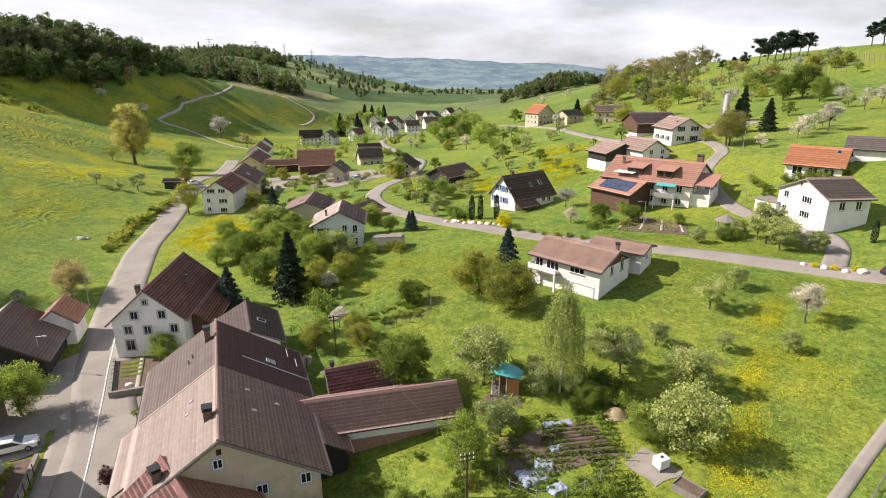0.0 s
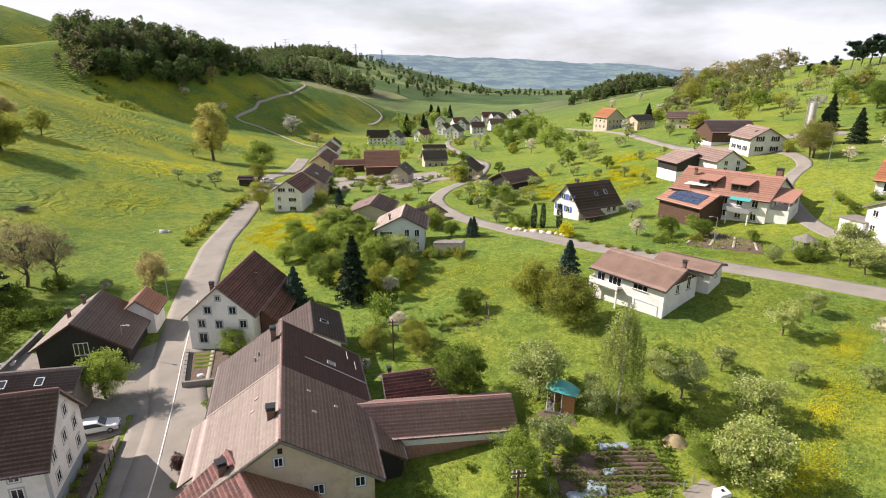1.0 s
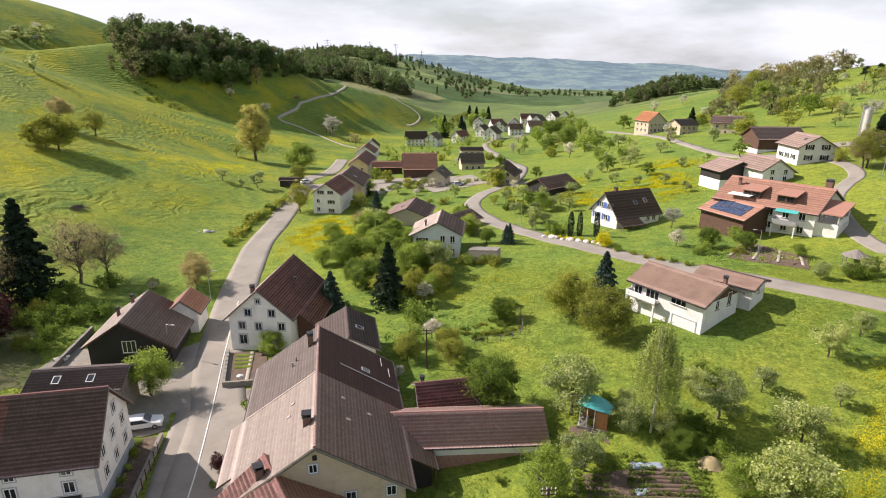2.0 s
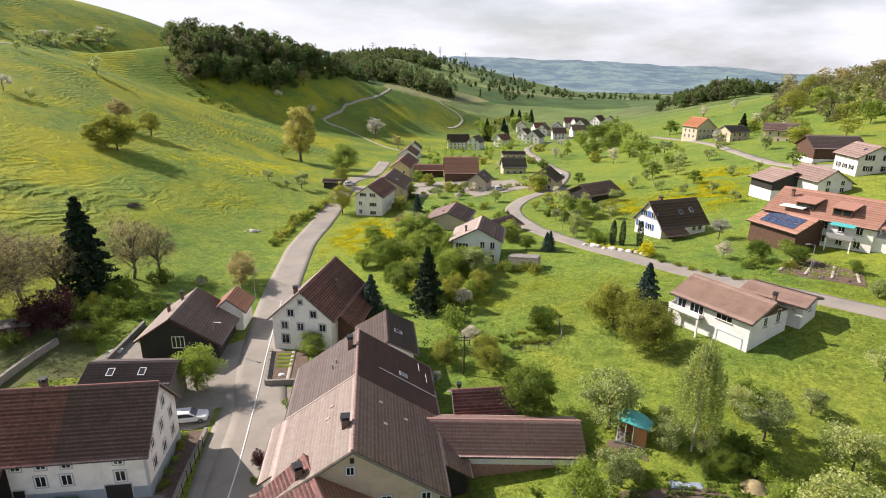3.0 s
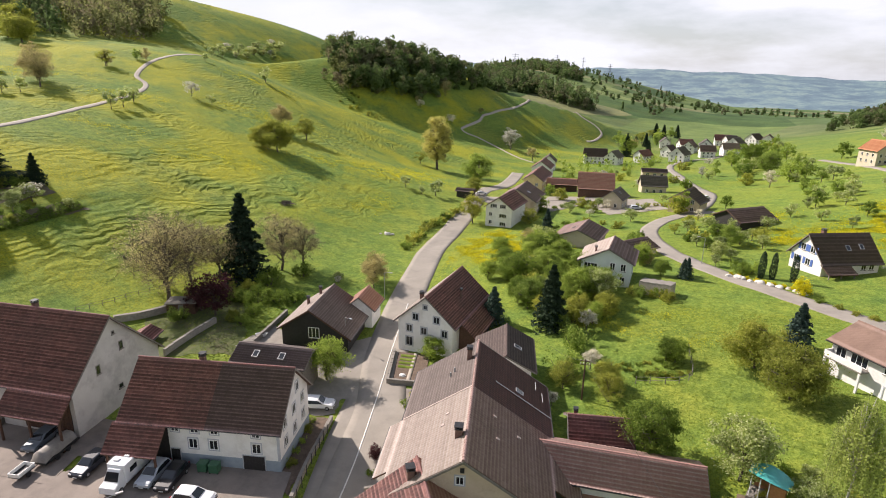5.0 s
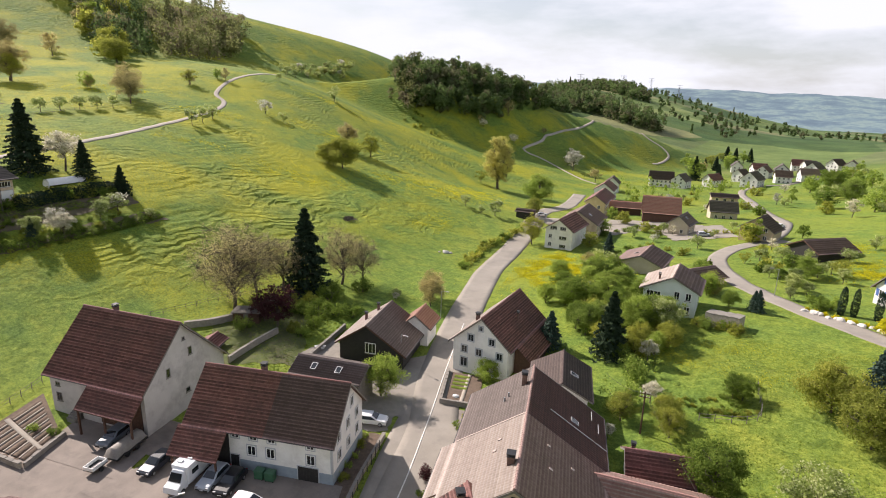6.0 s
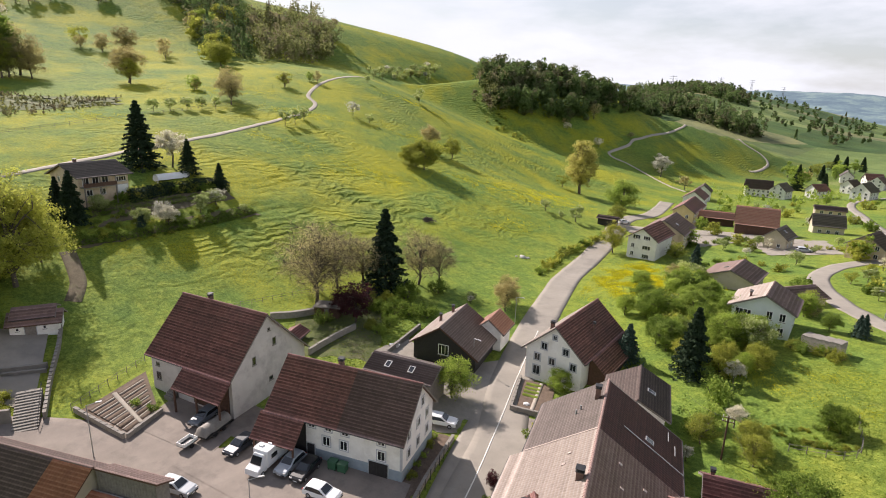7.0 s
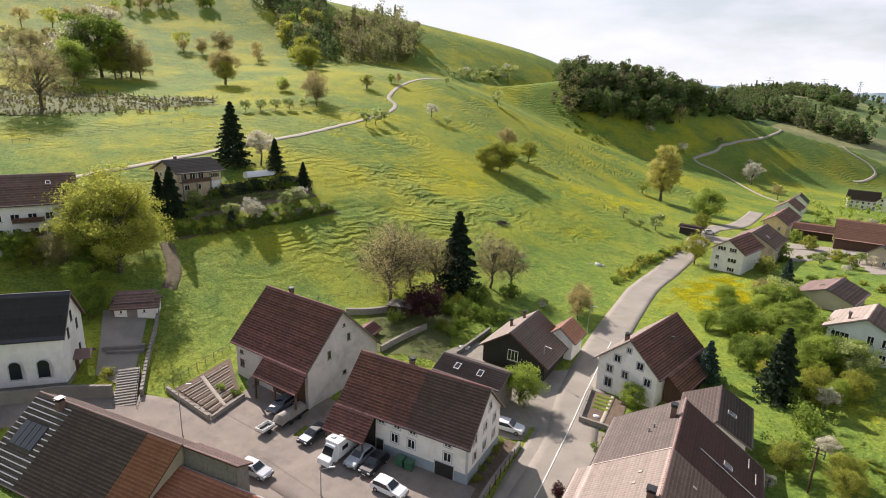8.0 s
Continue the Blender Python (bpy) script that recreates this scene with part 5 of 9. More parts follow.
def limbs(bm, ends, top, r0, base=(0, 0, 0), start=0.25, sides=5):
    """A tapered trunk with limbs that leave it at several heights."""
    prev, k = Vector(base), 5
    for i in range(k):
        q = Vector((top[0] * (i + 1) / k + rng.normal() * 0.02 * top[2], top[1] * (i + 1) / k + rng.normal() * 0.02 * top[2], top[2] * (i + 1) / k))
        add_rod(bm, prev, q, r0 * (1 - 0.15 * i), 7, r0 * (1 - 0.15 * (i + 1)))
        prev = q
    for e in ends:
        e = Vector(e)
        f = min(0.95, max(start, (e.z * 0.55) / top[2]))
        s = Vector((top[0] * f, top[1] * f, top[2] * f))
        mid = s.lerp(e, 0.5) + Vector((0, 0, 0.10 * (e - s).length))
        add_rod(bm, s, mid, r0 * 0.38, sides, r0 * 0.25)
        add_rod(bm, mid, e, r0 * 0.25, sides, r0 * 0.08)


def broadleaf(h, width, n, leaf, mat_, lobes=16, trunk=0.25, bark=None, squash=1.0, twiggy=0.0, open_=0.0, far=False):
    """A crown of many small leaf sprays on twigs, boughs and limbs, uneven in outline and with gaps; standing at the origin."""
    t = thing("tree", Matrix.Identity(4), "tree", "tree")
    cz, rz, rx = h * (trunk + (1 - trunk) / 2), h * (1 - trunk) / 2, width / 2
    seed = rng.uniform(0, 100)

    def swell(d):
        return np.array([1.0 + 0.42 * noise.noise((1.5 * a + seed, 1.5 * b, 1.5 * c)) + 0.22 * noise.noise((3.6 * a, 3.6 * b + seed, 3.6 * c)) for a, b, c in d])

    def shell(k, lo, hi, power):
        d = rng.normal(size=(k, 3))
        d[:, 2] += 0.12
        d /= np.linalg.norm(d, axis=1, keepdims=True)
        r = rng.uniform(lo, hi, k) ** power * np.clip(swell(d), 0.55, 1.35) * 0.86
        wide = np.where(d[:, 2] < 0, 1.05 + 0.10 * d[:, 2], 1.0)
        return np.stack([d[:, 0] * r * rx * wide, d[:, 1] * r * rx * wide, d[:, 2] * r * rz * squash + cz], -1), d

    cen, _ = shell(lobes, 0.35, 0.75, 0.6)
    sprays = max(24, lobes * (2 if far else 7))
    tip, out = shell(sprays, 0.12, 1.0, 0.42)
    keep = np.array([noise.noise((0.55 * a * 6 / width + seed, 0.55 * b * 6 / width, 0.55 * c * 6 / width)) for a, b, c in tip]) > -0.22 + open_
    tip, out = tip[keep], out[keep]
    k = rng.integers(0, len(tip), n)
    sig = width * (0.062 if far else 0.046) * rng.uniform(0.5, 1.5, len(tip))
    pos = tip[k] + rng.normal(size=(n, 3)) * sig[k][:, None] * [1.15, 1.15, 0.75]
    pos[:, 2] = np.maximum(pos[:, 2], 0.06 * h + rng.uniform(0, 0.06 * h, n))
    d = out[k] * 0.9 + [0, 0, 0.25]
    v, f = leaf_quads(pos, np.full(n, leaf), out=d)
    bm = bmesh.new()
    limbs(bm, cen[: 7 if far else lobes], (rng.normal() * 0.03 * h, rng.normal() * 0.03 * h, h * 0.72), 0.024 * h, start=max(0.12, trunk * 0.9))
    if not far:
        for q in tip:
            c = cen[int(np.argmin(((cen - q) ** 2).sum(1)))]
            add_rod(bm, c, q, 0.0034 * h, 3, 0.0012 * h)
        for q in pos[rng.integers(0, n, int(twiggy))] if twiggy else ():
            c = tip[int(np.argmin(((tip - q) ** 2).sum(1)))]
            add_rod(bm, c, c + (q - c) * 1.7, 0.0020 * h, 3, 0.0009 * h)
    part("trunk", bm, bark or BARK, t)
    part("crown", mesh_of("crown", v, f, mat_), mat_, t)
    return t


def conifer(h, width, n, mat_, leaf=0.34):
    t = thing("tree", Matrix.Identity(4), "tree", "tree")
    tiers = 22
    lev = rng.random(n) ** 0.75
    ti = np.floor(lev * tiers) / tiers
    z = h * (0.06 + 0.94 * ti)
    r = width / 2 * (1 - ti) ** 0.85 * rng.uniform(0.12, 1.0, n) ** 0.55
    arm = rng.integers(0, 11, n) + ti * 37.0
    a = arm * 2 * np.pi / 11 + rng.normal(size=n) * 0.10
    r *= 0.86 + 0.28 * np.sin(arm * 5.1)
    pos = np.stack([np.cos(a) * r, np.sin(a) * r, z - 0.30 * r + rng.normal(size=n) * 0.05], -1)
    out = np.stack([np.cos(a) * 0.3, np.sin(a) * 0.3, np.full(n, 0.9)], -1)
    v, f = leaf_quads(pos, np.full(n, leaf), out=out, long=1.9)
    part("trunk", rod((0, 0, 0), (0, 0, h * 0.97), 0.02 * h, 8, 0.004 * h), BARK, t)
    part("crown", mesh_of("crown", v, f, mat_), mat_, t)
    return t


def weeping(h, width, n):
    """A slender crown of long hanging twigs that fall from arching boughs."""
    t = thing("tree", Matrix.Identity(4), "tree", "tree")
    strands, each = 300, n // 300
    a = rng.uniform(0, 2 * np.pi, strands)
    r = width / 2 * rng.uniform(0.08, 1.0, strands) ** 0.8
    z0 = h * (1.0 - 0.30 * (r / (width / 2)) ** 1.6) - rng.uniform(0, 0.34 * h, strands) * (0.3 + r / width)
    ln = rng.uniform(0.22, 0.62, strands) * h
    k = np.linspace(0, 1, each)[None]
    zz = z0[:, None] - ln[:, None] * k
    rr = r[:, None] * (1 + 0.10 * np.sin(2.2 * k))
    pos = np.stack([np.cos(a)[:, None] * rr, np.sin(a)[:, None] * rr, zz], -1).reshape(-1, 3) + rng.normal(size=(strands * each, 3)) * [0.07, 0.07, 0.12]
    pos = pos[pos[:, 2] > 0.2 * h]
    v, f = leaf_quads(pos, np.full(len(pos), 0.145), long=1.8)
    bm = bmesh.new()
    ends = np.stack([np.cos(a) * r, np.sin(a) * r, z0], -1)[:34]
    limbs(bm, ends, (0.2, 0.1, h * 0.95), 0.010 * h, start=0.4)
    twigs = bmesh.new()
    for i in range(0, strands, 2):
        x, y = math.cos(a[i]) * r[i], math.sin(a[i]) * r[i]
        add_rod(twigs, (x, y, z0[i]), (x * 1.08, y * 1.08, max(0.2 * h, z0[i] - ln[i])), 0.008, 3, 0.004)
    part("trunk", bm, BIRCH, t)
    part("twig_veil", twigs, BARK, t)
    part("crown", mesh_of("crown", v, f, LEAF_BIRCH), LEAF_BIRCH, t)
    return t


def bush(h, width, n, leaf, mat_, lobes=13):
    t = thing("bush", Matrix.Identity(4), "bush", "bush")
    cen = np.stack([rng.uniform(-0.36, 0.36, lobes) * width, rng.uniform(-0.36, 0.36, lobes) * width, rng.uniform(0.12, 0.70, lobes) * h], -1)
    rad = rng.uniform(0.14, 0.32, lobes) * min(width, h)
    sprays = lobes * 7
    d = rng.normal(size=(sprays, 3))
    d /= np.linalg.norm(d, axis=1, keepdims=True)
    base = rng.integers(0, lobes, sprays)
    tip = cen[base] + d * (rad[base] * rng.uniform(0.3, 1.15, sprays))[:, None]
    k = rng.integers(0, sprays, n)
    pos = tip[k] + rng.normal(size=(n, 3)) * 0.055 * width
    pos[:, 2] = np.clip(pos[:, 2], 0.02, 1.1 * h)
    v, f = leaf_quads(pos, np.full(n, leaf), out=d[k])
    bm = bmesh.new()
    for c in cen:
        add_rod(bm, (c[0] * 0.2, c[1] * 0.2, -0.1), tuple(c), 0.02 * h, 4, 0.006 * h)
    part("stem", bm, BARK, t)
    part("foliage", mesh_of("foliage", v, f, mat_), mat_, t)
    return t


def columnar(h, width, n, mat_):
    t = thing("bush", Matrix.Identity(4), "bush", "bush")
    z = rng.random(n)
    r = width / 2 * np.sin(np.pi * np.clip(0.12 + 0.88 * z, 0, 1)) ** 0.45 * rng.uniform(0.75, 1.05, n)
    a = rng.uniform(0, 2 * np.pi, n)
    pos = np.stack([np.cos(a) * r, np.sin(a) * r, z * h], -1)
    v, f = leaf_quads(pos, np.full(n, 0.16), out=np.stack([np.cos(a), np.sin(a), 0.5 + 0 * a], -1))
    part("stem", rod((0, 0, -0.1), (0, 0, h * 0.8), 0.05, 6, 0.02), BARK, t)
    part("foliage", mesh_of("foliage", v, f, mat_), mat_, t)
    return t


def crowns(sizes, leaf, mats, far_n, **k):
    """Makers of near trees, and of the lighter ones that stand far off: sizes (height, width, leaves, lobes, bare stem)."""
    near = [lambda q=q, mt=mt: broadleaf(q[0], q[1], q[2], leaf, mt, q[3], q[4], **k) for q, mt in zip(sizes, mats)]
    off = [lambda q=q, mt=mt: broadleaf(q[0], q[1], far_n, leaf * math.sqrt(q[2] / far_n) * 0.82, mt, q[3], q[4], far=True) for q, mt in zip(sizes, mats)]
    return near, off


AP, GR, BR = crowns([(6, 6.4, 8500, 16, 0.12), (6, 5.8, 7800, 14, 0.14), (6, 5.4, 7000, 12, 0.16)], 0.15, [LEAF_APPLE] * 3, 900, open_=0.06, twiggy=60), crowns([(8, 8.2, 14000, 24, 0.05), (8, 7.0, 12000, 20, 0.08), (8, 7.6, 13000, 22, 0.06)], 0.16, [LEAF_GREEN, LEAF_GREEN, LEAF_DARK], 1100), crowns([(10, 9.8, 12000, 24, 0.10), (10, 9.2, 11000, 22, 0.12), (10, 9.2, 11000, 22, 0.10)], 0.17, [LEAF_BROWN, LEAF_BROWN, LEAF_OLIVE], 1100, twiggy=260, open_=0.04)
BL = crowns([(6, 6.0, 6500, 16, 0.18), (6, 4.9, 5600, 13, 0.2)], 0.13, [LEAF_BLOSSOM] * 2, 900, open_=0.08, twiggy=80)
OL = crowns([(8.5, 9.6, 19000, 34, 0.02), (8.5, 8.8, 17000, 30, 0.02)], 0.19, [LEAF_OLIVE] * 2, 1300, twiggy=80)
KINDS = {
    "apple": ("fruit_tree", "young fruit tree in pale leaf and blossom", *AP),
    "green": ("broadleaf_tree", "broadleaf tree in fresh green leaf", *GR),
    "blossom": ("blossom_tree", "fruit tree in full white blossom", *BL),
    "brown": ("budding_tree", "tree with brown opening buds and bare twigs", *BR),
    "olive": ("broadleaf_tree", "dense olive-brown tree coming into leaf", *OL),
    "lime": ("lime_tree", "large tree in yellow-green spring leaf", [lambda: broadleaf(15, 14.0, 30000, 0.19, LEAF_LIME, 40, 0.03, twiggy=200, open_=0.05)]),
    "poplar": ("poplar_tree", "tall slender poplar in yellow-green leaf", [lambda: broadleaf(29, 15.5, 22000, 0.36, LEAF_POPLAR, 60, 0.06, open_=-0.08, twiggy=200)]),
    "lime_bush": ("bush", "bright yellow-green garden bush", [lambda: bush(4.4, 4.6, 2600, 0.16, LEAF_LIME)]),
    "spruce": ("spruce_tree", "dark green spruce with drooping branches", [lambda: conifer(14, 9.4, 14000, NEEDLE, 0.36), lambda: conifer(14, 8.4, 13000, NEEDLE, 0.36)], [lambda: conifer(14, 8.6, 1500, NEEDLE, 0.95)]),
    "dwarf_spruce": ("spruce_tree", "small dense blue spruce", [lambda: conifer(6, 4.6, 4200, NEEDLE_BLUE, 0.21)]),
    "pine": ("pine_tree", "dark pine on the skyline", [lambda: broadleaf(14, 9.5, 2600, 0.55, NEEDLE, 18, 0.2, far=True), lambda: broadleaf(14, 8.4, 2400, 0.55, NEEDLE, 16, 0.22, far=True)]),
    "birch": ("birch_tree", "weeping birch with thin hanging twigs", [lambda: weeping(13.5, 4.4, 9000)]),
    "bare": ("bare_tree", "large tree with bare twigs and a veil of buds", [lambda: broadleaf(18, 19, 15000, 0.15, LEAF_BUD, 30, 0.16, twiggy=1500, open_=0.02), lambda: broadleaf(18, 17, 13000, 0.15, LEAF_BUD, 28, 0.14, twiggy=1400, open_=0.04)]),
    "purple": ("plum_tree", "dark purple-leaved plum tree", [lambda: broadleaf(7, 6.6, 5200, 0.17, LEAF_PURPLE, 16, 0.12)]),
    "thuja": ("thuja", "slim dark green columnar thuja", [lambda: columnar(5.2, 1.3, 1500, NEEDLE)]),
    "round_bush": ("bush", "rounded dense green garden bush", [lambda: bush(2.4, 2.8, 2000, 0.125, LEAF_DARK), lambda: bush(2.4, 3.0, 1900, 0.13, LEAF_GREEN), lambda: bush(2.4, 2.9, 1900, 0.13, LEAF_OLIVE)], [lambda: bush(2.4, 2.9, 380, 0.28, LEAF_DARK), lambda: bush(2.4, 2.9, 380, 0.28, LEAF_OLIVE)]),
    "forsythia": ("forsythia_bush", "forsythia bush in yellow flower", [lambda: bush(2.8, 3.2, 1700, 0.16, FLOWER_YELLOW)]),
}
SIZE = {"apple": 6, "green": 8, "blossom": 6, "brown": 10, "olive": 8.5, "lime": 15, "poplar": 29, "lime_bush": 4.4, "spruce": 14, "dwarf_spruce": 6, "pine": 14, "birch": 13.5, "bare": 18, "purple": 7, "thuja": 5.2, "round_bush": 2.4, "forsythia": 2.8}
FIRST = {}
pick = random.Random(3)


def plant(kind, x, y, h, wide=1.0, group=""):
    name, label, makers, *light = KINDS[kind]
    far = bool(light) and math.hypot(x, y) > max(150, 27 * h)
    if far:
        makers = light[0]
    v = pick.randrange(len(makers))
    s = h / SIZE[kind]
    w = s * wide * pick.uniform(0.9, 1.1)
    m = pose(x, y, ground_at(x, y) - 0.05, 0, 0, pick.uniform(0, 360)) @ Matrix.Diagonal((w, w, s, 1))
    if (kind, far, v) in FIRST:
        first = FIRST[kind, far, v]
        return copy_thing(first, m @ Matrix.Diagonal((1 / first.scale[0], 1 / first.scale[1], 1 / first.scale[2], 1)))
    t = makers[v]()
    t.name = name
    tagged(t, label, "bush" if "bush" in name or name == "thuja" else "tree", group)
    t.matrix_basis = m
    FIRST[kind, far, v] = t
    return t


BIRCH_PLACES = [(13.0, 55.0, 13.7)]
OLIVE_PLACES = [(9.6, 74.6, 7.7), (5.6, 81.6, 7.4), (-152.6, 155.0, 12.8), (-158.0, 152.5, 8.9)]
DWARF_SPRUCE_PLACES = [(10.6, 87.6, 7.5), (-35.2, 85.5, 7.3), (-7.1, 113.6, 4.2)]
APPLE_A_PLACES = [(4.7, 58.0, 7.8), (5.8, 49.2, 5.0), (20.4, 57.6, 5.6), (27.3, 53.9, 5.7), (23.3, 45.3, 7.2), (18.5, 61.9, 3.5), (26.2, 62.4, 3.5), (35.7, 69.3, 4.9), (41.3, 74.1, 3.8), (33.5, 60.3, 3.0), (10.8, 54.9, 4.1), (40.2, 58.7, 3.0), (14.2, 54.4, 2.9), (10.7, 58.5, 3.1), (-109.6, 175.4, 5.1), (-102.1, 174.4, 3.6), (-97.9, 177.4, 6.6), (44.4, 93.4, 3.1), (54.3, 93.0, 4.6), (51.6, 95.3, 3.1), (-5.8, 165.1, 4.5), (-10.8, 163.4, 4.1), (6.9, 146.8, 4.0), (-2.0, 133.4, 4.3), (32.6, 271.1, 6.5), (31.2, 214.3, 4.8), (41.5, 218.5, 4.8), (41.7, 184.2, 3.7), (14.1, 184.0, 4.5), (20.8, 177.9, 4.0)]
APPLE_B_PLACES = [(26.6, 168.8, 3.8), (33.8, 166.3, 4.1), (37.3, 156.2, 3.5), (30.1, 354.1, 7.1), (59.7, 377.0, 8.2), (49.0, 240.3, 4.8), (49.1, 185.1, 3.4), (128.8, 352.9, 8.9), (144.0, 367.0, 9.2), (126.3, 297.7, 7.0), (142.5, 308.9, 7.2), (156.8, 321.2, 6.8), (155.7, 300.7, 7.0), (165.5, 306.2, 6.5), (146.3, 252.6, 6.9), (120.4, 181.3, 4.6), (103.6, 231.8, 4.6), (127.5, 263.7, 5.7), (132.3, 248.6, 5.8), (137.3, 196.1, 5.0), (159.7, 236.4, 5.5), (-219.7, 82.2, 5.2), (-220.0, 88.4, 5.3), (-220.3, 94.6, 5.4), (-221.0, 100.7, 5.5), (-221.8, 106.8, 5.6), (-196.7, 122.0, 6.8), (-199.2, 128.2, 7.0), (-204.7, 136.0, 6.3), (-202.1, 169.2, 4.7)]
APPLE_C_PLACES = [(-241.8, 240.3, 9.3), (-137.7, 64.2, 4.6), (-135.6, 59.2, 5.1), (-134.3, 44.8, 5.1), (-132.7, 69.1, 3.1), (-142.9, 39.1, 4.3), (-73.9, 90.4, 2.4), (-261.9, 217.7, 4.6), (-357.7, 299.7, 5.8), (-338.0, 287.3, 6.0), (-352.4, 301.8, 5.8), (-358.2, 310.9, 6.4), (-362.4, 317.0, 6.0), (-342.8, 300.7, 6.2), (-355.8, 314.4, 6.0), (-359.4, 321.9, 6.5), (-364.9, 329.3, 6.2), (-349.0, 319.5, 6.4), (-360.5, 332.5, 6.1), (-366.9, 341.5, 6.3), (-351.2, 331.7, 6.5), (-362.7, 345.1, 6.3), (-363.3, 350.3, 6.8), (-369.6, 359.0, 6.4), (-371.9, 361.8, 7.0), (-374.8, 367.4, 6.6), (-363.7, 361.7, 6.9), (-370.8, 371.4, 6.6), (-372.6, 378.2, 7.1), (-376.0, 384.4, 6.7)]
APPLE_D_PLACES = [(-364.3, 373.7, 7.0), (-371.9, 384.1, 6.7), (-372.3, 389.7, 7.2), (-376.5, 396.9, 6.8)]
GREEN_A_PLACES = [(-4.4, 59.0, 8.0), (1.9, 45.3, 6.5), (19.9, 47.2, 4.1), (-4.4, 81.0, 4.0), (-31.6, 93.1, 6.4), (-38.6, 105.1, 7.1), (-23.3, 97.0, 7.7), (-44.6, 114.1, 5.7), (-34.2, 95.0, 6.0), (-35.2, 109.0, 5.5), (-39.0, 70.5, 4.2), (-50.6, 58.1, 7.3), (-20.0, 102.0, 5.7), (-32.0, 114.8, 5.0), (-16.4, 121.3, 5.2), (-39.6, 133.3, 5.0), (15.5, 52.4, 3.2), (-45.5, 106.6, 4.8), (-104.1, 228.4, 14.1), (0.1, 148.0, 5.6), (-3.1, 155.1, 4.9), (-15.4, 191.3, 7.1), (21.0, 197.8, 6.0), (31.0, 180.0, 4.8), (31.6, 110.0, 4.7), (37.9, 108.3, 4.1), (-11.3, 114.2, 3.7), (37.7, 115.1, 3.2), (45.2, 104.2, 2.8), (145.2, 234.6, 14.6)]
GREEN_B_PLACES = [(139.4, 238.1, 11.6), (143.0, 220.2, 9.9), (18.8, 287.3, 10.4), (11.5, 323.9, 13.0), (1.8, 306.0, 9.2), (24.7, 288.8, 8.7), (117.7, 349.5, 15.7), (70.5, 259.3, 8.7), (57.9, 184.2, 5.5), (115.3, 283.8, 11.1), (101.1, 155.7, 4.6), (114.2, 190.3, 5.6), (-2.9, 200.3, 4.9), (59.3, 124.8, 2.6), (-118.2, 11.2, 6.7), (-79.9, 449.9, 15.4), (-77.3, 592.0, 12.7), (-69.3, 619.9, 13.2), (4.0, 393.3, 14.8), (13.7, 376.2, 12.7), (-6.4, 391.9, 11.2), (23.4, 416.5, 11.5), (9.6, 446.4, 10.8), (49.9, 398.0, 10.7), (-1.8, 321.9, 7.4), (27.4, 369.0, 8.1)]
GREEN_C_PLACES = [(28.0, 263.7, 5.8)]
LIME_BUSH_PLACES = [(-9.2, 59.5, 4.4)]
BLOSSOM_PLACES = [(45.4, 64.2, 5.9), (-72.8, 89.0, 2.3), (28.2, 126.7, 5.1), (10.9, 266.9, 8.1), (-17.8, 65.2, 2.4), (-15.4, 75.6, 3.7), (57.0, 90.0, 4.7), (58.8, 86.0, 3.8), (26.2, 111.5, 3.6), (91.1, 146.4, 5.0), (135.3, 185.3, 7.6), (146.3, 212.6, 6.2), (147.3, 194.4, 6.8), (78.0, 453.3, 9.8), (91.0, 363.1, 7.8), (105.3, 158.9, 4.7), (98.7, 459.1, 8.1), (-358.3, 58.8, 13.8), (-167.9, 421.7, 8.0), (-162.2, 403.5, 8.6), (-165.0, 412.0, 7.4), (-220.1, 374.0, 7.0), (-198.0, 383.0, 8.0), (-211.3, 166.8, 7.4), (-160.3, 63.3, 11.3), (-133.5, 49.8, 6.0), (-153.7, 392.8, 16.6), (-334.5, 20.3, 8.9), (-156.9, 398.1, 7.7), (-163.1, 416.0, 7.1), (-167.7, 423.9, 6.3)]
BROWN_A_PLACES = [(-68.7, 96.2, 6.8), (-17.6, 69.6, 4.6), (-11.1, 68.5, 4.5), (-152.6, 259.6, 7.9), (-73.5, 157.8, 9.7), (-89.0, 191.8, 8.0), (127.1, 402.3, 17.9), (109.0, 365.4, 15.7), (149.8, 424.9, 16.4), (171.7, 430.2, 13.2), (134.0, 468.5, 15.4), (112.3, 302.1, 10.6), (75.6, 151.3, 9.7), (91.6, 241.6, 8.6), (169.8, 349.3, 8.7), (188.3, 441.5, 13.5), (151.6, 455.4, 14.5), (195.3, 438.5, 11.6), (170.3, 448.8, 12.6), (179.4, 445.2, 12.6), (-125.6, 9.7, 8.6), (-130.4, 4.9, 6.8), (-137.5, 2.9, 5.8), (-129.0, 24.0, 7.5), (-339.4, 27.2, 16.1), (-346.9, 39.5, 14.0), (-294.0, 38.5, 12.2), (-310.4, 58.1, 16.0), (-307.0, 65.8, 13.5), (-369.8, 21.2, 11.4)]
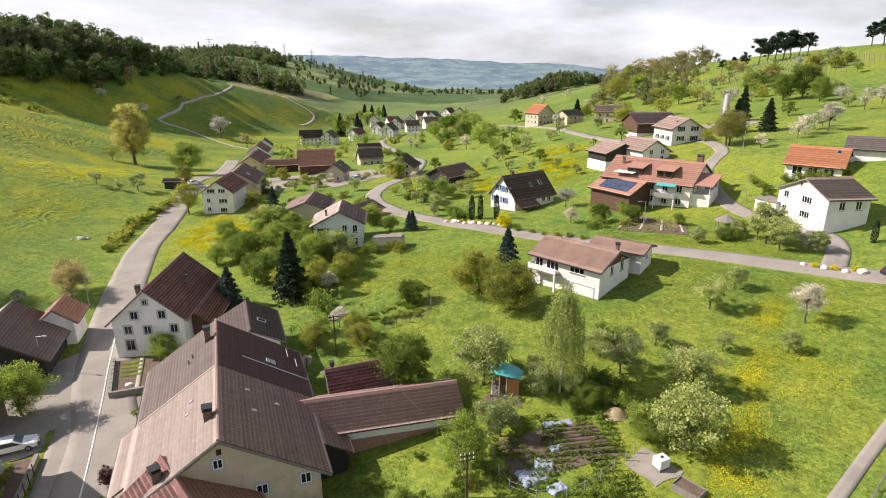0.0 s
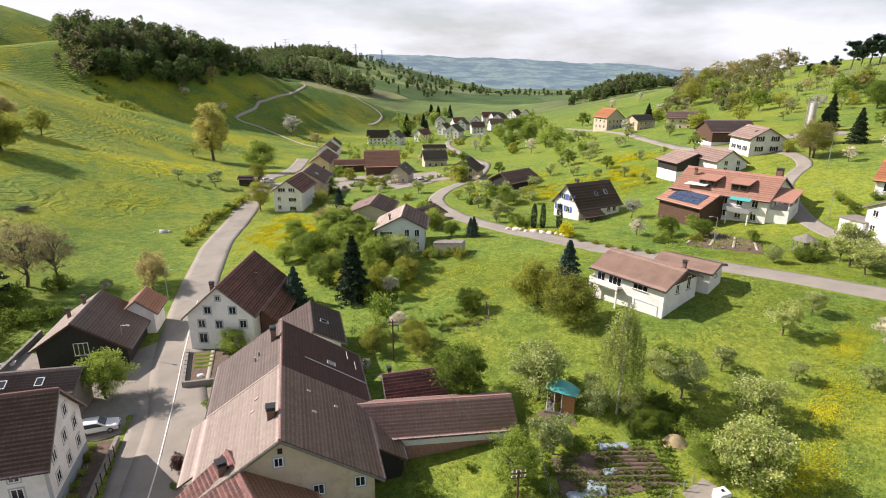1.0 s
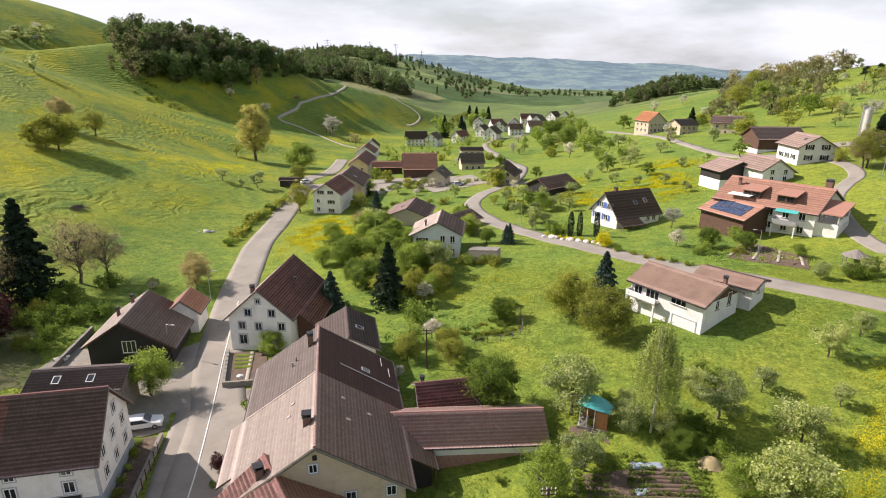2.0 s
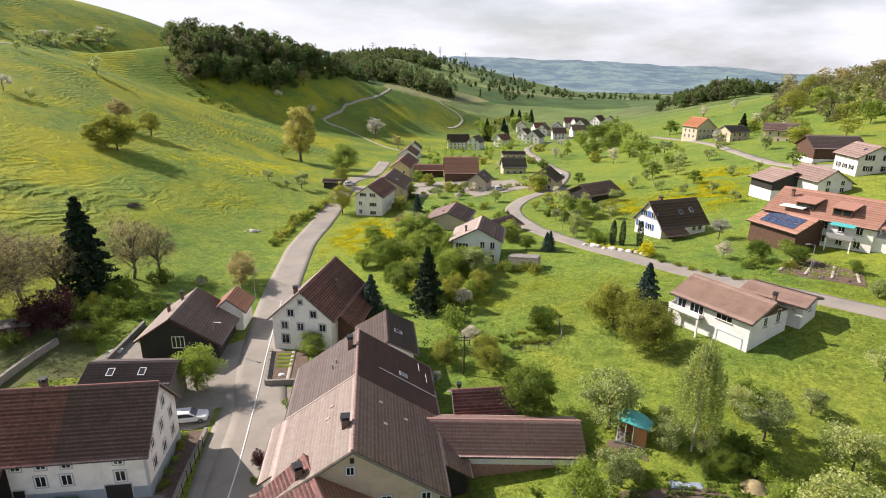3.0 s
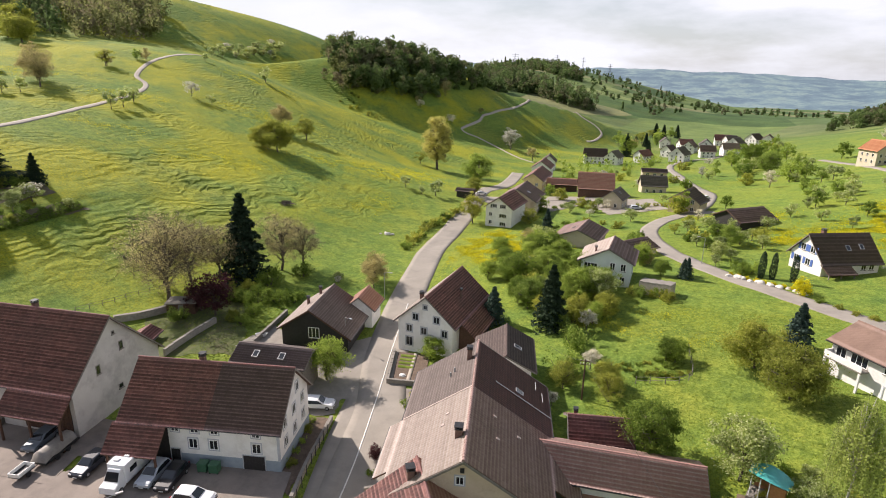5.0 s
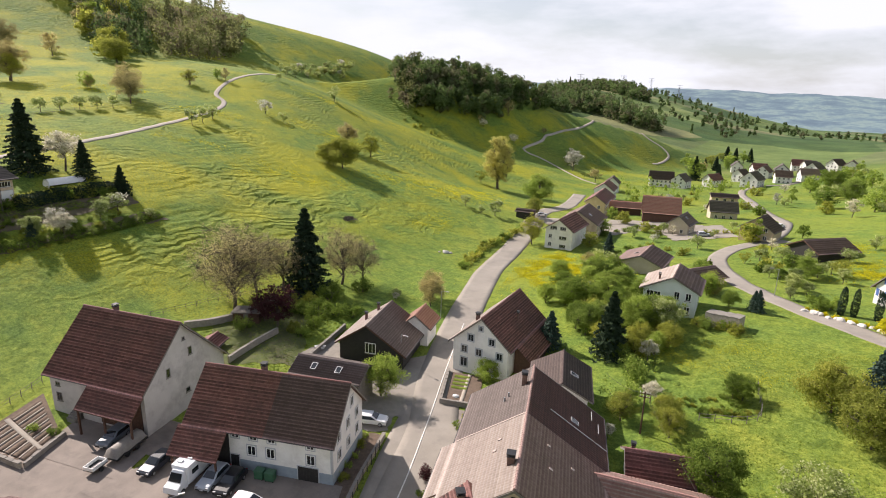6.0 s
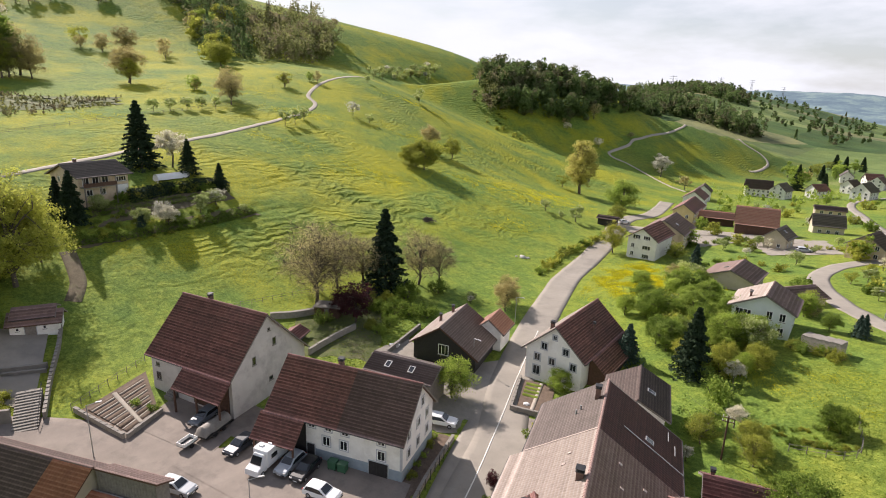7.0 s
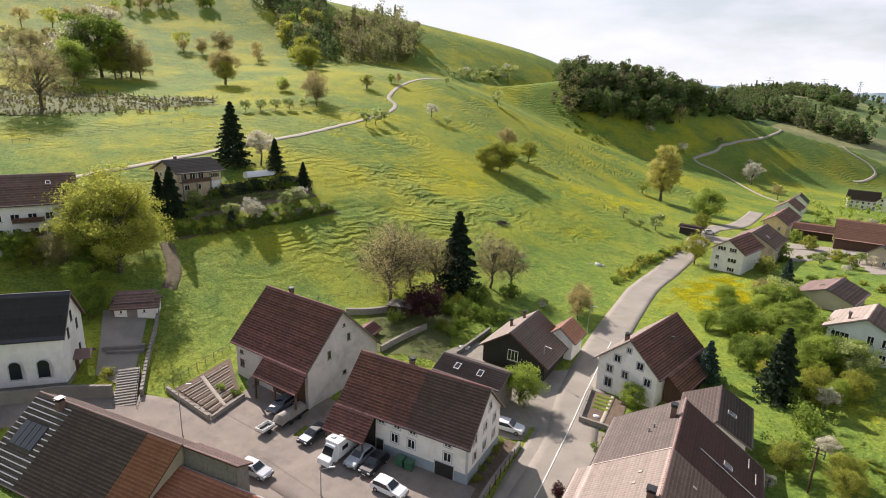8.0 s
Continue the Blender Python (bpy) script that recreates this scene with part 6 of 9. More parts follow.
BROWN_B_PLACES = [(-375.3, 38.5, 12.0), (-286.3, 98.6, 12.4), (-260.8, 117.4, 5.4), (-228.8, 116.9, 12.8), (-258.1, 161.2, 7.0), (-389.4, 109.5, 9.2), (-385.0, 119.3, 10.0), (-384.9, 133.1, 9.5), (-360.2, 145.3, 9.2), (-431.1, 47.2, 13.7), (-444.5, 65.8, 13.1), (-457.4, 84.5, 13.8), (-425.6, 31.4, 11.9), (-261.3, 183.0, 6.2), (-65.6, 92.0, 6.7), (-174.6, 180.3, 11.0), (-155.8, 153.5, 10.2), (-165.2, 185.1, 9.9), (-125.5, 362.5, 10.1), (-193.6, 424.9, 5.5), (-224.0, 377.5, 5.9), (-217.7, 408.5, 13.3), (-220.3, 561.7, 8.2)]
SPRUCE_PLACES = [(-25.2, 86.9, 11.7), (98.1, 188.7, 11.6), (92.0, 162.2, 9.4), (84.9, 166.0, 9.9), (70.1, 301.9, 11.9), (110.7, 314.3, 9.2), (-162.1, 55.9, 18.0), (-154.5, 65.2, 9.9), (-141.0, 33.0, 11.0), (-90.8, 80.0, 18.6), (-145.5, 69.3, 7.1), (-145.2, 31.7, 8.6), (-86.2, 634.7, 14.9), (-79.5, 643.8, 13.8), (-67.5, 657.3, 14.0), (-80.8, 449.8, 18.1)]
POPLAR_PLACES = [(-142.7, 260.0, 29.7)]
THUJA_PLACES = [(6.3, 120.2, 5.4), (8.2, 119.8, 5.4), (11.6, 119.0, 5.4), (68.4, 85.4, 3.7)]
ROUND_BUSH_PLACES = [(3.0, 121.1, 3.4), (-22.4, 150.8, 3.2), (-10.3, 103.1, 2.5), (29.4, 106.0, 2.9), (20.9, 64.5, 2.4), (-22.1, 114.3, 3.1), (36.2, 106.5, 2.3), (-19.5, 64.9, 1.5), (0.4, 57.2, 1.7), (-83.2, 79.5, 4.3), (-84.5, 74.8, 3.4), (-81.8, 87.9, 3.9), (-89.4, 8.6, 2.1), (-92.2, 9.8, 2.3), (-78.1, 24.7, 1.6), (-81.0, 23.1, 1.4), (-85.4, 59.2, 3.2)]
FORSYTHIA_PLACES = [(12.8, 112.5, 3.2)]
PINE_PLACES = [(188.3, 352.9, 16.1), (195.8, 348.8, 17.7), (202.0, 345.3, 16.9), (209.1, 341.0, 13.7), (192.2, 350.8, 14.5), (199.1, 346.9, 16.1), (181.8, 356.3, 9.7), (176.6, 358.9, 8.1), (233.5, 324.8, 13.7), (237.4, 321.9, 15.3), (205.6, 343.1, 13.7), (171.2, 361.5, 8.1)]
LIME_PLACES = [(-130.6, 19.0, 18.4), (-135.6, 14.3, 11.0)]
BARE_PLACES = [(-97.0, 71.4, 13.5), (-87.1, 87.1, 13.5), (-94.3, 76.3, 12.4), (-84.5, 91.5, 11.0), (-99.5, 67.0, 12.0), (-242.4, 19.6, 21.9), (-93.4, 63.3, 18.3)]
PURPLE_PLACES = [(-81.3, 63.9, 8.9), (-85.3, 64.1, 6.3)]

for place in BIRCH_PLACES:
    plant("birch", *place, group="birch trees of the valley")
for place in OLIVE_PLACES:
    plant("olive", *place, group="olive trees of the valley")
for place in DWARF_SPRUCE_PLACES:
    plant("dwarf_spruce", *place, group="dwarf spruce trees of the valley")
for place in APPLE_A_PLACES:
    plant("apple", *place, group="apple trees of the valley")
for place in APPLE_B_PLACES:
    plant("apple", *place, group="apple trees of the valley")
for place in APPLE_C_PLACES:
    plant("apple", *place, group="apple trees of the valley")
for place in APPLE_D_PLACES:
    plant("apple", *place, group="apple trees of the valley")
for place in GREEN_A_PLACES:
    plant("green", *place, group="green trees of the valley")
for place in GREEN_B_PLACES:
    plant("green", *place, group="green trees of the valley")
for place in GREEN_C_PLACES:
    plant("green", *place, group="green trees of the valley")
for place in LIME_BUSH_PLACES:
    plant("lime_bush", *place, group="lime bush trees of the valley")
for place in BLOSSOM_PLACES:
    plant("blossom", *place, group="blossom trees of the valley")
for place in BROWN_A_PLACES:
    plant("brown", *place, group="brown trees of the valley")
for place in BROWN_B_PLACES:
    plant("brown", *place, group="brown trees of the valley")
for place in SPRUCE_PLACES:
    plant("spruce", *place, group="spruce trees of the valley")
for place in POPLAR_PLACES:
    plant("poplar", *place, group="poplar trees of the valley")
for place in THUJA_PLACES:
    plant("thuja", *place, group="thuja trees of the valley")
for place in ROUND_BUSH_PLACES:
    plant("round_bush", *place, group="round bush trees of the valley")
for place in FORSYTHIA_PLACES:
    plant("forsythia", *place, group="forsythia trees of the valley")
for place in PINE_PLACES:
    plant("pine", *place, group="pine trees of the valley")
for place in LIME_PLACES:
    plant("lime", *place, group="lime trees of the valley")
for place in BARE_PLACES:
    plant("bare", *place, group="bare trees of the valley")
for place in PURPLE_PLACES:
    plant("purple", *place, group="purple trees of the valley")
MORE_GREEN_A = [(-22.0, 98.6, 7.4), (-5.7, 81.0, 4.2), (-29.8, 106.7, 4.4), (-50.1, 124.2, 5.5), (-28.8, 107.5, 5.0), (-43.8, 129.0, 5.2), (-31.7, 96.6, 5.5), (-38.6, 124.2, 6.2), (-32.5, 99.3, 3.9), (-35.8, 114.6, 5.9), (-41.6, 113.3, 5.0), (-40.8, 120.1, 5.5), (-43.1, 126.6, 5.4), (-29.1, 100.7, 6.5), (-30.3, 105.4, 5.6), (-35.6, 118.1, 5.2), (-41.1, 106.6, 5.4), (-25.9, 97.9, 4.6), (-23.3, 90.0, 2.6), (-18.6, 89.6, 4.5), (157.8, 281.0, 5.0), (151.6, 284.8, 8.8), (147.8, 283.5, 6.4), (193.7, 306.4, 7.0), (152.6, 268.5, 5.1), (153.5, 293.1, 8.9), (132.5, 405.2, 5.5), (148.3, 272.9, 5.3), (189.5, 269.4, 6.0), (149.2, 279.0, 5.8), (21.0, 433.3, 5.6), (19.3, 506.5, 8.8)]
MORE_GREEN_B = [(0.9, 441.9, 5.3), (-1.8, 470.3, 8.4), (1.7, 346.9, 8.3), (12.3, 472.3, 8.9), (31.1, 299.0, 4.5), (21.6, 251.7, 4.6), (30.3, 219.1, 4.0), (28.1, 219.7, 5.4), (25.4, 310.2, 4.2), (36.6, 265.4, 3.7), (23.0, 237.1, 4.3), (19.9, 214.5, 4.0), (20.3, 237.9, 3.8), (77.9, 319.6, 6.1), (78.5, 246.3, 6.8), (-65.9, 326.3, 3.9), (-79.0, 276.8, 3.9), (-91.3, 274.8, 3.9), (-90.0, 316.5, 4.0), (-79.3, 287.3, 4.5), (-29.5, 379.7, 5.4), (-23.1, 295.3, 3.0), (-19.7, 273.2, 3.1), (-43.4, 400.2, 3.2), (-51.7, 376.5, 5.8), (-12.2, 326.5, 5.6), (-87.5, 481.3, 9.9), (-95.2, 520.4, 12.5), (-72.8, 551.7, 11.2), (-103.3, 531.9, 12.7), (-8.4, 151.7, 3.1), (0.3, 135.6, 2.7)]
MORE_GREEN_C = [(-3.3, 153.7, 2.9), (-4.4, 158.5, 3.1), (1.3, 152.6, 3.6), (-4.7, 141.9, 3.6), (17.3, 52.8, 2.3), (17.3, 55.0, 2.5), (15.5, 54.0, 2.3), (18.1, 53.4, 1.5), (15.7, 52.9, 2.5), (14.0, 51.7, 1.9), (16.6, 55.5, 1.5), (-110.5, 11.2, 6.5), (-130.3, 2.2, 8.0), (-121.9, 11.9, 7.0), (-315.4, 51.1, 30.1), (-291.5, 36.4, 19.5), (-262.2, 117.0, 7.0), (-265.4, 181.1, 5.3), (-407.0, 52.3, 11.2), (-424.6, 55.3, 12.9), (-429.1, 80.6, 9.9), (-426.9, 202.3, 19.7), (-420.4, 204.6, 15.4), (-422.5, 213.8, 12.8), (-503.7, 165.9, 10.0), (-509.9, 136.6, 9.3), (-495.2, 94.8, 8.0), (-497.4, 104.3, 8.9), (-504.4, 159.6, 10.9)]
MORE_APPLE_A = [(-19.2, 97.8, 7.1), (55.2, 87.7, 5.9), (54.6, 90.8, 7.5), (59.2, 84.5, 4.3), (-41.5, 108.6, 4.7), (-37.3, 112.2, 4.1), (-35.6, 113.9, 4.2), (-32.3, 100.2, 4.1), (-29.6, 98.1, 4.7), (194.9, 293.8, 6.5), (176.1, 357.3, 7.1), (177.7, 318.8, 7.7), (198.7, 310.1, 6.0), (161.2, 294.7, 6.1), (118.2, 258.5, 6.5), (198.4, 301.8, 8.7), (163.7, 312.7, 6.5), (127.0, 322.8, 6.8), (169.2, 268.2, 6.8), (131.5, 354.1, 8.8), (22.2, 486.3, 6.0), (7.1, 372.5, 6.6), (0.8, 346.1, 6.1), (15.3, 352.2, 7.4), (1.4, 367.9, 7.0), (14.6, 464.7, 6.2), (5.5, 356.6, 7.4), (4.4, 390.6, 8.6), (11.2, 390.5, 5.3), (18.9, 196.2, 4.0), (20.8, 282.1, 4.6), (20.3, 288.7, 3.8)]
MORE_APPLE_B = [(28.2, 197.2, 5.3), (22.7, 212.7, 5.0), (32.8, 222.1, 5.3), (35.7, 247.4, 3.9), (26.8, 204.7, 3.5), (29.4, 276.7, 4.9), (61.3, 227.0, 5.7), (73.1, 241.8, 7.2), (97.0, 326.0, 5.8), (79.3, 252.0, 7.1), (-73.1, 317.3, 4.4), (-14.3, 310.6, 5.5), (-50.8, 344.4, 3.4), (-357.8, 366.8, 5.4), (-374.8, 393.5, 7.3), (-363.5, 357.9, 6.7), (-355.8, 336.1, 7.8), (51.9, 97.0, 2.1), (49.4, 96.3, 2.0), (50.7, 97.1, 1.4), (-7.1, 145.4, 3.3), (4.8, 51.0, 1.3), (7.2, 50.4, 1.8), (5.1, 52.2, 1.9), (7.0, 50.2, 1.3), (7.0, 51.1, 1.6), (-138.0, 61.9, 4.0)]
MORE_ROUND_BUSH_A = [(-19.0, 81.0, 4.6), (-18.6, 72.6, 4.2), (-21.2, 142.3, 3.6), (49.1, 94.3, 2.5), (50.9, 93.9, 2.8), (4.5, 122.6, 3.1), (-39.2, 108.9, 6.4), (-43.0, 132.5, 3.5), (-41.3, 119.7, 3.5), (-40.9, 130.3, 4.6), (-34.9, 119.6, 6.3), (-32.2, 100.4, 5.6), (-20.6, 83.6, 2.9), (-23.2, 86.9, 3.1), (-20.0, 98.2, 3.6), (-21.5, 89.5, 4.3), (18.2, 436.0, 6.9), (15.4, 474.4, 7.6), (5.0, 368.7, 5.2), (6.9, 414.7, 6.1), (19.0, 456.0, 7.3), (-265.9, 338.0, 2.8), (-245.0, 327.6, 3.0), (-247.5, 324.4, 3.2), (-227.0, 325.7, 2.6), (-249.5, 336.6, 2.7), (-258.4, 327.3, 1.9), (-253.7, 332.3, 2.0), (-234.3, 327.9, 2.6), (-232.7, 324.7, 3.0), (-249.7, 331.5, 1.9), (-253.4, 336.2, 2.0)]
MORE_ROUND_BUSH_B = [(-255.7, 337.0, 1.8), (-246.1, 330.4, 2.5), (-234.3, 327.9, 1.7), (-83.0, 305.7, 3.2), (-31.8, 367.8, 6.0), (-20.6, 274.7, 5.5), (-64.1, 356.4, 3.1), (-56.0, 301.9, 4.8), (-41.8, 275.2, 4.8), (-29.1, 296.9, 4.4), (-77.4, 64.6, 2.8), (-76.3, 67.7, 3.0), (-74.6, 64.1, 2.5), (-3.8, 77.2, 0.7), (-5.7, 76.7, 0.9), (-8.5, 75.4, 1.0), (-4.0, 76.8, 1.0), (-4.2, 76.7, 0.9), (-8.8, 75.5, 0.9), (-11.4, 74.4, 0.9), (-8.0, 75.4, 0.9), (-5.3, 76.9, 1.0), (-4.9, 79.6, 0.7), (-5.4, 79.3, 0.9), (-3.9, 79.5, 0.8), (-4.7, 79.1, 1.0), (-6.6, 78.4, 0.6), (-4.2, 79.8, 0.7), (53.0, 100.7, 1.7), (52.8, 98.1, 2.4), (55.8, 99.6, 2.3), (55.1, 100.6, 1.6)]
MORE_ROUND_BUSH_C = [(-7.8, 153.5, 4.2), (-10.0, 151.8, 2.6), (-1.4, 141.9, 3.8), (7.0, 55.9, 1.4), (4.3, 53.4, 1.9), (5.2, 50.8, 1.3), (15.4, 54.4, 2.4), (15.7, 55.6, 2.6), (18.4, 52.1, 2.4), (-109.6, 9.7, 4.0), (-132.7, 36.4, 2.0), (-132.7, 40.2, 2.0), (-132.8, 45.6, 2.2), (-132.8, 52.7, 2.0), (-132.8, 57.2, 2.2), (-136.2, 44.2, 1.6), (-147.0, 54.2, 3.4), (-147.1, 56.6, 3.4), (-146.7, 58.8, 3.4), (-146.6, 61.1, 3.2)]
MORE_ROUND_BUSH_D = [(-135.2, 36.3, 1.2), (-133.2, 63.6, 0.8), (-135.1, 36.7, 1.3), (-134.1, 64.1, 1.1), (-136.0, 32.0, 1.4), (-135.5, 33.4, 1.4), (-136.1, 63.6, 1.0), (-133.4, 37.3, 1.3), (-135.6, 39.6, 1.3), (-137.1, 32.4, 1.3), (-136.1, 40.8, 1.4), (-133.2, 54.1, 1.3), (-136.0, 47.5, 1.3), (-133.9, 48.4, 1.3), (-136.0, 57.1, 1.0), (-133.6, 59.9, 1.4), (-135.5, 33.3, 0.8), (-137.2, 36.4, 1.0), (-136.9, 39.4, 1.2), (-134.0, 49.6, 1.4), (-136.2, 40.1, 1.0), (-133.8, 57.5, 1.3), (-136.6, 38.7, 1.1), (-135.1, 61.1, 1.3), (-135.0, 53.8, 1.3), (-135.4, 61.8, 1.0), (-141.3, 40.3, 1.0), (-139.3, 43.3, 1.1), (-139.0, 41.5, 0.8), (-140.8, 43.2, 1.3), (-141.1, 38.5, 0.8), (-139.8, 40.7, 0.9)]
MORE_ROUND_BUSH_E = [(-139.5, 45.0, 1.0), (-139.9, 42.2, 0.9), (-139.9, 42.6, 1.5), (-141.4, 39.4, 1.2), (-141.7, 44.9, 1.0), (-138.7, 37.3, 1.4)]
MORE_BLOSSOM_A = [(-18.8, 86.8, 4.3), (94.7, 148.9, 6.4), (102.1, 151.5, 8.6), (80.1, 142.8, 4.1), (124.9, 252.1, 8.0), (138.5, 438.1, 6.0), (151.4, 260.3, 5.8), (186.4, 310.3, 6.3), (151.1, 414.7, 5.9), (165.1, 372.7, 5.9), (81.2, 278.8, 6.8), (80.0, 280.9, 5.9), (51.5, 260.4, 7.5), (-94.4, 279.4, 4.0), (-67.7, 315.9, 4.4), (-39.9, 262.8, 5.4), (-30.2, 305.2, 3.3), (-19.0, 393.4, 5.7), (-364.6, 370.2, 5.5), (-378.5, 386.5, 7.1), (-362.1, 322.6, 7.1), (-349.1, 318.8, 5.1), (-366.0, 350.2, 5.9), (-364.8, 323.7, 6.1), (-131.8, 49.7, 6.0), (-138.2, 64.5, 4.5), (-320.8, 42.9, 25.1), (-437.7, 55.3, 9.2), (-453.1, 72.2, 13.7), (-451.4, 79.0, 13.5), (-445.6, 81.3, 13.0)]
MORE_OLIVE_A = [(-12.2, 71.4, 4.5), (-17.2, 92.5, 5.0), (-21.4, 91.3, 4.7), (-27.1, 90.2, 4.8), (151.8, 398.4, 7.4), (178.1, 286.2, 6.3), (166.8, 297.8, 7.9), (201.9, 295.0, 6.0), (187.8, 300.8, 7.0), (192.6, 289.0, 6.5), (141.5, 258.0, 5.5), (128.2, 325.4, 5.7), (161.0, 293.9, 7.3), (74.5, 237.1, 6.6), (81.6, 260.1, 7.3), (88.6, 291.7, 5.9), (81.5, 324.6, 7.3), (53.8, 266.2, 5.2), (-428.5, 210.5, 13.5), (-328.6, 163.5, 14.2), (-417.3, 192.4, 16.3), (-432.0, 201.7, 18.2), (-437.5, 223.5, 19.6), (-348.1, 167.0, 12.9), (-356.9, 176.9, 18.4)]
MORE_LIME_BUSH_A = [(-16.3, 125.8, 4.4), (74.3, 160.3, 4.0)]
MORE_BROWN_A = [(76.2, 151.0, 9.9), (134.1, 404.7, 5.9), (162.6, 292.2, 7.0), (135.4, 390.0, 7.7), (121.5, 270.6, 6.6), (124.5, 284.6, 8.3), (167.6, 329.9, 8.8), (151.2, 318.9, 6.5), (191.3, 304.9, 6.3), (-88.6, 565.9, 12.9), (-91.0, 628.1, 10.2), (-85.8, 502.0, 10.0), (-355.9, 336.7, 7.6), (-372.3, 360.8, 5.1), (-362.1, 349.3, 5.7), (-362.9, 360.2, 5.7), (-362.2, 350.0, 5.1), (-367.3, 368.3, 6.5), (-128.5, 10.1, 8.0), (-316.5, 63.6, 21.4), (-308.0, 55.2, 17.3), (-288.6, 98.7, 16.9), (-386.0, 132.9, 15.8), (-376.7, 151.0, 11.2), (-390.3, 121.1, 9.9), (-399.9, 112.2, 13.7), (-240.7, 122.5, 13.5), (-258.1, 160.6, 8.4), (-441.7, 59.9, 9.7), (-440.6, 56.9, 12.1), (-465.0, 84.9, 12.8), (-404.2, 200.3, 18.9)]
MORE_BROWN_B = [(-429.0, 195.4, 17.2), (-504.3, 117.2, 8.5), (-511.5, 161.8, 10.2), (-507.3, 127.3, 8.1), (-505.4, 117.4, 8.0), (-505.2, 163.2, 8.2), (-510.7, 131.2, 11.7), (-508.6, 119.7, 9.3), (-502.1, 157.0, 8.0), (-498.7, 112.3, 11.7)]
MORE_SPRUCE_A = [(-84.4, 465.5, 9.8), (-79.9, 534.2, 12.4), (-75.0, 601.4, 9.4), (-69.4, 480.8, 10.1), (-93.5, 564.1, 7.8), (-140.4, 33.2, 12.0)]
MORE_LIME_A = [(-123.2, 18.4, 19.0), (-125.6, 14.0, 16.0)]
MORE_DWARF_SPRUCE_A = [(-133.5, 44.6, 4.5)]

for place in MORE_GREEN_A:
    plant("green", *place, group="green plants of the valley")
for place in MORE_GREEN_B:
    plant("green", *place, group="green plants of the valley")
for place in MORE_GREEN_C:
    plant("green", *place, group="green plants of the valley")
for place in MORE_APPLE_A:
    plant("apple", *place, group="apple plants of the valley")
for place in MORE_APPLE_B:
    plant("apple", *place, group="apple plants of the valley")
for place in MORE_ROUND_BUSH_A:
    plant("round_bush", *place, group="round bush plants of the valley")
for place in MORE_ROUND_BUSH_B:
    plant("round_bush", *place, group="round bush plants of the valley")
for place in MORE_ROUND_BUSH_C:
    plant("round_bush", *place, group="round bush plants of the valley")
for place in MORE_ROUND_BUSH_D:
    plant("round_bush", *place, group="round bush plants of the valley")
for place in MORE_ROUND_BUSH_E:
    plant("round_bush", *place, group="round bush plants of the valley")
for place in MORE_BLOSSOM_A:
    plant("blossom", *place, group="blossom plants of the valley")
for place in MORE_OLIVE_A:
    plant("olive", *place, group="olive plants of the valley")
for place in MORE_LIME_BUSH_A:
    plant("lime_bush", *place, group="lime bush plants of the valley")
for place in MORE_BROWN_A:
    plant("brown", *place, group="brown plants of the valley")
for place in MORE_BROWN_B:
    plant("brown", *place, group="brown plants of the valley")
for place in MORE_SPRUCE_A:
    plant("spruce", *place, group="spruce plants of the valley")
for place in MORE_LIME_A:
    plant("lime", *place, group="lime plants of the valley")
for place in MORE_DWARF_SPRUCE_A:
    plant("dwarf_spruce", *place, group="dwarf spruce plants of the valley")

VILLAGE_GREEN = {
    "green": [(-67.0, 216.5, 5.0), (-67.6, 200.5, 5.0), (-81.9, 299.6, 4.0), (-67.9, 320.4, 4.0), (-56.0, 324.8, 4.0), (-25.7, 107.5, 7.0), (-18.6, 112.0, 6.0), (-91.9, 267.2, 5.0), (-7.9, 413.5, 7.0), (-13.8, 374.3, 5.0), (-59.5, 183.2, 6.0), (-33.6, 120.0, 6.0), (-41.5, 124.9, 7.0), (-32.4, 107.8, 7.0), (-26.3, 99.2, 5.0), (-35.7, 104.7, 6.0)],
    "apple": [(-77.8, 307.9, 4.0), (-62.0, 322.7, 4.0), (-42.9, 197.0, 4.0), (-41.1, 207.5, 4.0), (-49.6, 184.0, 4.0), (-27.9, 174.3, 4.5), (-2.1, 142.5, 4.0), (2.2, 150.5, 4.0), (-0.2, 164.5, 4.0), (4.7, 154.5, 4.0), (8.2, 168.3, 4.0), (-1.9, 125.5, 3.0), (0.7, 132.5, 3.0), (-43.9, 144.0, 4.0), (-48.5, 147.8, 4.0), (-24.0, 216.2, 3.0), (-27.0, 195.7, 3.0)],
    "olive": [(-16.2, 189.8, 6.0), (-42.7, 187.8, 4.0), (-48.7, 195.6, 4.0), (-76.3, 241.8, 4.0), (-11.0, 170.2, 3.5), (-59.5, 207.2, 5.0), (-56.8, 164.0, 5.0), (2.6, 285.5, 6.0)],
    "blossom": [(-18.1, 320.0, 6.5), (-9.4, 179.3, 4.0), (-39.2, 193.6, 4.0), (-41.7, 179.8, 3.0)],
    "brown": [(-6.8, 115.3, 3.0), (6.7, 152.4, 5.0), (-13.7, 159.0, 3.5), (-47.1, 136.7, 5.0), (-15.0, 121.6, 3.0)],
    "lime_bush": [(-16.1, 123.5, 3.6)],
    "dwarf_spruce": [(-48.1, 155.3, 7.0), (-6.4, 113.4, 4.5), (-23.5, 118.3, 2.5)],
}
for kind, places in VILLAGE_GREEN.items():
    for place in places:
        plant(kind, *place, group="garden trees of the village")


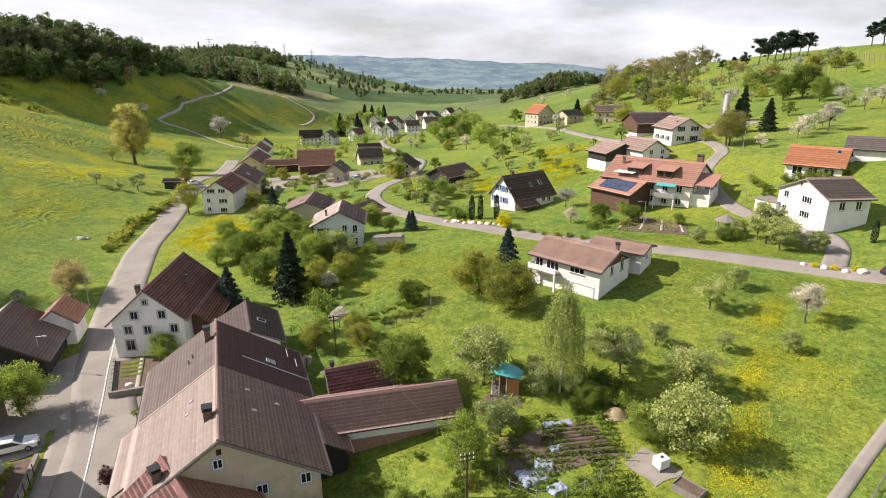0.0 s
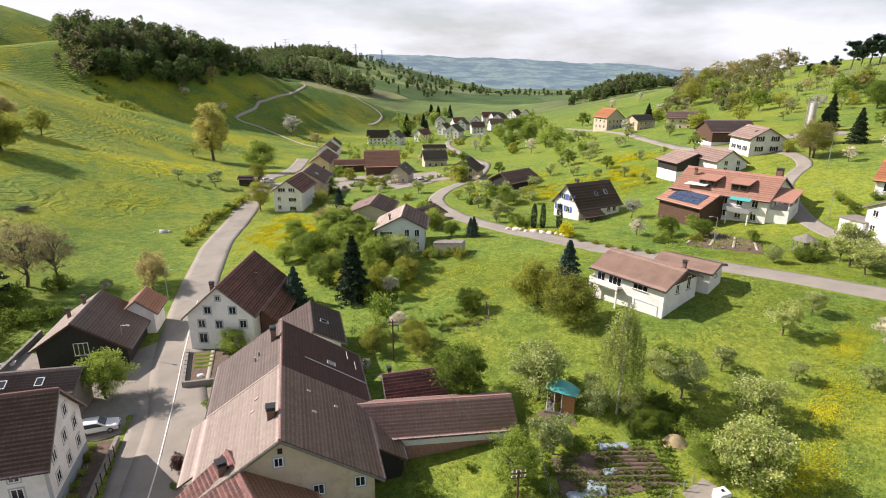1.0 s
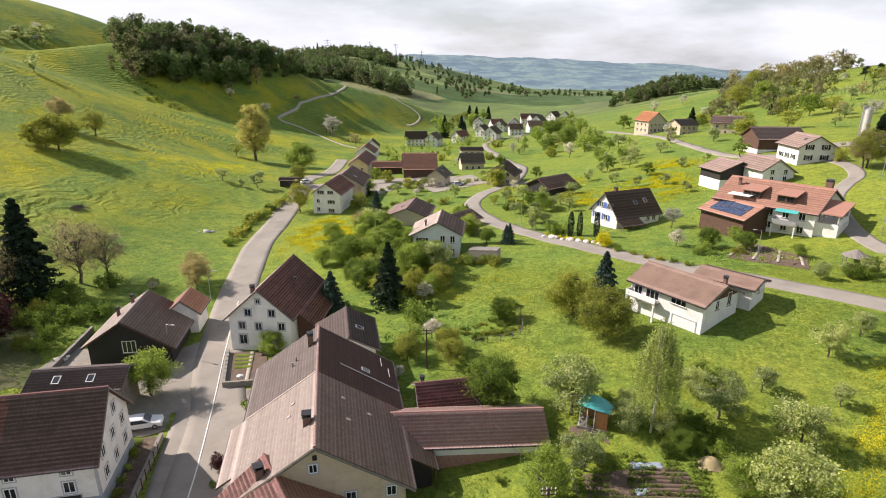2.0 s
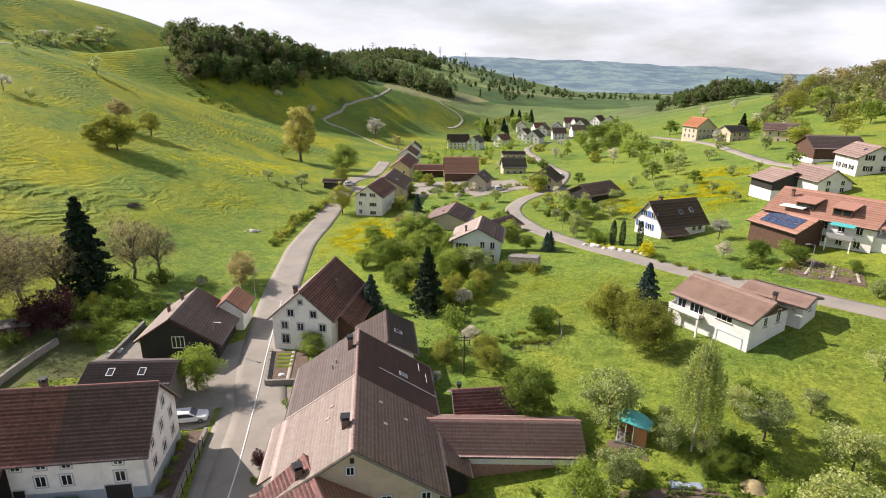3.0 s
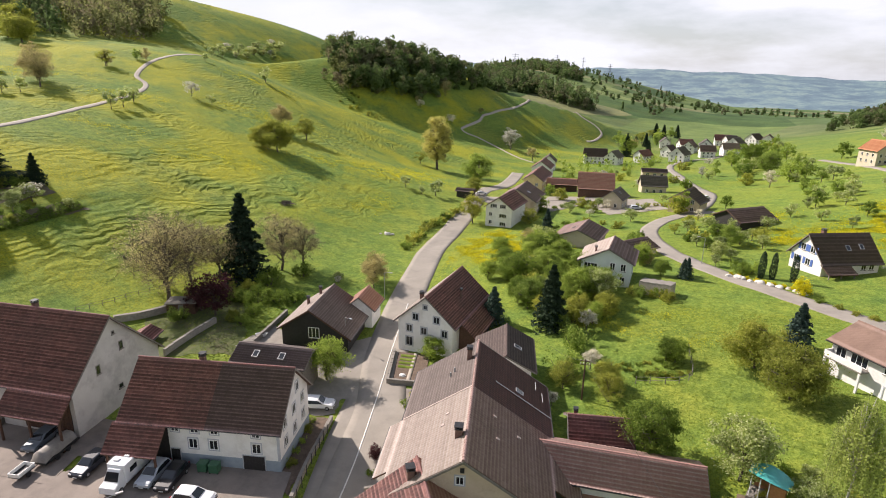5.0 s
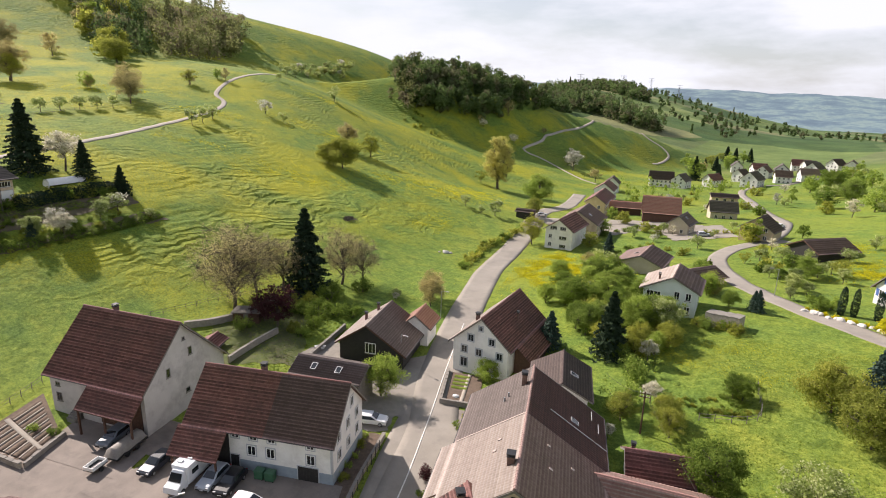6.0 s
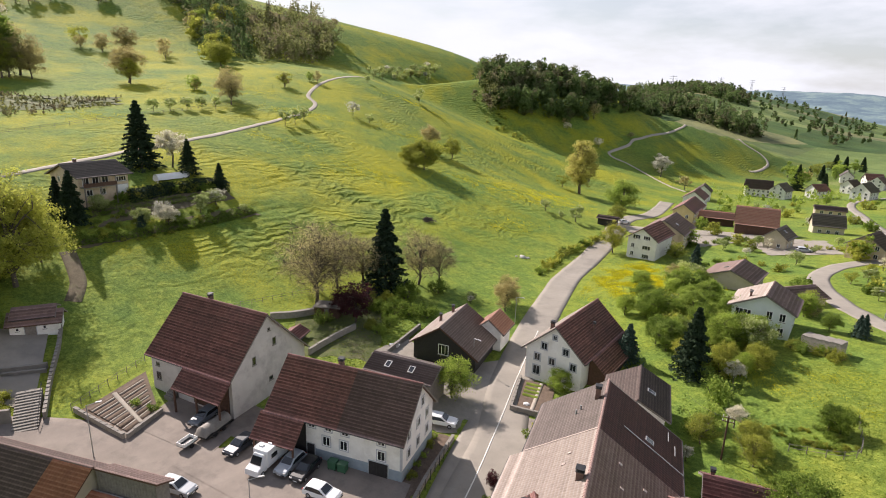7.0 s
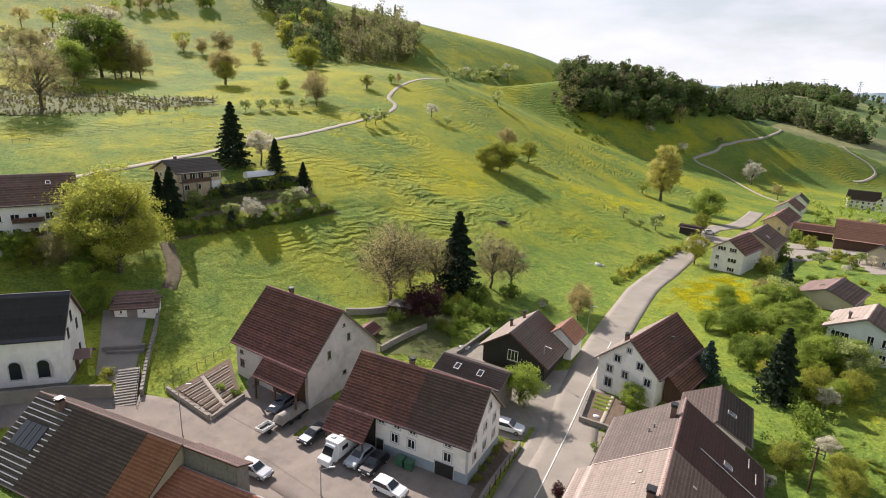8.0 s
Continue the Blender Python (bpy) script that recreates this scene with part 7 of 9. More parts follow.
# ---- far houses ----
FAR_HOUSES = [(-62, 522, 100, 13, 4.8, TILE_GREY), (-42, 421, 75, 13, 6.0, TILE_GREY), (-40, 478, 80, 12, 5.2, TILE_BROWN), (-28, 489, 95, 12, 5.4, TILE_GREY), (-26, 552, 10, 14, 5.6, TILE_RED), (-10, 493, 70, 13, 5.8, TILE_GREY), (2, 531, 60, 12, 5.4, TILE_DARK), (-66, 412, 62, 12, 4.6, TILE_RED), (-100, 396, 18, 16, 6.0, TILE_DARK), (-80, 391, 82, 13, 5.2, TILE_GREY), (-53, 452, 70, 11, 4.8, TILE_DARK), (-17, 538, 37, 11, 4.8, TILE_GREY), (-16, 462, 22, 12, 5.0, TILE_FAWN), (-104, 330, 105, 12, 4.6, TILE_DARK), (-50, 505, 30, 12, 5.0, TILE_RED), (-30, 452, 15, 11, 4.8, TILE_BROWN), (14, 512, 85, 11, 4.8, TILE_BROWN)]
for fx, fy, ft, fl, fw, fm in FAR_HOUSES:
    fb = ground_at(fx, fy)
    house("village_house", "white house of the far village with tiled roof", fx, fy, ft, fl, fw, fw, fb + 4.2 + fw, 0.85, fb, PLASTER_WHITE, fm, group="far village houses", auto=("ARLB", (0.9, 3.2, 5.6), 1.2, 1.3), gutters=False)
house("flat_roofed_house", "pale house with low dark roof and deep eaves", -47, 309, 15, 13, 4.6, 4.6, ground_at(-47, 309) + 6.2, 0.3, ground_at(-47, 309), PLASTER_CREAM, TILE_DARK, auto=("AR", (0.9, 3.0), 1.4, 1.3), gutters=False)
for fx, fy, ft, fl, fm in [(57, 279, 30, 11, TILE_GREY), (67, 255, -20, 12, TILE_BROWN)]:
    fb = ground_at(fx, fy)
    house("hillside_house", "pale hillside house half hidden by trees", fx, fy, ft, fl, 5.0, 5.0, fb + 7.6, 0.5, fb, PLASTER_CREAM, fm, auto=("AR", (0.9, 3.3), 1.1, 1.3), gutters=False)


# ---- woods, hedges, distance ----
def inside(x, y, poly):
    r = np.zeros(len(x), bool)
    for i in range(len(poly)):
        (x0, y0), (x1, y1) = poly[i], poly[i - 1]
        c = ((y0 > y) != (y1 > y)) & (x < (x1 - x0) * (y - y0) / (y1 - y0 + 1e-9) + x0)
        r ^= c
    return r


def wood(name, poly, gap, tall, mat_, label, each=150, leaf=1.3, fir=0.2, seed=1, lobes=12):
    """Many crowns at once, each a heap of leafy lobes down to its skirt; some of them pointed."""
    g = np.random.default_rng(seed)
    p = np.array(poly, float)
    n = int(np.ptp(p[:, 0]) * np.ptp(p[:, 1]) / gap ** 2)
    x, y = g.uniform(p[:, 0].min(), p[:, 0].max(), n), g.uniform(p[:, 1].min(), p[:, 1].max(), n)
    k = inside(x, y, poly)
    x, y = x[k], y[k]
    h = tall * g.uniform(0.55, 1.25, len(x))
    z = height(x, y)
    pos, out = [], []
    for i in range(len(x)):
        if g.random() < fir:
            u = g.random(each) ** 0.75
            r = h[i] * 0.21 * (1 - u) ** 0.9 * g.uniform(0.6, 1, each)
            a = g.uniform(0, 6.283, each)
            q = np.stack([np.cos(a) * r, np.sin(a) * r, h[i] * (0.06 + 1.0 * u)], -1)
            d = np.stack([np.cos(a), np.sin(a), 0.5 + 0 * a], -1)
        else:
            up = g.uniform(-1, 1, lobes)
            side = np.where(up > 0, np.sqrt(np.clip(1 - up ** 2, 0, 1)), 0.9) * g.uniform(0.4, 0.85, lobes) * 0.30
            tn = g.uniform(0, 6.283, lobes)
            c = np.stack([np.cos(tn) * side, np.sin(tn) * side, 0.5 + 0.38 * up], -1)
            d = g.normal(size=(each, 3))
            d /= np.linalg.norm(d, axis=1, keepdims=True)
            q = (c[g.integers(0, lobes, each)] + d * g.uniform(0.09, 0.155, (each, 1))) * h[i]
            q[:, 2] = np.maximum(q[:, 2], 0.3)
        pos.append(q + [x[i], y[i], z[i]])
        out.append(d)
    pos, out = np.concatenate(pos), np.concatenate(out)
    v, f = leaf_quads(pos, np.full(len(pos), leaf), out=out * 6.0, long=1.2)
    return tagged(new(name, mesh_of(name, v, f, mat_)), label, "wood", kind="stuff")


wood("wood_of_the_hill", [(-272, 338), (-246, 338), (-230, 356), (-219, 388), (-220, 412), (-210, 462), (-214, 486), (-262, 530), (-330, 520), (-378, 492), (-370, 455), (-318, 385)], 7.4, 17, LEAF_WOOD, "dark mixed wood covering the steep hill flank", 480, 1.35, 0.02, 11, 16)
wood("wood_of_the_ridge", [(-420, 890), (-353, 815), (-300, 800), (-200, 755), (-186, 785), (-250, 850), (-330, 930), (-440, 990)], 9.0, 24, LEAF_WOOD, "dark wood in the hollow below the far ridge", 170, 2.2, 0.05, 12)
wood("wood_of_the_saddle", [(-413, 883), (-353, 809), (-301, 757), (-340, 700), (-450, 800)], 9.0, 22, LEAF_WOOD, "dark wood behind the pasture spur", 150, 2.2, 0.05, 24)
wood("wood_of_the_far_ridge", [(-500, 1290), (-400, 1170), (-320, 1070), (-285, 1085), (-370, 1240), (-470, 1350)], 10.0, 20, LEAF_WOOD, "dark wood along the far ridge", 130, 2.6, 0.05, 25)
wood("budding_wood_edge", [(-300, 362), (-284, 336), (-258, 333), (-252, 344), (-280, 368)], 6.5, 16, LEAF_BUDDING, "pale budding trees at the wood's edge", 230, 0.95, 0.0, 21)
wood("wood_of_the_pasture", [(-352, 208), (-346, 228), (-383, 290), (-434, 325), (-465, 315), (-445, 252), (-409, 225)], 7.5, 20, LEAF_BUDDING, "budding mixed wood above the pasture", 190, 1.2, 0.12, 13)
wood("wood_of_the_top", [(-520, 205), (-443, 200), (-352, 172), (-338, 190), (-443, 240), (-520, 280)], 8.0, 19, LEAF_WOOD, "green wood on the upper slope", 170, 1.3, 0.15, 14)
wood("wood_of_the_knoll", [(66, 655), (100, 630), (150, 640), (200, 700), (170, 770), (95, 740)], 7.0, 13, LEAF_WOOD, "dark wooded knoll beyond the village", 150, 1.6, 0.05, 15)
wood("hillside_thicket", [(84, 335), (104, 300), (140, 330), (190, 400), (205, 455), (150, 480), (110, 420)], 9.0, 11, LEAF_BUDDING, "thicket of budding trees on the hillside", 160, 0.9, 0.03, 16)
wood("upper_thicket", [(-283, 5), (-290, 30), (-268, 50), (-258, 60), (-250, 82), (-234, 74), (-226, 47), (-230, 20), (-236, 0)], 2.0, 1.3, LEAF_BUDDING, "brown bramble scrub on the upper bank", 44, 0.30, 0.0, 17)
patch("scrub_bank", [(-284, 2), (-234, 0), (-236, 76), (-252, 80)], ROUGH_GARDEN, "brown earth of the bramble bank", "bank", 0.15, 3.0, ragged=1.6)
wood("upper_tree_row", [(-345, 0), (-322, 6), (-312, 30), (-306, 64), (-318, 74), (-345, 40)], 8.0, 13, LEAF_BUDDING, "row of budding trees above the bank", 230, 0.6, 0.0, 27)
wood("village_hedges", [(-112, 330), (-96, 318), (-60, 345), (-30, 405), (-48, 425), (-86, 400), (-118, 380)], 11.0, 6, LEAF_GREEN, "garden trees and hedges between far houses", 110, 0.6, 0.1, 18)
wood("far_hedgerows", [(-420, 900), (-120, 800), (20, 1000), (120, 1000), (140, 1500), (-100, 1700), (-480, 1600)], 44.0, 12, LEAF_WOOD, "scattered hedgerow trees on the far slopes", 80, 2.4, 0.05, 19)
wood("far_crest_wood", [(-520, 1200), (-380, 1250), (-380, 1420), (-560, 1500)], 15.0, 17, LEAF_WOOD, "wood on the far crest", 80, 3.0, 0.2, 20)


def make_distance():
    m, n, l, b = bsdf("far_hills_painted_haze", 1.0)
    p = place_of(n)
    # distance haze is painted on: bluish base tones plus a faint blue glow
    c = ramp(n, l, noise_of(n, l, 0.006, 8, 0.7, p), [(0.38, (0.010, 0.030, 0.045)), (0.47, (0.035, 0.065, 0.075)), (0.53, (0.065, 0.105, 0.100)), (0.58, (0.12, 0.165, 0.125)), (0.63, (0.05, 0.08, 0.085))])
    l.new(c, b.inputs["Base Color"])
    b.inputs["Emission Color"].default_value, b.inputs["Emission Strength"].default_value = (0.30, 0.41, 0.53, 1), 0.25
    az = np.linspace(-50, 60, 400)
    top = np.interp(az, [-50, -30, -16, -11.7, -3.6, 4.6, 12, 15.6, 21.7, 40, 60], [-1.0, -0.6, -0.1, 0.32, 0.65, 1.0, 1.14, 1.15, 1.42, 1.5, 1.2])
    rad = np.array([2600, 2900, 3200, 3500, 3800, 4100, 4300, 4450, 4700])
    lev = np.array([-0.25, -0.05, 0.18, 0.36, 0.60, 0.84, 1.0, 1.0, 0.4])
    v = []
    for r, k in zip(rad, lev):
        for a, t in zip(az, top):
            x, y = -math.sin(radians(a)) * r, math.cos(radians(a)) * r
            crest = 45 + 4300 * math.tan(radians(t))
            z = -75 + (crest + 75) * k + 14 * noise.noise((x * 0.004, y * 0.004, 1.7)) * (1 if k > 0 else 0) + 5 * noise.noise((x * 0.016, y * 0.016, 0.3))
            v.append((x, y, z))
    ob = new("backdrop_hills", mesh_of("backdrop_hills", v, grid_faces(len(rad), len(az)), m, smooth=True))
    tagged(ob, "far hills with painted blue haze across the wide valley", "hills", kind="structure")


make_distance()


def pylon(x, y, h):
    t = thing("power_pylon", pose(x, y, ground_at(x, y) - 1, 0, 0, 20), "grey lattice power pylon on the skyline", "pylon", "power pylons")
    bm = bmesh.new()
    for sx in (-1, 1):
        for sy in (-1, 1):
            add_rod(bm, (sx * 2.6, sy * 2.6, 0), (sx * 0.5, sy * 0.5, h), 0.22, 4)
    for i in range(9):
        a, b = i / 9, (i + 1) / 9
        ra, rb = 2.6 - 2.1 * a, 2.6 - 2.1 * b
        for s in (-1, 1):
            add_rod(bm, (-ra, s * ra, h * a), (rb, s * rb, h * b), 0.12, 3)
            add_rod(bm, (s * ra, -ra, h * a), (s * rb, rb, h * b), 0.12, 3)
    part("mast", bm, DARK_METAL, t)
    for k in (0.72, 0.84, 0.96):
        part("cross_arm", rod((-6, 0, h * k), (6, 0, h * k), 0.18, 4), DARK_METAL, t)


for px, py in ((-395, 1010), (-395, 1260), (-400, 1500), (-345, 1560)):
    pylon(px, py, 34)


# ---- more of the near buildings ----
def by_name(n):
    return bpy.data.objects[n]


def barn_canopy():
    t = by_name("stone_barn")
    rh, sl = 13.1, 0.967
    roof_slope("canopy_roof", -1, t, TILE_RED, 9.4, 10.0, sl, rh, x0=8.3, start=7.65)
    z = rh - sl * 9.7
    for x in (8.6, 13.0, 17.4):
        part("post", boxed(x - 0.11, x + 0.11, -9.8, -9.58, -1.0, z), BROWN_WOOD, t)
    part("beam", boxed(8.4, 17.6, -9.82, -9.56, z - 0.25, z), BROWN_WOOD, t)
    part("barn_door", boxed(9.2, 16.4, -7.04, -6.97, 0, 4.4), BLACK_WOOD, t, "dark boarded barn door")
    for i in range(18):
        part("door_board", boxed(9.25 + i * 0.4, 9.6 + i * 0.4, -7.075, -7.04, 0.1, 4.3), BROWN_WOOD, t)
    for i in range(4):
        part("stair_step", boxed(4.2, 5.8, -7.3 - 0.3 * i, -6.95, -1.0, 0.85 - 0.2 * i), CONCRETE, t)


barn_canopy()


def farmhouse_apron():
    """The lowered end of the white farmhouse's roof, over its cart shed."""
    t = by_name("white_farmhouse")
    rh, sl = 11.04, 0.98
    roof_slope("apron_roof", -1, t, TILE_RED, 6.6, 8.2, sl, rh, x0=-0.4, start=5.6)
    z = rh - sl * 8.0
    for x in (0.1, 5.9):
        part("post", boxed(x - 0.1, x + 0.1, -8.0, -7.8, -1.0, z), BROWN_WOOD, t)
    part("shed_wall", boxed(0.1, 5.9, -5.05, -4.95, -1, 5.2), BLACK_WOOD, t)
    part("corner_post", boxed(19.1, 19.36, -5.0, -4.74, 1.55, 5.4), GREY_TRIM, t)


farmhouse_apron()
house("rear_shed", "low shed with dark brown tile roof", -62.0, 52.2, 18.0, 11.6, 3.2, 3.4, 6.3, 0.45, 0.8, GREY_WOOD, TILE_SMOKE, "shed", fine=True, lights=((-1, 3.5, 1.6), (-1, 7.5, 1.6)))
house("hen_house", "small red-roofed garden shed", -84.2, 53.2, -62.0, 5.6, 2.0, 2.0, 3.6, 0.5, 1.4, GREY_WOOD, TILE_RED, "shed", fine=True)
house("field_shed", "dark wooden field shed", -93.6, 186.0, 8.0, 7.5, 2.0, 2.2, 5.2, 0.4, 1.8, BLACK_WOOD, TILE_DARK, "shed")


def flat_hut(x, y, turn, w, d, h, wall, top, name, label):
    t = thing(name, pose(x, y, ground_at(x, y) - 0.1, 0, 0, turn), label, "shed")
    part("wall", boxed(-w / 2, w / 2, -d / 2, d / 2, -0.6, h), wall, t)
    part("roof", boxed(-w / 2 - 0.3, w / 2 + 0.3, -d / 2 - 0.3, d / 2 + 0.3, h, h + 0.16, 0.03), top, t)
    part("door", boxed(-0.45, 0.45, -d / 2 - 0.05, -d / 2, 0, min(2.0, h - 0.2)), GREY_WOOD, t)
    return t


flat_hut(-88.0, 62.5, 35, 5.0, 3.2, 2.2, BROWN_WOOD, GREY_WOOD, "tin_hut", "wooden hut with flat weathered roof")
flat_hut(63.0, 105.0, 20, 3.6, 4.6, 2.4, PLASTER_WHITE, CONCRETE, "garage", "small white garage with flat roof")


def villa_parts():
    t = by_name("villa")
    part("balcony_slab", boxed(0.6, 5.6, -5.6, -4.2, 2.3, 2.5), CONCRETE, t)
    part("balcony_rail", boxed(0.6, 5.6, -5.62, -5.5, 2.5, 3.3), PLASTER_WHITE, t)
    part("balcony_rail", boxed(0.6, 0.72, -5.5, -4.2, 2.5, 3.3), PLASTER_WHITE, t)
    for x in (0.75, 5.4):
        part("balcony_post", boxed(x - 0.12, x + 0.12, -5.6, -5.36, -1.5, 2.3), PLASTER_WHITE, t)
    bm = bmesh.new()
    for x0, x1, z0, z1 in ((7.6, 11.4, 1.55, 1.68), (7.6, 11.4, -0.35, -0.22), (7.6, 7.72, -0.22, 1.55), (11.28, 11.4, -0.22, 1.55)):
        block(bm, x0, x1, -4.31, -4.2, z0, z1)
    part("door_frame", bm, GREY_TRIM, t)
    chimney(t, 11.9, 0.5, 5.6, 7.2, 0.42)


villa_parts()


def red_farm_parts():
    t = by_name("red_farmhouse")
    rh, sl = 9.0, 0.42
    for x in (7.0, 13.5):
        d = part("dormer", prism([(-7.0, rh - sl * 3.2 - 2.0), (-7.0, rh - sl * 3.2), (-3.2, rh - sl * 3.2 + 0.1)], x - 1.6, x + 1.6), BROWN_WOOD, t)
        part("dormer_roof", prism([(-7.5, rh - sl * 3.2 + 0.02), (-2.6, rh - sl * 2.6 + 0.25), (-2.6, rh - sl * 2.6 + 0.42), (-7.5, rh - sl * 3.2 + 0.18)], x - 2.0, x + 2.0), TILE_TERRA, d)
        for k in (-0.8, 0.8):
            part("dormer_window", boxed(x + k - 0.6, x + k + 0.6, -7.04, -6.98, rh - sl * 3.2 - 1.15, rh - sl * 3.2 - 0.25), GLASS, d)
    part("terrace_roof", boxed(3.0, 7.4, -8.8, -6.0, 6.6, 6.75), WHITE_PAINT, t)
    part("balcony_slab", boxed(12.6, 17.0, -10.4, -8.25, 2.45, 2.65), CONCRETE, t)
    part("balcony_rail", boxed(12.6, 17.0, -10.44, -10.34, 2.65, 3.55), LIGHT_METAL, t)
    part("balcony_rail", boxed(12.6, 12.7, -10.34, -8.3, 2.65, 3.55), LIGHT_METAL, t)
    for x in (12.8, 16.8):
        part("balcony_post", boxed(x - 0.09, x + 0.09, -10.4, -10.22, -2.5, 2.45), WHITE_PAINT, t)
    part("awning", prism([(-10.2, 5.0), (-8.28, 5.45), (-8.28, 5.52), (-10.2, 5.07)], 12.8, 16.8), TEAL, t, "faded green awning")
    part("side_wing", boxed(17.0, 23.2, -7.5, -0.5, -1.5, 3.6), PLASTER_WHITE, t)
    part("side_roof", prism([(-7.9, 5.4), (-0.2, 6.8), (-0.2, 7.0), (-7.9, 5.6)], 18.4, 23.6), TILE_TERRA, t)
    for k in range(3):
        part("wing_post", boxed(22.9, 23.1, -7.4 + k * 3.3, -7.2 + k * 3.3, 3.6, 5.6), WHITE_PAINT, t)
    part("wing_rail", boxed(22.95, 23.1, -7.4, -0.6, 3.6, 4.5), WHITE_PAINT, t)
    s = by_name("solar_barn")
    a = math.atan(0.45)
    for i in range(5):
        for j in range(2):
            m = Matrix.Translation((3.0 + i * 1.55, -1.6 - j * 1.75, 6.0 - 0.45 * (1.6 + j * 1.75))) @ Matrix.Rotation(a, 4, "X")
            p = part("solar_panel", boxed(-0.75, 0.75, -0.9, 0.9, 0.12, 0.17), DARK_METAL, s, m=m)
            part("cell_sheet", boxed(-0.72, 0.72, -0.87, 0.87, 0.17, 0.176), SOLAR, p)


red_farm_parts()


def blue_shutters():
    t = by_name("gable_house")
    for u, z in ((2.6, 0.9), (-0.6, 0.9), (1.2, 3.6), (-1.4, 3.6)):
        for k in (-1, 1):
            part("shutter", boxed(-0.33, 0.33, -0.09, -0.04, 0, 1.4, 0.01), BLUE_PAINT, t, "blue shutter", m=pose(0.5, u + k * 1.02, z, 0, 0, -90))
    roof_slope("porch_roof", -1, t, TILE_BROWN, 6.2, 7.0, 0.5, 4.4, x0=0.0, start=4.4)
    for x in (0.4, 3.0, 5.8):
        part("porch_post", boxed(x - 0.08, x + 0.08, -6.7, -6.54, -1, 1.2), GREY_WOOD, t)


blue_shutters()


def slope_house_parts():
    t = by_name("slope_villa")
    part("balcony_slab", boxed(1.0, 8.6, -7.4, -5.6, 2.2, 2.4), CONCRETE, t)
    part("balcony_rail", boxed(1.0, 8.6, -7.42, -7.32, 2.4, 3.3), BROWN_WOOD, t)
    for x in (1.2, 4.8, 8.4):
        part("balcony_post", boxed(x - 0.1, x + 0.1, -7.3, -7.1, -2.5, 4.6), GREY_WOOD, t)
    a = by_name("apartment_house")
    for x in (7.0, 16.0):
        for z in (0.8, 3.6):
            part("balcony_slab", boxed(x - 2.6, x + 2.6, -9.2, -7.7, z + 2.0, z + 2.18), CONCRETE, a)
            part("balcony_rail", boxed(x - 2.6, x + 2.6, -9.22, -9.1, z + 2.18, z + 3.1), BROWN_WOOD, a)


slope_house_parts()


def church_parts():
    t = by_name("church")
    x1 = 22.5
    for u, z in ((2.2, 6.6), (-1.8, 6.6), (2.2, 2.4), (0.2, 8.6)):
        w = part("gable_window", boxed(-0.4, 0.4, -0.03, 0.03, 0, 1.7, 0.0), GLASS, t, m=pose(x1, u, z, 0, 0, 90))
        part("surround", boxed(-0.52, 0.52, -0.05, 0.02, -0.14, 0.0), GREY_TRIM, w)
    part("porch_roof", prism([(-1.6, 3.0), (0, 4.0), (1.6, 3.0), (1.6, 2.85), (0, 3.85), (-1.6, 2.85)], x1, x1 + 2.4), TILE_BROWN, t)
    part("church_door", boxed(-0.8, 0.8, -0.05, 0.03, 0, 2.6), BROWN_WOOD, t, m=pose(x1, 0, 0, 0, 0, 90))
    part("downpipe", rod((14.0, -5.2, -0.5), (14.0, -5.2, 5.6), 0.07, 6), DARK_METAL, t)


church_parts()


# ---- walls, steps, fences ----
def low_wall(name, pts, h, thick, material, label, category="wall", down=1.0):
    """A wall along plan points, following the ground; coping stones on top."""
    t = thing(name, Matrix.Identity(4), label, category)
    line = smooth_line(pts, 1.0) if len(pts) > 2 else np.array([np.array(pts[0]) + (np.array(pts[1]) - np.array(pts[0])) * k for k in np.linspace(0, 1, max(2, int(math.dist(pts[0], pts[1]))))])
    bm, cap = bmesh.new(), bmesh.new()
    for a, b in zip(line[:-1], line[1:]):
        za, zb = ground_at(*a[:2]), ground_at(*b[:2])
        d = math.atan2(b[1] - a[1], b[0] - a[0])
        ln = math.hypot(b[0] - a[0], b[1] - a[1])
        m = pose(a[0], a[1], min(za, zb), 0, 0, math.degrees(d))
        j = rng.uniform(-0.02, 0.02)
        block(bm, -0.02, ln + 0.02, -thick / 2, thick / 2, -down, h + j, m)
        block(cap, 0.0, ln - 0.02, -thick / 2 - 0.04, thick / 2 + 0.04, h + j, h + j + 0.09, m)
    part("wall_body", bm, material, t)
    part("coping", cap, CONCRETE, t)
    return t


low_wall("garden_wall", [(-76.2, 49.6), (-78.2, 57.0), (-79.0, 62.0)], 1.1, 0.4, STONE, "pale garden wall with broken coping")
low_wall("dry_stone_wall", [(-93.5, 52.5), (-90.6, 58.5), (-90.2, 66.0), (-91.0, 72.0)], 1.2, 0.7, STONE, "dark dry stone wall along the meadow edge")
low_wall("yard_wall", [(-66.4, 56.5), (-68.6, 64.0), (-71.0, 71.5)], 0.9, 0.35, CONCRETE, "concrete wall round black barn's yard")
low_wall("street_wall", [(-37.8, 36.5), (-40.3, 42.0), (-42.6, 48.0), (-43.6, 50.6)], 0.7, 0.35, STONE, "stone retaining wall beside the street")
low_wall("church_wall", [(-95.0, -14.0), (-91.4, -3.3), (-89.2, 4.4), (-86.6, 9.6)], 2.0, 0.4, CONCRETE, "concrete retaining wall below the church")
low_wall("terrace_wall", [(-85.0, 13.0), (-94.0, 16.0), (-103.0, 19.5), (-112.0, 22.5)], 1.1, 0.4, CONCRETE, "concrete wall beside church terrace")
low_wall("planter", [(-31.6, 41.4), (-30.3, 43.4), (-33.0, 47.6), (-34.3, 46.6)], 0.7, 0.25, CONCRETE, "concrete planter along the farmhouse")
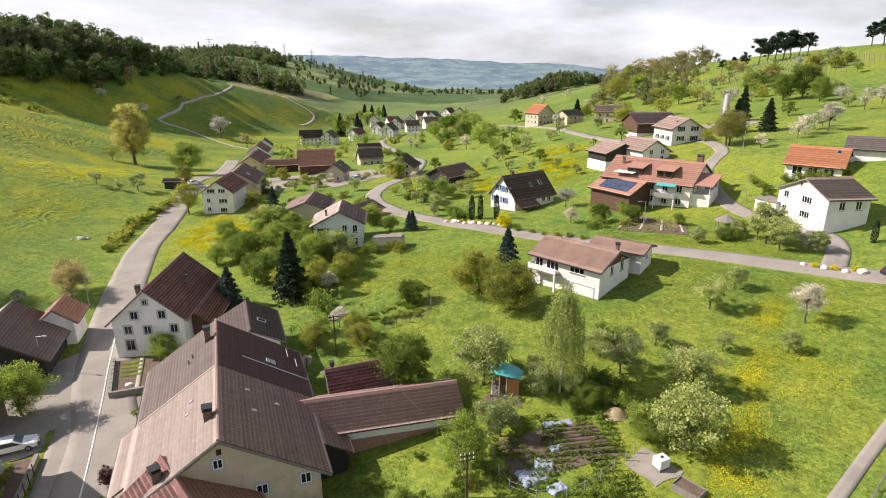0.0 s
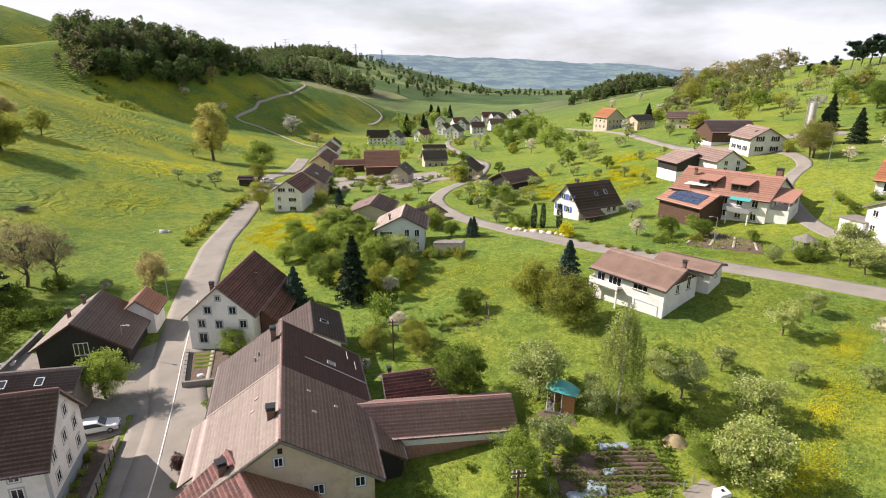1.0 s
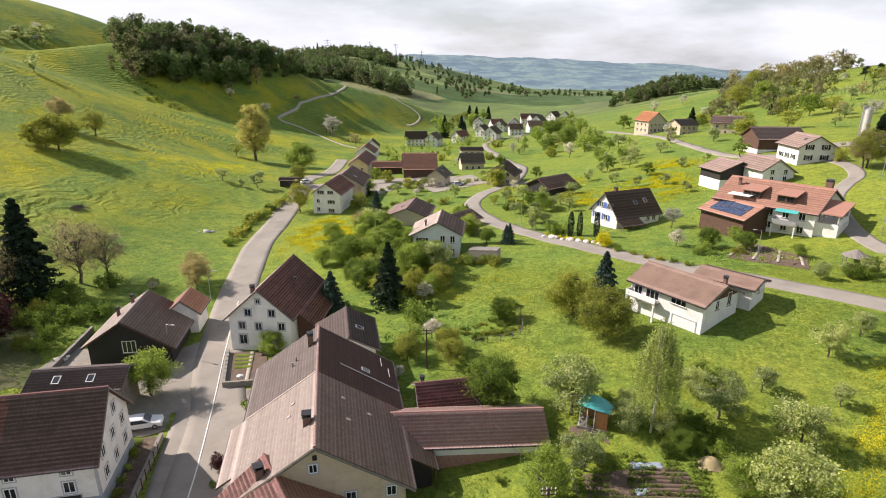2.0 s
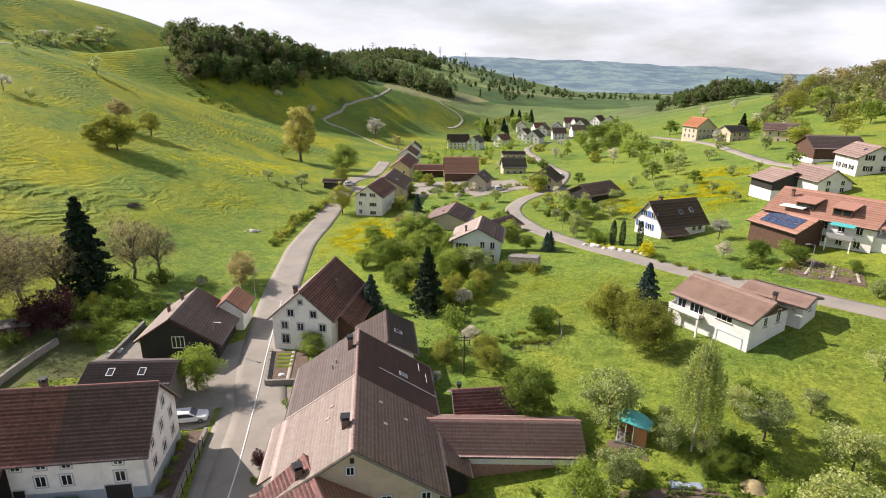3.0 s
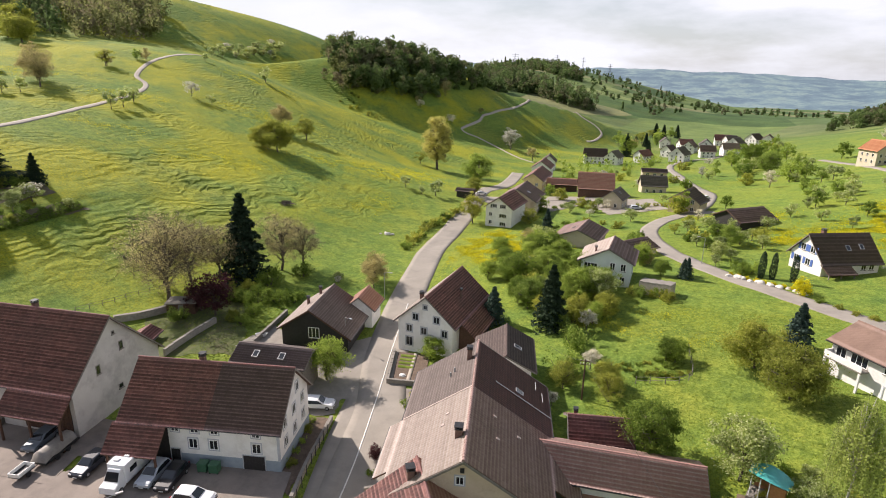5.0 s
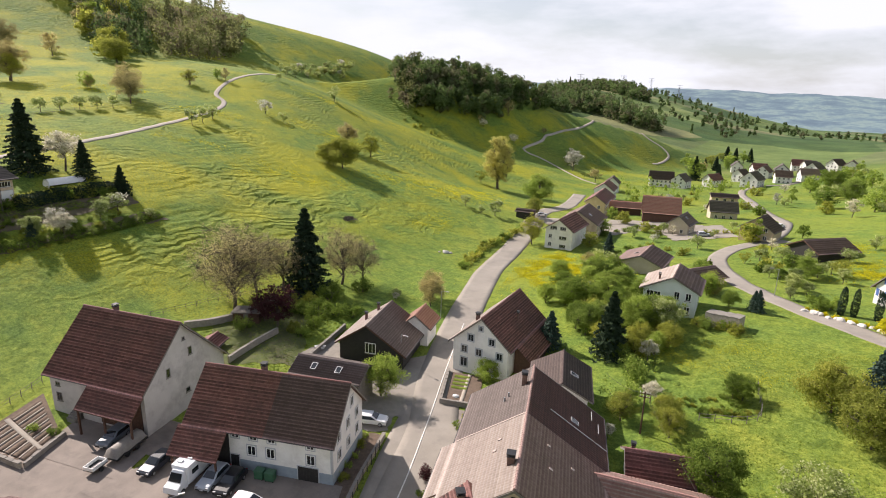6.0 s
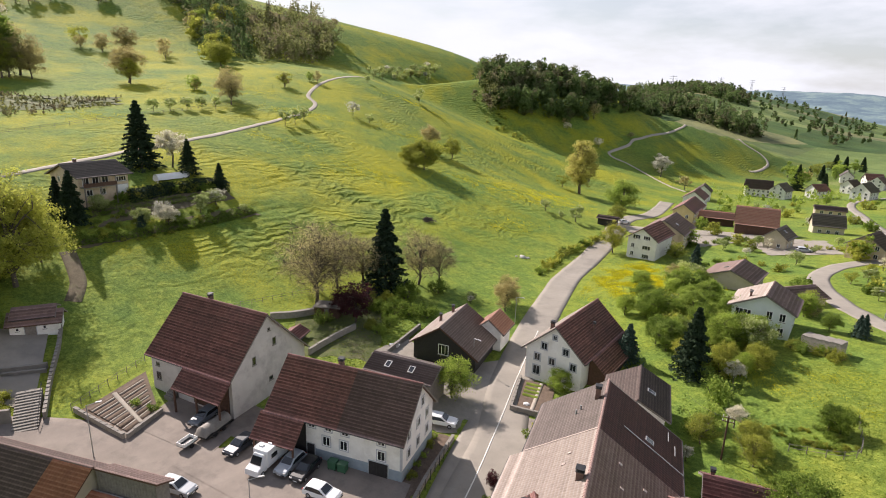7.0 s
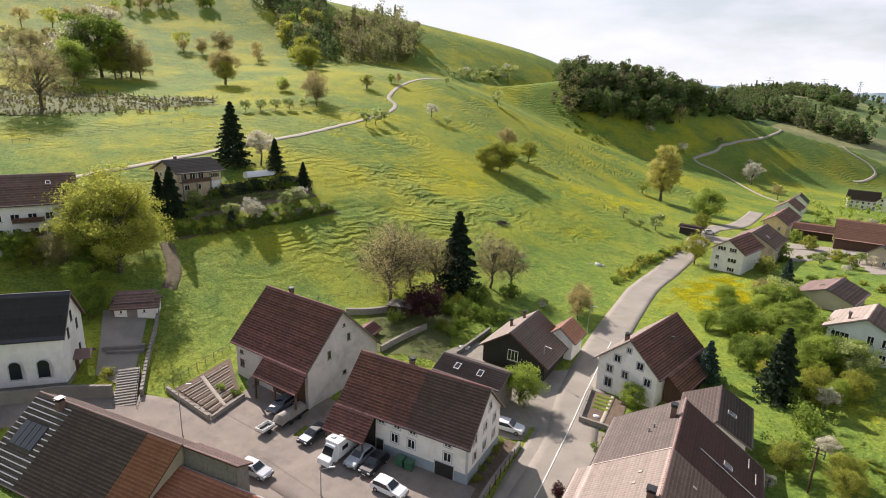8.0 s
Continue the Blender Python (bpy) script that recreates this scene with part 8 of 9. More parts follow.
low_wall("bed_wall", [(-42.2, 61.8), (-36.4, 63.4)], 0.8, 0.3, CONCRETE, "concrete wall round a small garden")
low_wall("bed_wall", [(-42.3, 62.2), (-46.3, 70.4)], 0.6, 0.3, CONCRETE, "concrete wall round a small garden")
low_wall("vegetable_wall", [(-84.6, 16.4), (-74.0, 19.2)], 0.8, 0.35, STONE, "dark retaining wall of a vegetable garden")
low_wall("vegetable_wall", [(-73.8, 19.5), (-76.8, 25.2)], 0.7, 0.3, STONE, "dark retaining wall of a vegetable garden")
low_wall("stone_block", [(-13.4, 104.6), (-7.8, 103.2)], 2.4, 2.4, STONE, "ivy-grown stone cellar with flat top", "cellar")

patch("church_terrace", [(-93.5, 8.5), (-87.5, 12.0), (-108.5, 19.5), (-112.0, 13.0)], ASPHALT, "grey weathered paving of the church terrace", "terrace", 0.12)
ribbon("upper_track_bare_ground", [(-131, 29), (-126, 28.5), (-120, 27.5), (-115, 25)], 2.8, BANK, "bare brown earth on the bank", "earth", 0.06, 5)
patch("terrace_bank", [(-130.6, 30.5), (-131.2, 73.0), (-135.4, 71.0), (-133.6, 33.0)], BANK, "brown overgrown bank below the terrace", "bank", 0.10, 0.8, ragged=0.25)
patch("terrace_upper_bank", [(-137.0, 35.0), (-139.4, 70.0), (-146.0, 70.5), (-143.0, 47.0)], BANK, "brown planted bank below the villa", "bank", 0.08, 0.8, ragged=0.2)


def steps(x, y, turn, n, w):
    t = thing("outdoor_steps", pose(x, y, ground_at(x, y), 0, 0, turn), "flight of grey concrete steps to the church", "steps")
    for i in range(n):
        part("step", boxed(-w / 2, w / 2, 0.55 * i, 0.55 * i + 0.62, -1.2, 0.16 * (i + 1), 0.015), CONCRETE, t)
    part("handrail", rod((w / 2, 0, 1.0), (w / 2, 0.55 * n, 0.16 * n + 1.0), 0.035, 6), DARK_METAL, t)
    for k in (0, n // 2, n):
        part("rail_post", rod((w / 2, 0.55 * k, 0), (w / 2, 0.55 * k, 0.16 * k + 1.0), 0.03, 6), DARK_METAL, t)


steps(-83.7, 10.4, 72, 14, 3.0)


def fence(name, pts, gap, label, h=1.1, rails=2, material=None):
    t = thing(name, Matrix.Identity(4), label, "fence")
    line = smooth_line(pts, gap) if len(pts) > 2 else np.array([np.array(pts[0]) + (np.array(pts[1]) - np.array(pts[0])) * k for k in np.linspace(0, 1, int(math.dist(*pts) / gap) + 1)])
    mt = material or GREY_WOOD
    pr = None
    me = None
    for q in line:
        z = ground_at(*q[:2])
        if me is None:
            o = part("post", rod((0, 0, -0.3), (0, 0, h), 0.06, 6, 0.05), mt, t, m=pose(q[0], q[1], z))
            me = o.data
        else:
            part("post", me, mt, t, m=pose(q[0], q[1], z))
        if pr is not None:
            for k in range(rails):
                f = 0.45 + 0.45 * k
                part("rail", rod((pr[0], pr[1], pr[2] + h * f), (q[0], q[1], z + h * f), 0.012 if mt in (LIGHT_METAL, DARK_METAL) else 0.03, 4), mt, t)
        pr = (q[0], q[1], z)


fence("pasture_fence", [(-101.3, 48.1), (-100.3, 54.8), (-99.5, 61.4), (-97.0, 70.0)], 2.2, "weathered wooden pasture fence")
fence("garden_fence", [(-85.2, 16.2), (-88.6, 22.0), (-92.0, 28.6)], 1.6, "wooden fence beside the vegetable garden")
fence("wire_fence", [(4.4, 49.0), (6.0, 42.0), (10.8, 40.3), (15.8, 43.3), (18.3, 45.3)], 1.8, "wire fence round the kitchen garden", 1.2, 2, LIGHT_METAL)
fence("street_railing", [(-37.4, 37.0), (-40.0, 42.4), (-42.2, 48.0)], 1.5, "dark metal railing above the street", 1.5, 2, DARK_METAL)
fence("orchard_fence", [(-3.1, 85.0), (-2.1, 76.5), (-8.6, 73.9)], 1.6, "old wooden orchard fence")
fence("hill_fence", [(-200, 0), (-206, 40), (-215, 80), (-228, 112)], 4.0, "long wooden fence across the upper pasture")
fence("path_fence", [(41.5, 43.0), (36.4, 38.6), (33.5, 36.2)], 1.8, "pale wooden fence beside the farm path", 0.9)


# ---- gardens ----
def beds(name, corners, rows, label, material=EARTH, path=None):
    """Tilled rows in a four-sided plot."""
    a, b, c, d = [np.array(q, float) for q in corners]
    t = thing(name, Matrix.Identity(4), label, "garden")
    for i in range(rows):
        k0, k1 = (i + 0.12) / rows, (i + 0.88) / rows
        p, q, r, s = a + (d - a) * k0, b + (c - b) * k0, b + (c - b) * k1, a + (d - a) * k1
        n = max(3, int(math.dist(p, q) / 0.8))
        v, f = [], []
        for j in range(n + 1):
            e = j / n
            lo, hi = p + (q - p) * e, s + (r - s) * e
            for w, up in ((0.0, -0.15), (0.12, 0.14), (0.5, 0.22), (0.88, 0.14), (1.0, -0.15)):
                g = lo + (hi - lo) * w
                v.append((g[0], g[1], ground_at(*g) + 0.06 + up + rng.normal() * 0.02))
        f = grid_faces(n + 1, 5)
        part("bed", mesh_of("bed", v, f if np.cross(q - p, s - p) > 0 else f[:, ::-1], material), material, t)
    return t


patch("vegetable_soil", [(-84.4, 17.1), (-74.3, 19.8), (-77.0, 24.9), (-88.9, 27.5)], EARTH, "brown soil of a vegetable garden", "soil", 0.10)
GARDEN = [np.array(q) for q in ((-84.2, 17.4), (-88.4, 27.0), (-77.4, 24.6), (-74.6, 20.0))]


def garden_spot(u, v):
    """A place in the garden: u from the street wall to the meadow, v from the steps to the barn."""
    a, b, c, d = GARDEN
    return tuple((1 - v) * ((1 - u) * a + u * b) + v * ((1 - u) * d + u * c))


for u0, u1 in ((0.03, 0.42), (0.52, 0.97)):
    beds("vegetable_garden", [garden_spot(u0, 0.03), garden_spot(u1, 0.03), garden_spot(u1, 0.97), garden_spot(u0, 0.97)], 7, "vegetable garden with bare brown beds and plank edges")
    for k in range(1, 7):
        ribbon("bed_plank", [garden_spot(u0, k / 7), garden_spot(u1, k / 7)], 0.22, PALE_TRACK, "pale plank edging of the beds", "path", 0.27, 3)
ribbon("vegetable_path", [garden_spot(0.47, 0.03), garden_spot(0.47, 0.97)], 0.6, PALE_TRACK, "pale plank path between beds", "path", 0.22, 3)
patch("small_garden_soil", [(-41.8, 62.8), (-37.0, 64.0), (-40.4, 71.6), (-45.6, 70.4)], EARTH, "dark soil of a small front garden", "soil", 0.12)
beds("front_garden", [(-43.0, 66.0), (-40.6, 66.6), (-42.4, 70.6), (-44.8, 70.0)], 4, "small front garden with low green rows", LEAF_GREEN)
ribbon("front_garden_path", [(-39.6, 63.6), (-42.6, 71.0)], 0.6, PALE_TRACK, "pale stone path in a front garden", "path", 0.2, 3)
patch("kitchen_garden_soil", [(5.6, 48.6), (6.4, 42.4), (17.2, 45.2), (14.6, 50.2)], EARTH, "dark soil of the kitchen garden", "soil", 0.05)
beds("kitchen_garden", [(11.4, 45.6), (16.6, 45.8), (15.4, 49.4), (11.6, 49.2)], 7, "kitchen garden with bare brown furrows")
beds("terrace_garden", [(33.4, 103.8), (44.6, 97.8), (46.4, 104.0), (39.4, 113.6)], 9, "long garden beds beside the farmhouse")
for k in range(4):
    ribbon("bed_path", [(34.0 + 3.4 * k, 104.6 - 1.8 * k), (38.8 + 2.3 * k, 112.6 - 2.6 * k)], 0.5, PALE_TRACK, "pale plank path between garden beds", "path", 0.28, 3)


def fleece(x, y, w, d, turn):
    t = thing("garden_fleece", pose(x, y, ground_at(x, y), 0, 0, turn), "crumpled blue-white garden fleece over a bed", "cover")
    n = 14
    v = [((i / n - 0.5) * w, (j / n - 0.5) * d, 0.22 + 0.16 * noise.noise((i * 0.5 + x, j * 0.6, y)) - (0.3 if i in (0, n) or j in (0, n) else 0)) for i in range(n + 1) for j in range(n + 1)]
    part("sheet", mesh_of("sheet", v, grid_faces(n + 1, n + 1), FLEECE), FLEECE, t)


FLEECE = surface("blue_white_fleece", (0.14, 0.19, 0.27), (0.40, 0.44, 0.49), 2.5, 0.7, 6, 0.4)
for q in ((8.4, 43.4, 3.0, 2.2, 20), (9.6, 44.6, 2.0, 1.6, -10), (12.0, 50.0, 3.4, 0.9, 8), (11.2, 46.6, 1.6, 0.8, 15), (10.3, 41.6, 1.8, 1.2, 30)):
    fleece(*q)


def garden_pavilion():
    t = thing("garden_pavilion", pose(7.2, 56.4, ground_at(7.2, 56.4), 0, 0, -12), "small orange pavilion with curved teal roof", "pavilion")
    n = 12
    v = []
    for i in range(n + 1):
        x = -1.9 + 3.8 * i / n
        z = 2.25 + 0.55 * math.cos((i / n - 0.35) * 2.6)
        e = 1.5 * math.sqrt(max(0.12, 1 - ((i / n - 0.5) * 1.7) ** 2))
        for y in (-e, -e * 0.5, 0, e * 0.5, e):
            v.append((x, y, z - 0.10 * (y / 1.5) ** 2))
    f = grid_faces(n + 1, 5)
    part("roof", mesh_of("roof", v, f[:, ::-1], TEAL, smooth=True), TEAL, t, "curved teal roof sheet")
    part("wall", boxed(0.2, 1.5, -1.1, 1.1, -0.3, 2.2), ORANGE_WOOD, t)
    part("wall", boxed(-1.4, 0.2, 0.95, 1.1, -0.3, 2.2), ORANGE_WOOD, t)
    part("floor", boxed(-1.7, 1.6, -1.3, 1.2, -0.3, 0.06), CONCRETE, t)
    for x in (-1.5, -0.7, 0.1):
        part("post", rod((x, -1.1, 0), (x, -1.1, 2.35), 0.05, 6), WHITE_PAINT, t)


garden_pavilion()
patch("pavilion_terrace", [(3.6, 54.0), (8.2, 53.4), (8.8, 54.6), (4.2, 56.2)], EARTH, "trodden earth before the pavilion", "terrace", 0.07, 0.4, ragged=0.3)


def water_tank(x, y):
    t = thing("water_tank", pose(x, y, ground_at(x, y), 0, 0, 25), "white plastic water tank in a cage", "tank")
    part("tank", boxed(-0.6, 0.6, -0.5, 0.5, 0.15, 1.15, 0.08), WHITE_PAINT, t)
    for k in range(4):
        z = 0.25 + 0.27 * k
        for a, b in (((-0.63, -0.53), (0.63, -0.53)), ((0.63, -0.53), (0.63, 0.53)), ((0.63, 0.53), (-0.63, 0.53)), ((-0.63, 0.53), (-0.63, -0.53))):
            part("cage_bar", rod((*a, z), (*b, z), 0.015, 4), LIGHT_METAL, t)
    part("lid", rod((0, 0, 1.15), (0, 0, 1.24), 0.14, 10), DARK_METAL, t)
    part("pallet", boxed(-0.62, 0.62, -0.52, 0.52, 0.0, 0.14), GREY_WOOD, t)


water_tank(20.1, 43.3)


def raised_bed(x, y, turn):
    t = thing("raised_bed", pose(x, y, ground_at(x, y), 0, 0, turn), "raised bed of pale planks filled with soil", "raised bed")
    for a in ((-1.2, 1.2, -0.8, -0.72), (-1.2, 1.2, 0.72, 0.8), (-1.2, -1.12, -0.72, 0.72), (1.12, 1.2, -0.72, 0.72)):
        part("plank", boxed(*a, -0.2, 0.6), GREY_WOOD, t)
    part("soil", boxed(-1.12, 1.12, -0.72, 0.72, -0.2, 0.48), EARTH, t)


raised_bed(21.4, 40.2, -50)
patch("compost_ground", [(17.0, 44.2), (19.0, 41.0), (21.8, 42.6), (19.4, 46.2)], GRAVEL, "bare trodden ground by the tank", "ground", 0.05, 0.4, ragged=0.12)


# ---- poles and lamps ----
def utility_pole(x, y, h, label="brown wooden utility pole with insulators"):
    t = thing("utility_pole", pose(x, y, ground_at(x, y) - 0.3, 0, 0, 15), label, "pole", "utility poles")
    part("shaft", rod((0, 0, 0), (0, 0, h), 0.13, 8, 0.09), BROWN_WOOD, t)
    for k, z in enumerate((h - 0.3, h - 0.8)):
        c = part("cross_arm", boxed(-0.7, 0.7, -0.05, 0.05, z, z + 0.1), BROWN_WOOD, t)
        for x_ in (-0.6, -0.2, 0.2, 0.6):
            part("insulator", rod((x_, 0, z + 0.1), (x_, 0, z + 0.3), 0.04, 6), WHITE_PAINT, c)


def street_lamp(x, y, h, turn):
    t = thing("street_lamp", pose(x, y, ground_at(x, y) - 0.2, 0, 0, turn), "slim grey street lamp", "street lamp", "street lamps")
    part("shaft", rod((0, 0, 0), (0, 0, h), 0.075, 8, 0.045), LIGHT_METAL, t)
    part("arm", rod((0, 0, h - 0.05), (1.3, 0, h + 0.12), 0.035, 6), LIGHT_METAL, t)
    part("lamp_head", boxed(1.0, 1.7, -0.12, 0.12, h + 0.06, h + 0.2, 0.03), LIGHT_METAL, t)


for q in ((-14.5, 67.8, 6.4), (2.1, 41.7, 5.2)):
    utility_pole(*q)
for q in ((37.4, 101.2, 6.2, 200), (61.6, 112.0, 6.8, 160), (74.1, 139.7, 7.5, 170), (-72.6, 15.2, 7.6, 70), (-51.1, 24.6, 4.0, 60), (-60.2, 88.0, 6.0, 10), (-4.7, 127.3, 6.0, 200), (-54.6, 68.0, 5.4, -10)):
    street_lamp(*q)


# ---- vehicles ----
def car_paint(name, c, rough=0.38):
    m, n, l, b = bsdf(name, rough)
    b.inputs["Base Color"].default_value = (*c, 1)
    b.inputs["Coat Weight"].default_value = 0.15
    return m


PAINTS = {"white": car_paint("white_car_paint", (0.72, 0.73, 0.74)), "silver": car_paint("silver_car_paint", (0.42, 0.45, 0.48)), "grey": car_paint("grey_car_paint", (0.16, 0.18, 0.20)), "black": car_paint("black_car_paint", (0.012, 0.012, 0.014)), "dark": car_paint("dark_blue_car_paint", (0.02, 0.025, 0.035))}
TYRE = surface("tyre_rubber", (0.012, 0.012, 0.012), (0.025, 0.025, 0.025), 8, 0.9, 40, 0.2)
LAMP_RED = surface("red_lamp_glass", (0.25, 0.01, 0.01), (0.35, 0.02, 0.02), 5, 0.2, 30, 0)


def loft(bm_profile, width, tumble, z_shoulder):
    """A car body from its side view: the greenhouse leans inwards above the shoulder."""
    bm = bmesh.new()
    rows = []
    for s in (-1, -0.86, 0.86, 1):
        row = []
        for x, z in bm_profile:
            inn = tumble * max(0, z - z_shoulder)
            y = s * (width / 2) - math.copysign(inn, s)
            zz = z if abs(s) < 0.95 else z - 0.05 * (z > z_shoulder * 0.5)
            row.append(bm.verts.new((x, y, zz)))
        rows.append(row)
    n = len(bm_profile)
    for a, b in zip(rows[:-1], rows[1:]):
        for i in range(n):
            j = (i + 1) % n
            bm.faces.new((a[i], a[j], b[j], b[i]))
    bm.faces.new(rows[0])
    bm.faces.new(rows[-1][::-1])
    bmesh.ops.recalc_face_normals(bm, faces=bm.faces[:])
    return bm


def car(name, x, y, turn, paint, label, kind="estate", lift=0.14):
    t = thing(name, pose(x, y, ground_at(x, y) + lift, 0, 0, turn), label, "car", "parked vehicles")
    if kind == "van":
        ln, wd, prof, glass = 5.2, 1.95, [(-2.6, 0.35), (-2.6, 2.1), (-2.4, 2.3), (1.0, 2.3), (1.75, 1.35), (2.5, 1.1), (2.6, 0.75), (2.6, 0.35)], [(1.05, 2.2), (1.70, 1.38), (0.2, 1.38), (0.2, 2.2)]
    else:
        ln, wd, prof = 4.5, 1.8, [(-2.2, 0.35), (-2.25, 0.85), (-2.05, 1.05), (-1.75, 1.48), (-1.2, 1.55), (0.1, 1.52), (1.0, 1.02), (2.0, 0.88), (2.25, 0.7), (2.25, 0.35)]
        glass = [(-1.66, 1.44), (-1.2, 1.49), (0.05, 1.46), (0.85, 1.04), (-1.85, 1.04)]
    part("body", loft(prof, wd, 0.26, 1.0), PAINTS[paint], t)
    part("side_window", loft(glass, wd + 0.02, 0.25, 1.0), GLASS, t)
    if kind == "van":
        part("windscreen", prism([(-0.8, 0), (0.8, 0), (0.72, 0.95), (-0.72, 0.95)], 0.0, 0.03), GLASS, t, m=pose(1.74, 0, 1.37, 0, -38, 0))
    else:
        part("windscreen", prism([(-0.72, 0), (0.72, 0), (0.60, 0.86), (-0.60, 0.86)], 0.0, 0.03), GLASS, t, m=pose(0.93, 0, 1.07, 0, -58, 0))
        part("rear_window", prism([(-0.68, 0), (0.68, 0), (0.58, 0.46), (-0.58, 0.46)], -0.03, 0.0), GLASS, t, m=pose(-2.06, 0, 1.06, 0, 36, 0))
    for sx in (-1.38, 1.38):
        for sy in (-1, 1):
            w = part("wheel", rod((sx, sy * (wd / 2 - 0.2), 0.32), (sx, sy * (wd / 2 + 0.01), 0.32), 0.32, 14), TYRE, t)
            part("rim", rod((sx, sy * (wd / 2 - 0.02), 0.32), (sx, sy * (wd / 2 + 0.025), 0.32), 0.2, 10), LIGHT_METAL, w)
    for s in (-1, 1):
        part("headlight", boxed(ln / 2 - 0.16, ln / 2 + 0.012, s * 0.68 - 0.18, s * 0.68 + 0.18, 0.62, 0.78, 0.02), LIGHT_METAL, t)
        part("tail_light", boxed(-ln / 2 - 0.015, -ln / 2 + 0.1, s * 0.74 - 0.12, s * 0.74 + 0.12, 0.72, 0.95), LAMP_RED, t)
    part("bumper", boxed(ln / 2 - 0.1, ln / 2 + 0.05, -wd / 2 + 0.1, wd / 2 - 0.1, 0.33, 0.5, 0.03), DARK_METAL, t)
    part("number_plate", boxed(ln / 2 + 0.05, ln / 2 + 0.06, -0.26, 0.26, 0.4, 0.5), WHITE_PAINT, t)
    return t


car("estate_car", -47.0, 51.9, 27, "white", "white estate car parked by the farmhouse")
car("hatchback", -53.9, 31.6, -70, "silver", "silver hatchback parked before the farmhouse")
car("hatchback", -51.6, 32.3, -68, "black", "black hatchback parked before the farmhouse")
car("hatchback", -61.6, 29.0, -72, "dark", "dark hatchback parked by the barn")
car("estate_car", -46.8, 31.3, 20, "white", "white car parked across the yard")
car("estate_car", -70.9, 28.6, -66, "grey", "grey off-road car under the barn canopy")
car("estate_car", -59.4, 20.0, 24, "silver", "silver car beside the workshop barn")
for q in ((-10.5, 224, 70, "white"), (-30, 196, 30, "silver"), (-88, 196, 60, "white"), (64, 74, 10, "dark")):
    car("estate_car", *q, "parked car along the lane")


def camper(x, y, turn):
    t = thing("motorhome", pose(x, y, ground_at(x, y) + 0.14, 0, 0, turn), "white motorhome with roof hatches", "motorhome", "parked vehicles")
    bm = boxed(-3.0, 2.0, -1.1, 1.1, 0.55, 2.85, 0.12)
    part("body", bm, PAINTS["white"], t)
    part("cab", loft([(2.0, 0.4), (2.0, 2.5), (2.3, 2.5), (3.0, 1.35), (3.7, 1.1), (3.8, 0.4)], 1.95, 0.15, 1.1), PAINTS["white"], t)
    part("windscreen", prism([(-0.8, 0), (0.8, 0), (0.72, 1.0), (-0.72, 1.0)], 0.0, 0.03), GLASS, t, m=pose(2.98, 0, 1.42, 0, -30, 0))
    for q in ((-1.8, -0.3, 0.8), (0.2, 0.3, 0.7), (1.2, -0.4, 0.5)):
        part("roof_hatch", boxed(q[0] - q[2] / 2, q[0] + q[2] / 2, q[1] - 0.3, q[1] + 0.3, 2.85, 3.02, 0.04), WHITE_PAINT, t)
    part("awning", rod((-2.6, -1.15, 2.7), (1.6, -1.15, 2.7), 0.1, 8), LIGHT_METAL, t)
    for z in (1.5,):
        for x0 in (-2.2, 0.2):
            part("side_window", boxed(x0, x0 + 1.1, -1.125, -1.09, z, z + 0.6, 0.0), GLASS, t)
            part("side_window", boxed(x0, x0 + 1.1, 1.09, 1.125, z, z + 0.6, 0.0), GLASS, t)
    for sx in (-1.6, 2.9):
        for sy in (-1, 1):
            w = part("wheel", rod((sx, sy * 0.8, 0.34), (sx, sy * 1.02, 0.34), 0.34, 14), TYRE, t)
            part("rim", rod((sx, sy * 0.98, 0.34), (sx, sy * 1.035, 0.34), 0.2, 10), LIGHT_METAL, w)


camper(-56.6, 30.6, -70)


def covered_trailer(x, y, turn):
    t = thing("covered_trailer", pose(x, y, ground_at(x, y) + 0.14, 0, 0, turn), "farm trailer under a grey tarpaulin", "trailer")
    n, m_ = 14, 8
    v = [((i / n - 0.5) * 5.2, (j / m_ - 0.5) * 2.1, 0.9 + 1.0 * math.sin(math.pi * j / m_) ** 0.5 + 0.12 * noise.noise((i * 0.6, j * 0.8, 3.1)) if 0 < i < n else 0.75) for i in range(n + 1) for j in range(m_ + 1)]
    part("tarpaulin", mesh_of("tarpaulin", v, grid_faces(n + 1, m_ + 1), TARP), TARP, t)
    part("chassis", boxed(-2.6, 2.6, -1.0, 1.0, 0.5, 0.76), DARK_METAL, t)
    for sx in (-0.8, 0.8):
        for sy in (-1, 1):
            part("wheel", rod((sx, sy * 0.75, 0.34), (sx, sy * 0.98, 0.34), 0.34, 12), TYRE, t)
    part("drawbar", rod((2.6, 0, 0.6), (3.8, 0, 0.5), 0.05, 6), DARK_METAL, t)


TARP = surface("grey_tarpaulin", (0.16, 0.14, 0.12), (0.26, 0.24, 0.21), 1.5, 0.6, 8, 0.5)
covered_trailer(-67.4, 28.4, -70)


def dumper(x, y, turn):
    t = thing("tipping_trailer", pose(x, y, ground_at(x, y) + 0.14, 0, 0, turn), "small white tipping trailer", "trailer")
    for a in ((-1.1, 1.1, -0.7, -0.64), (-1.1, 1.1, 0.64, 0.7), (-1.1, -1.04, -0.64, 0.64), (1.04, 1.1, -0.64, 0.64)):
        part("side", boxed(*a, 0.6, 1.05), WHITE_PAINT, t)
    part("bed", boxed(-1.1, 1.1, -0.7, 0.7, 0.5, 0.6), DARK_METAL, t)
    for sy in (-1, 1):
        part("wheel", rod((0, sy * 0.7, 0.3), (0, sy * 0.9, 0.3), 0.3, 12), TYRE, t)


dumper(-66.8, 24.4, -70)


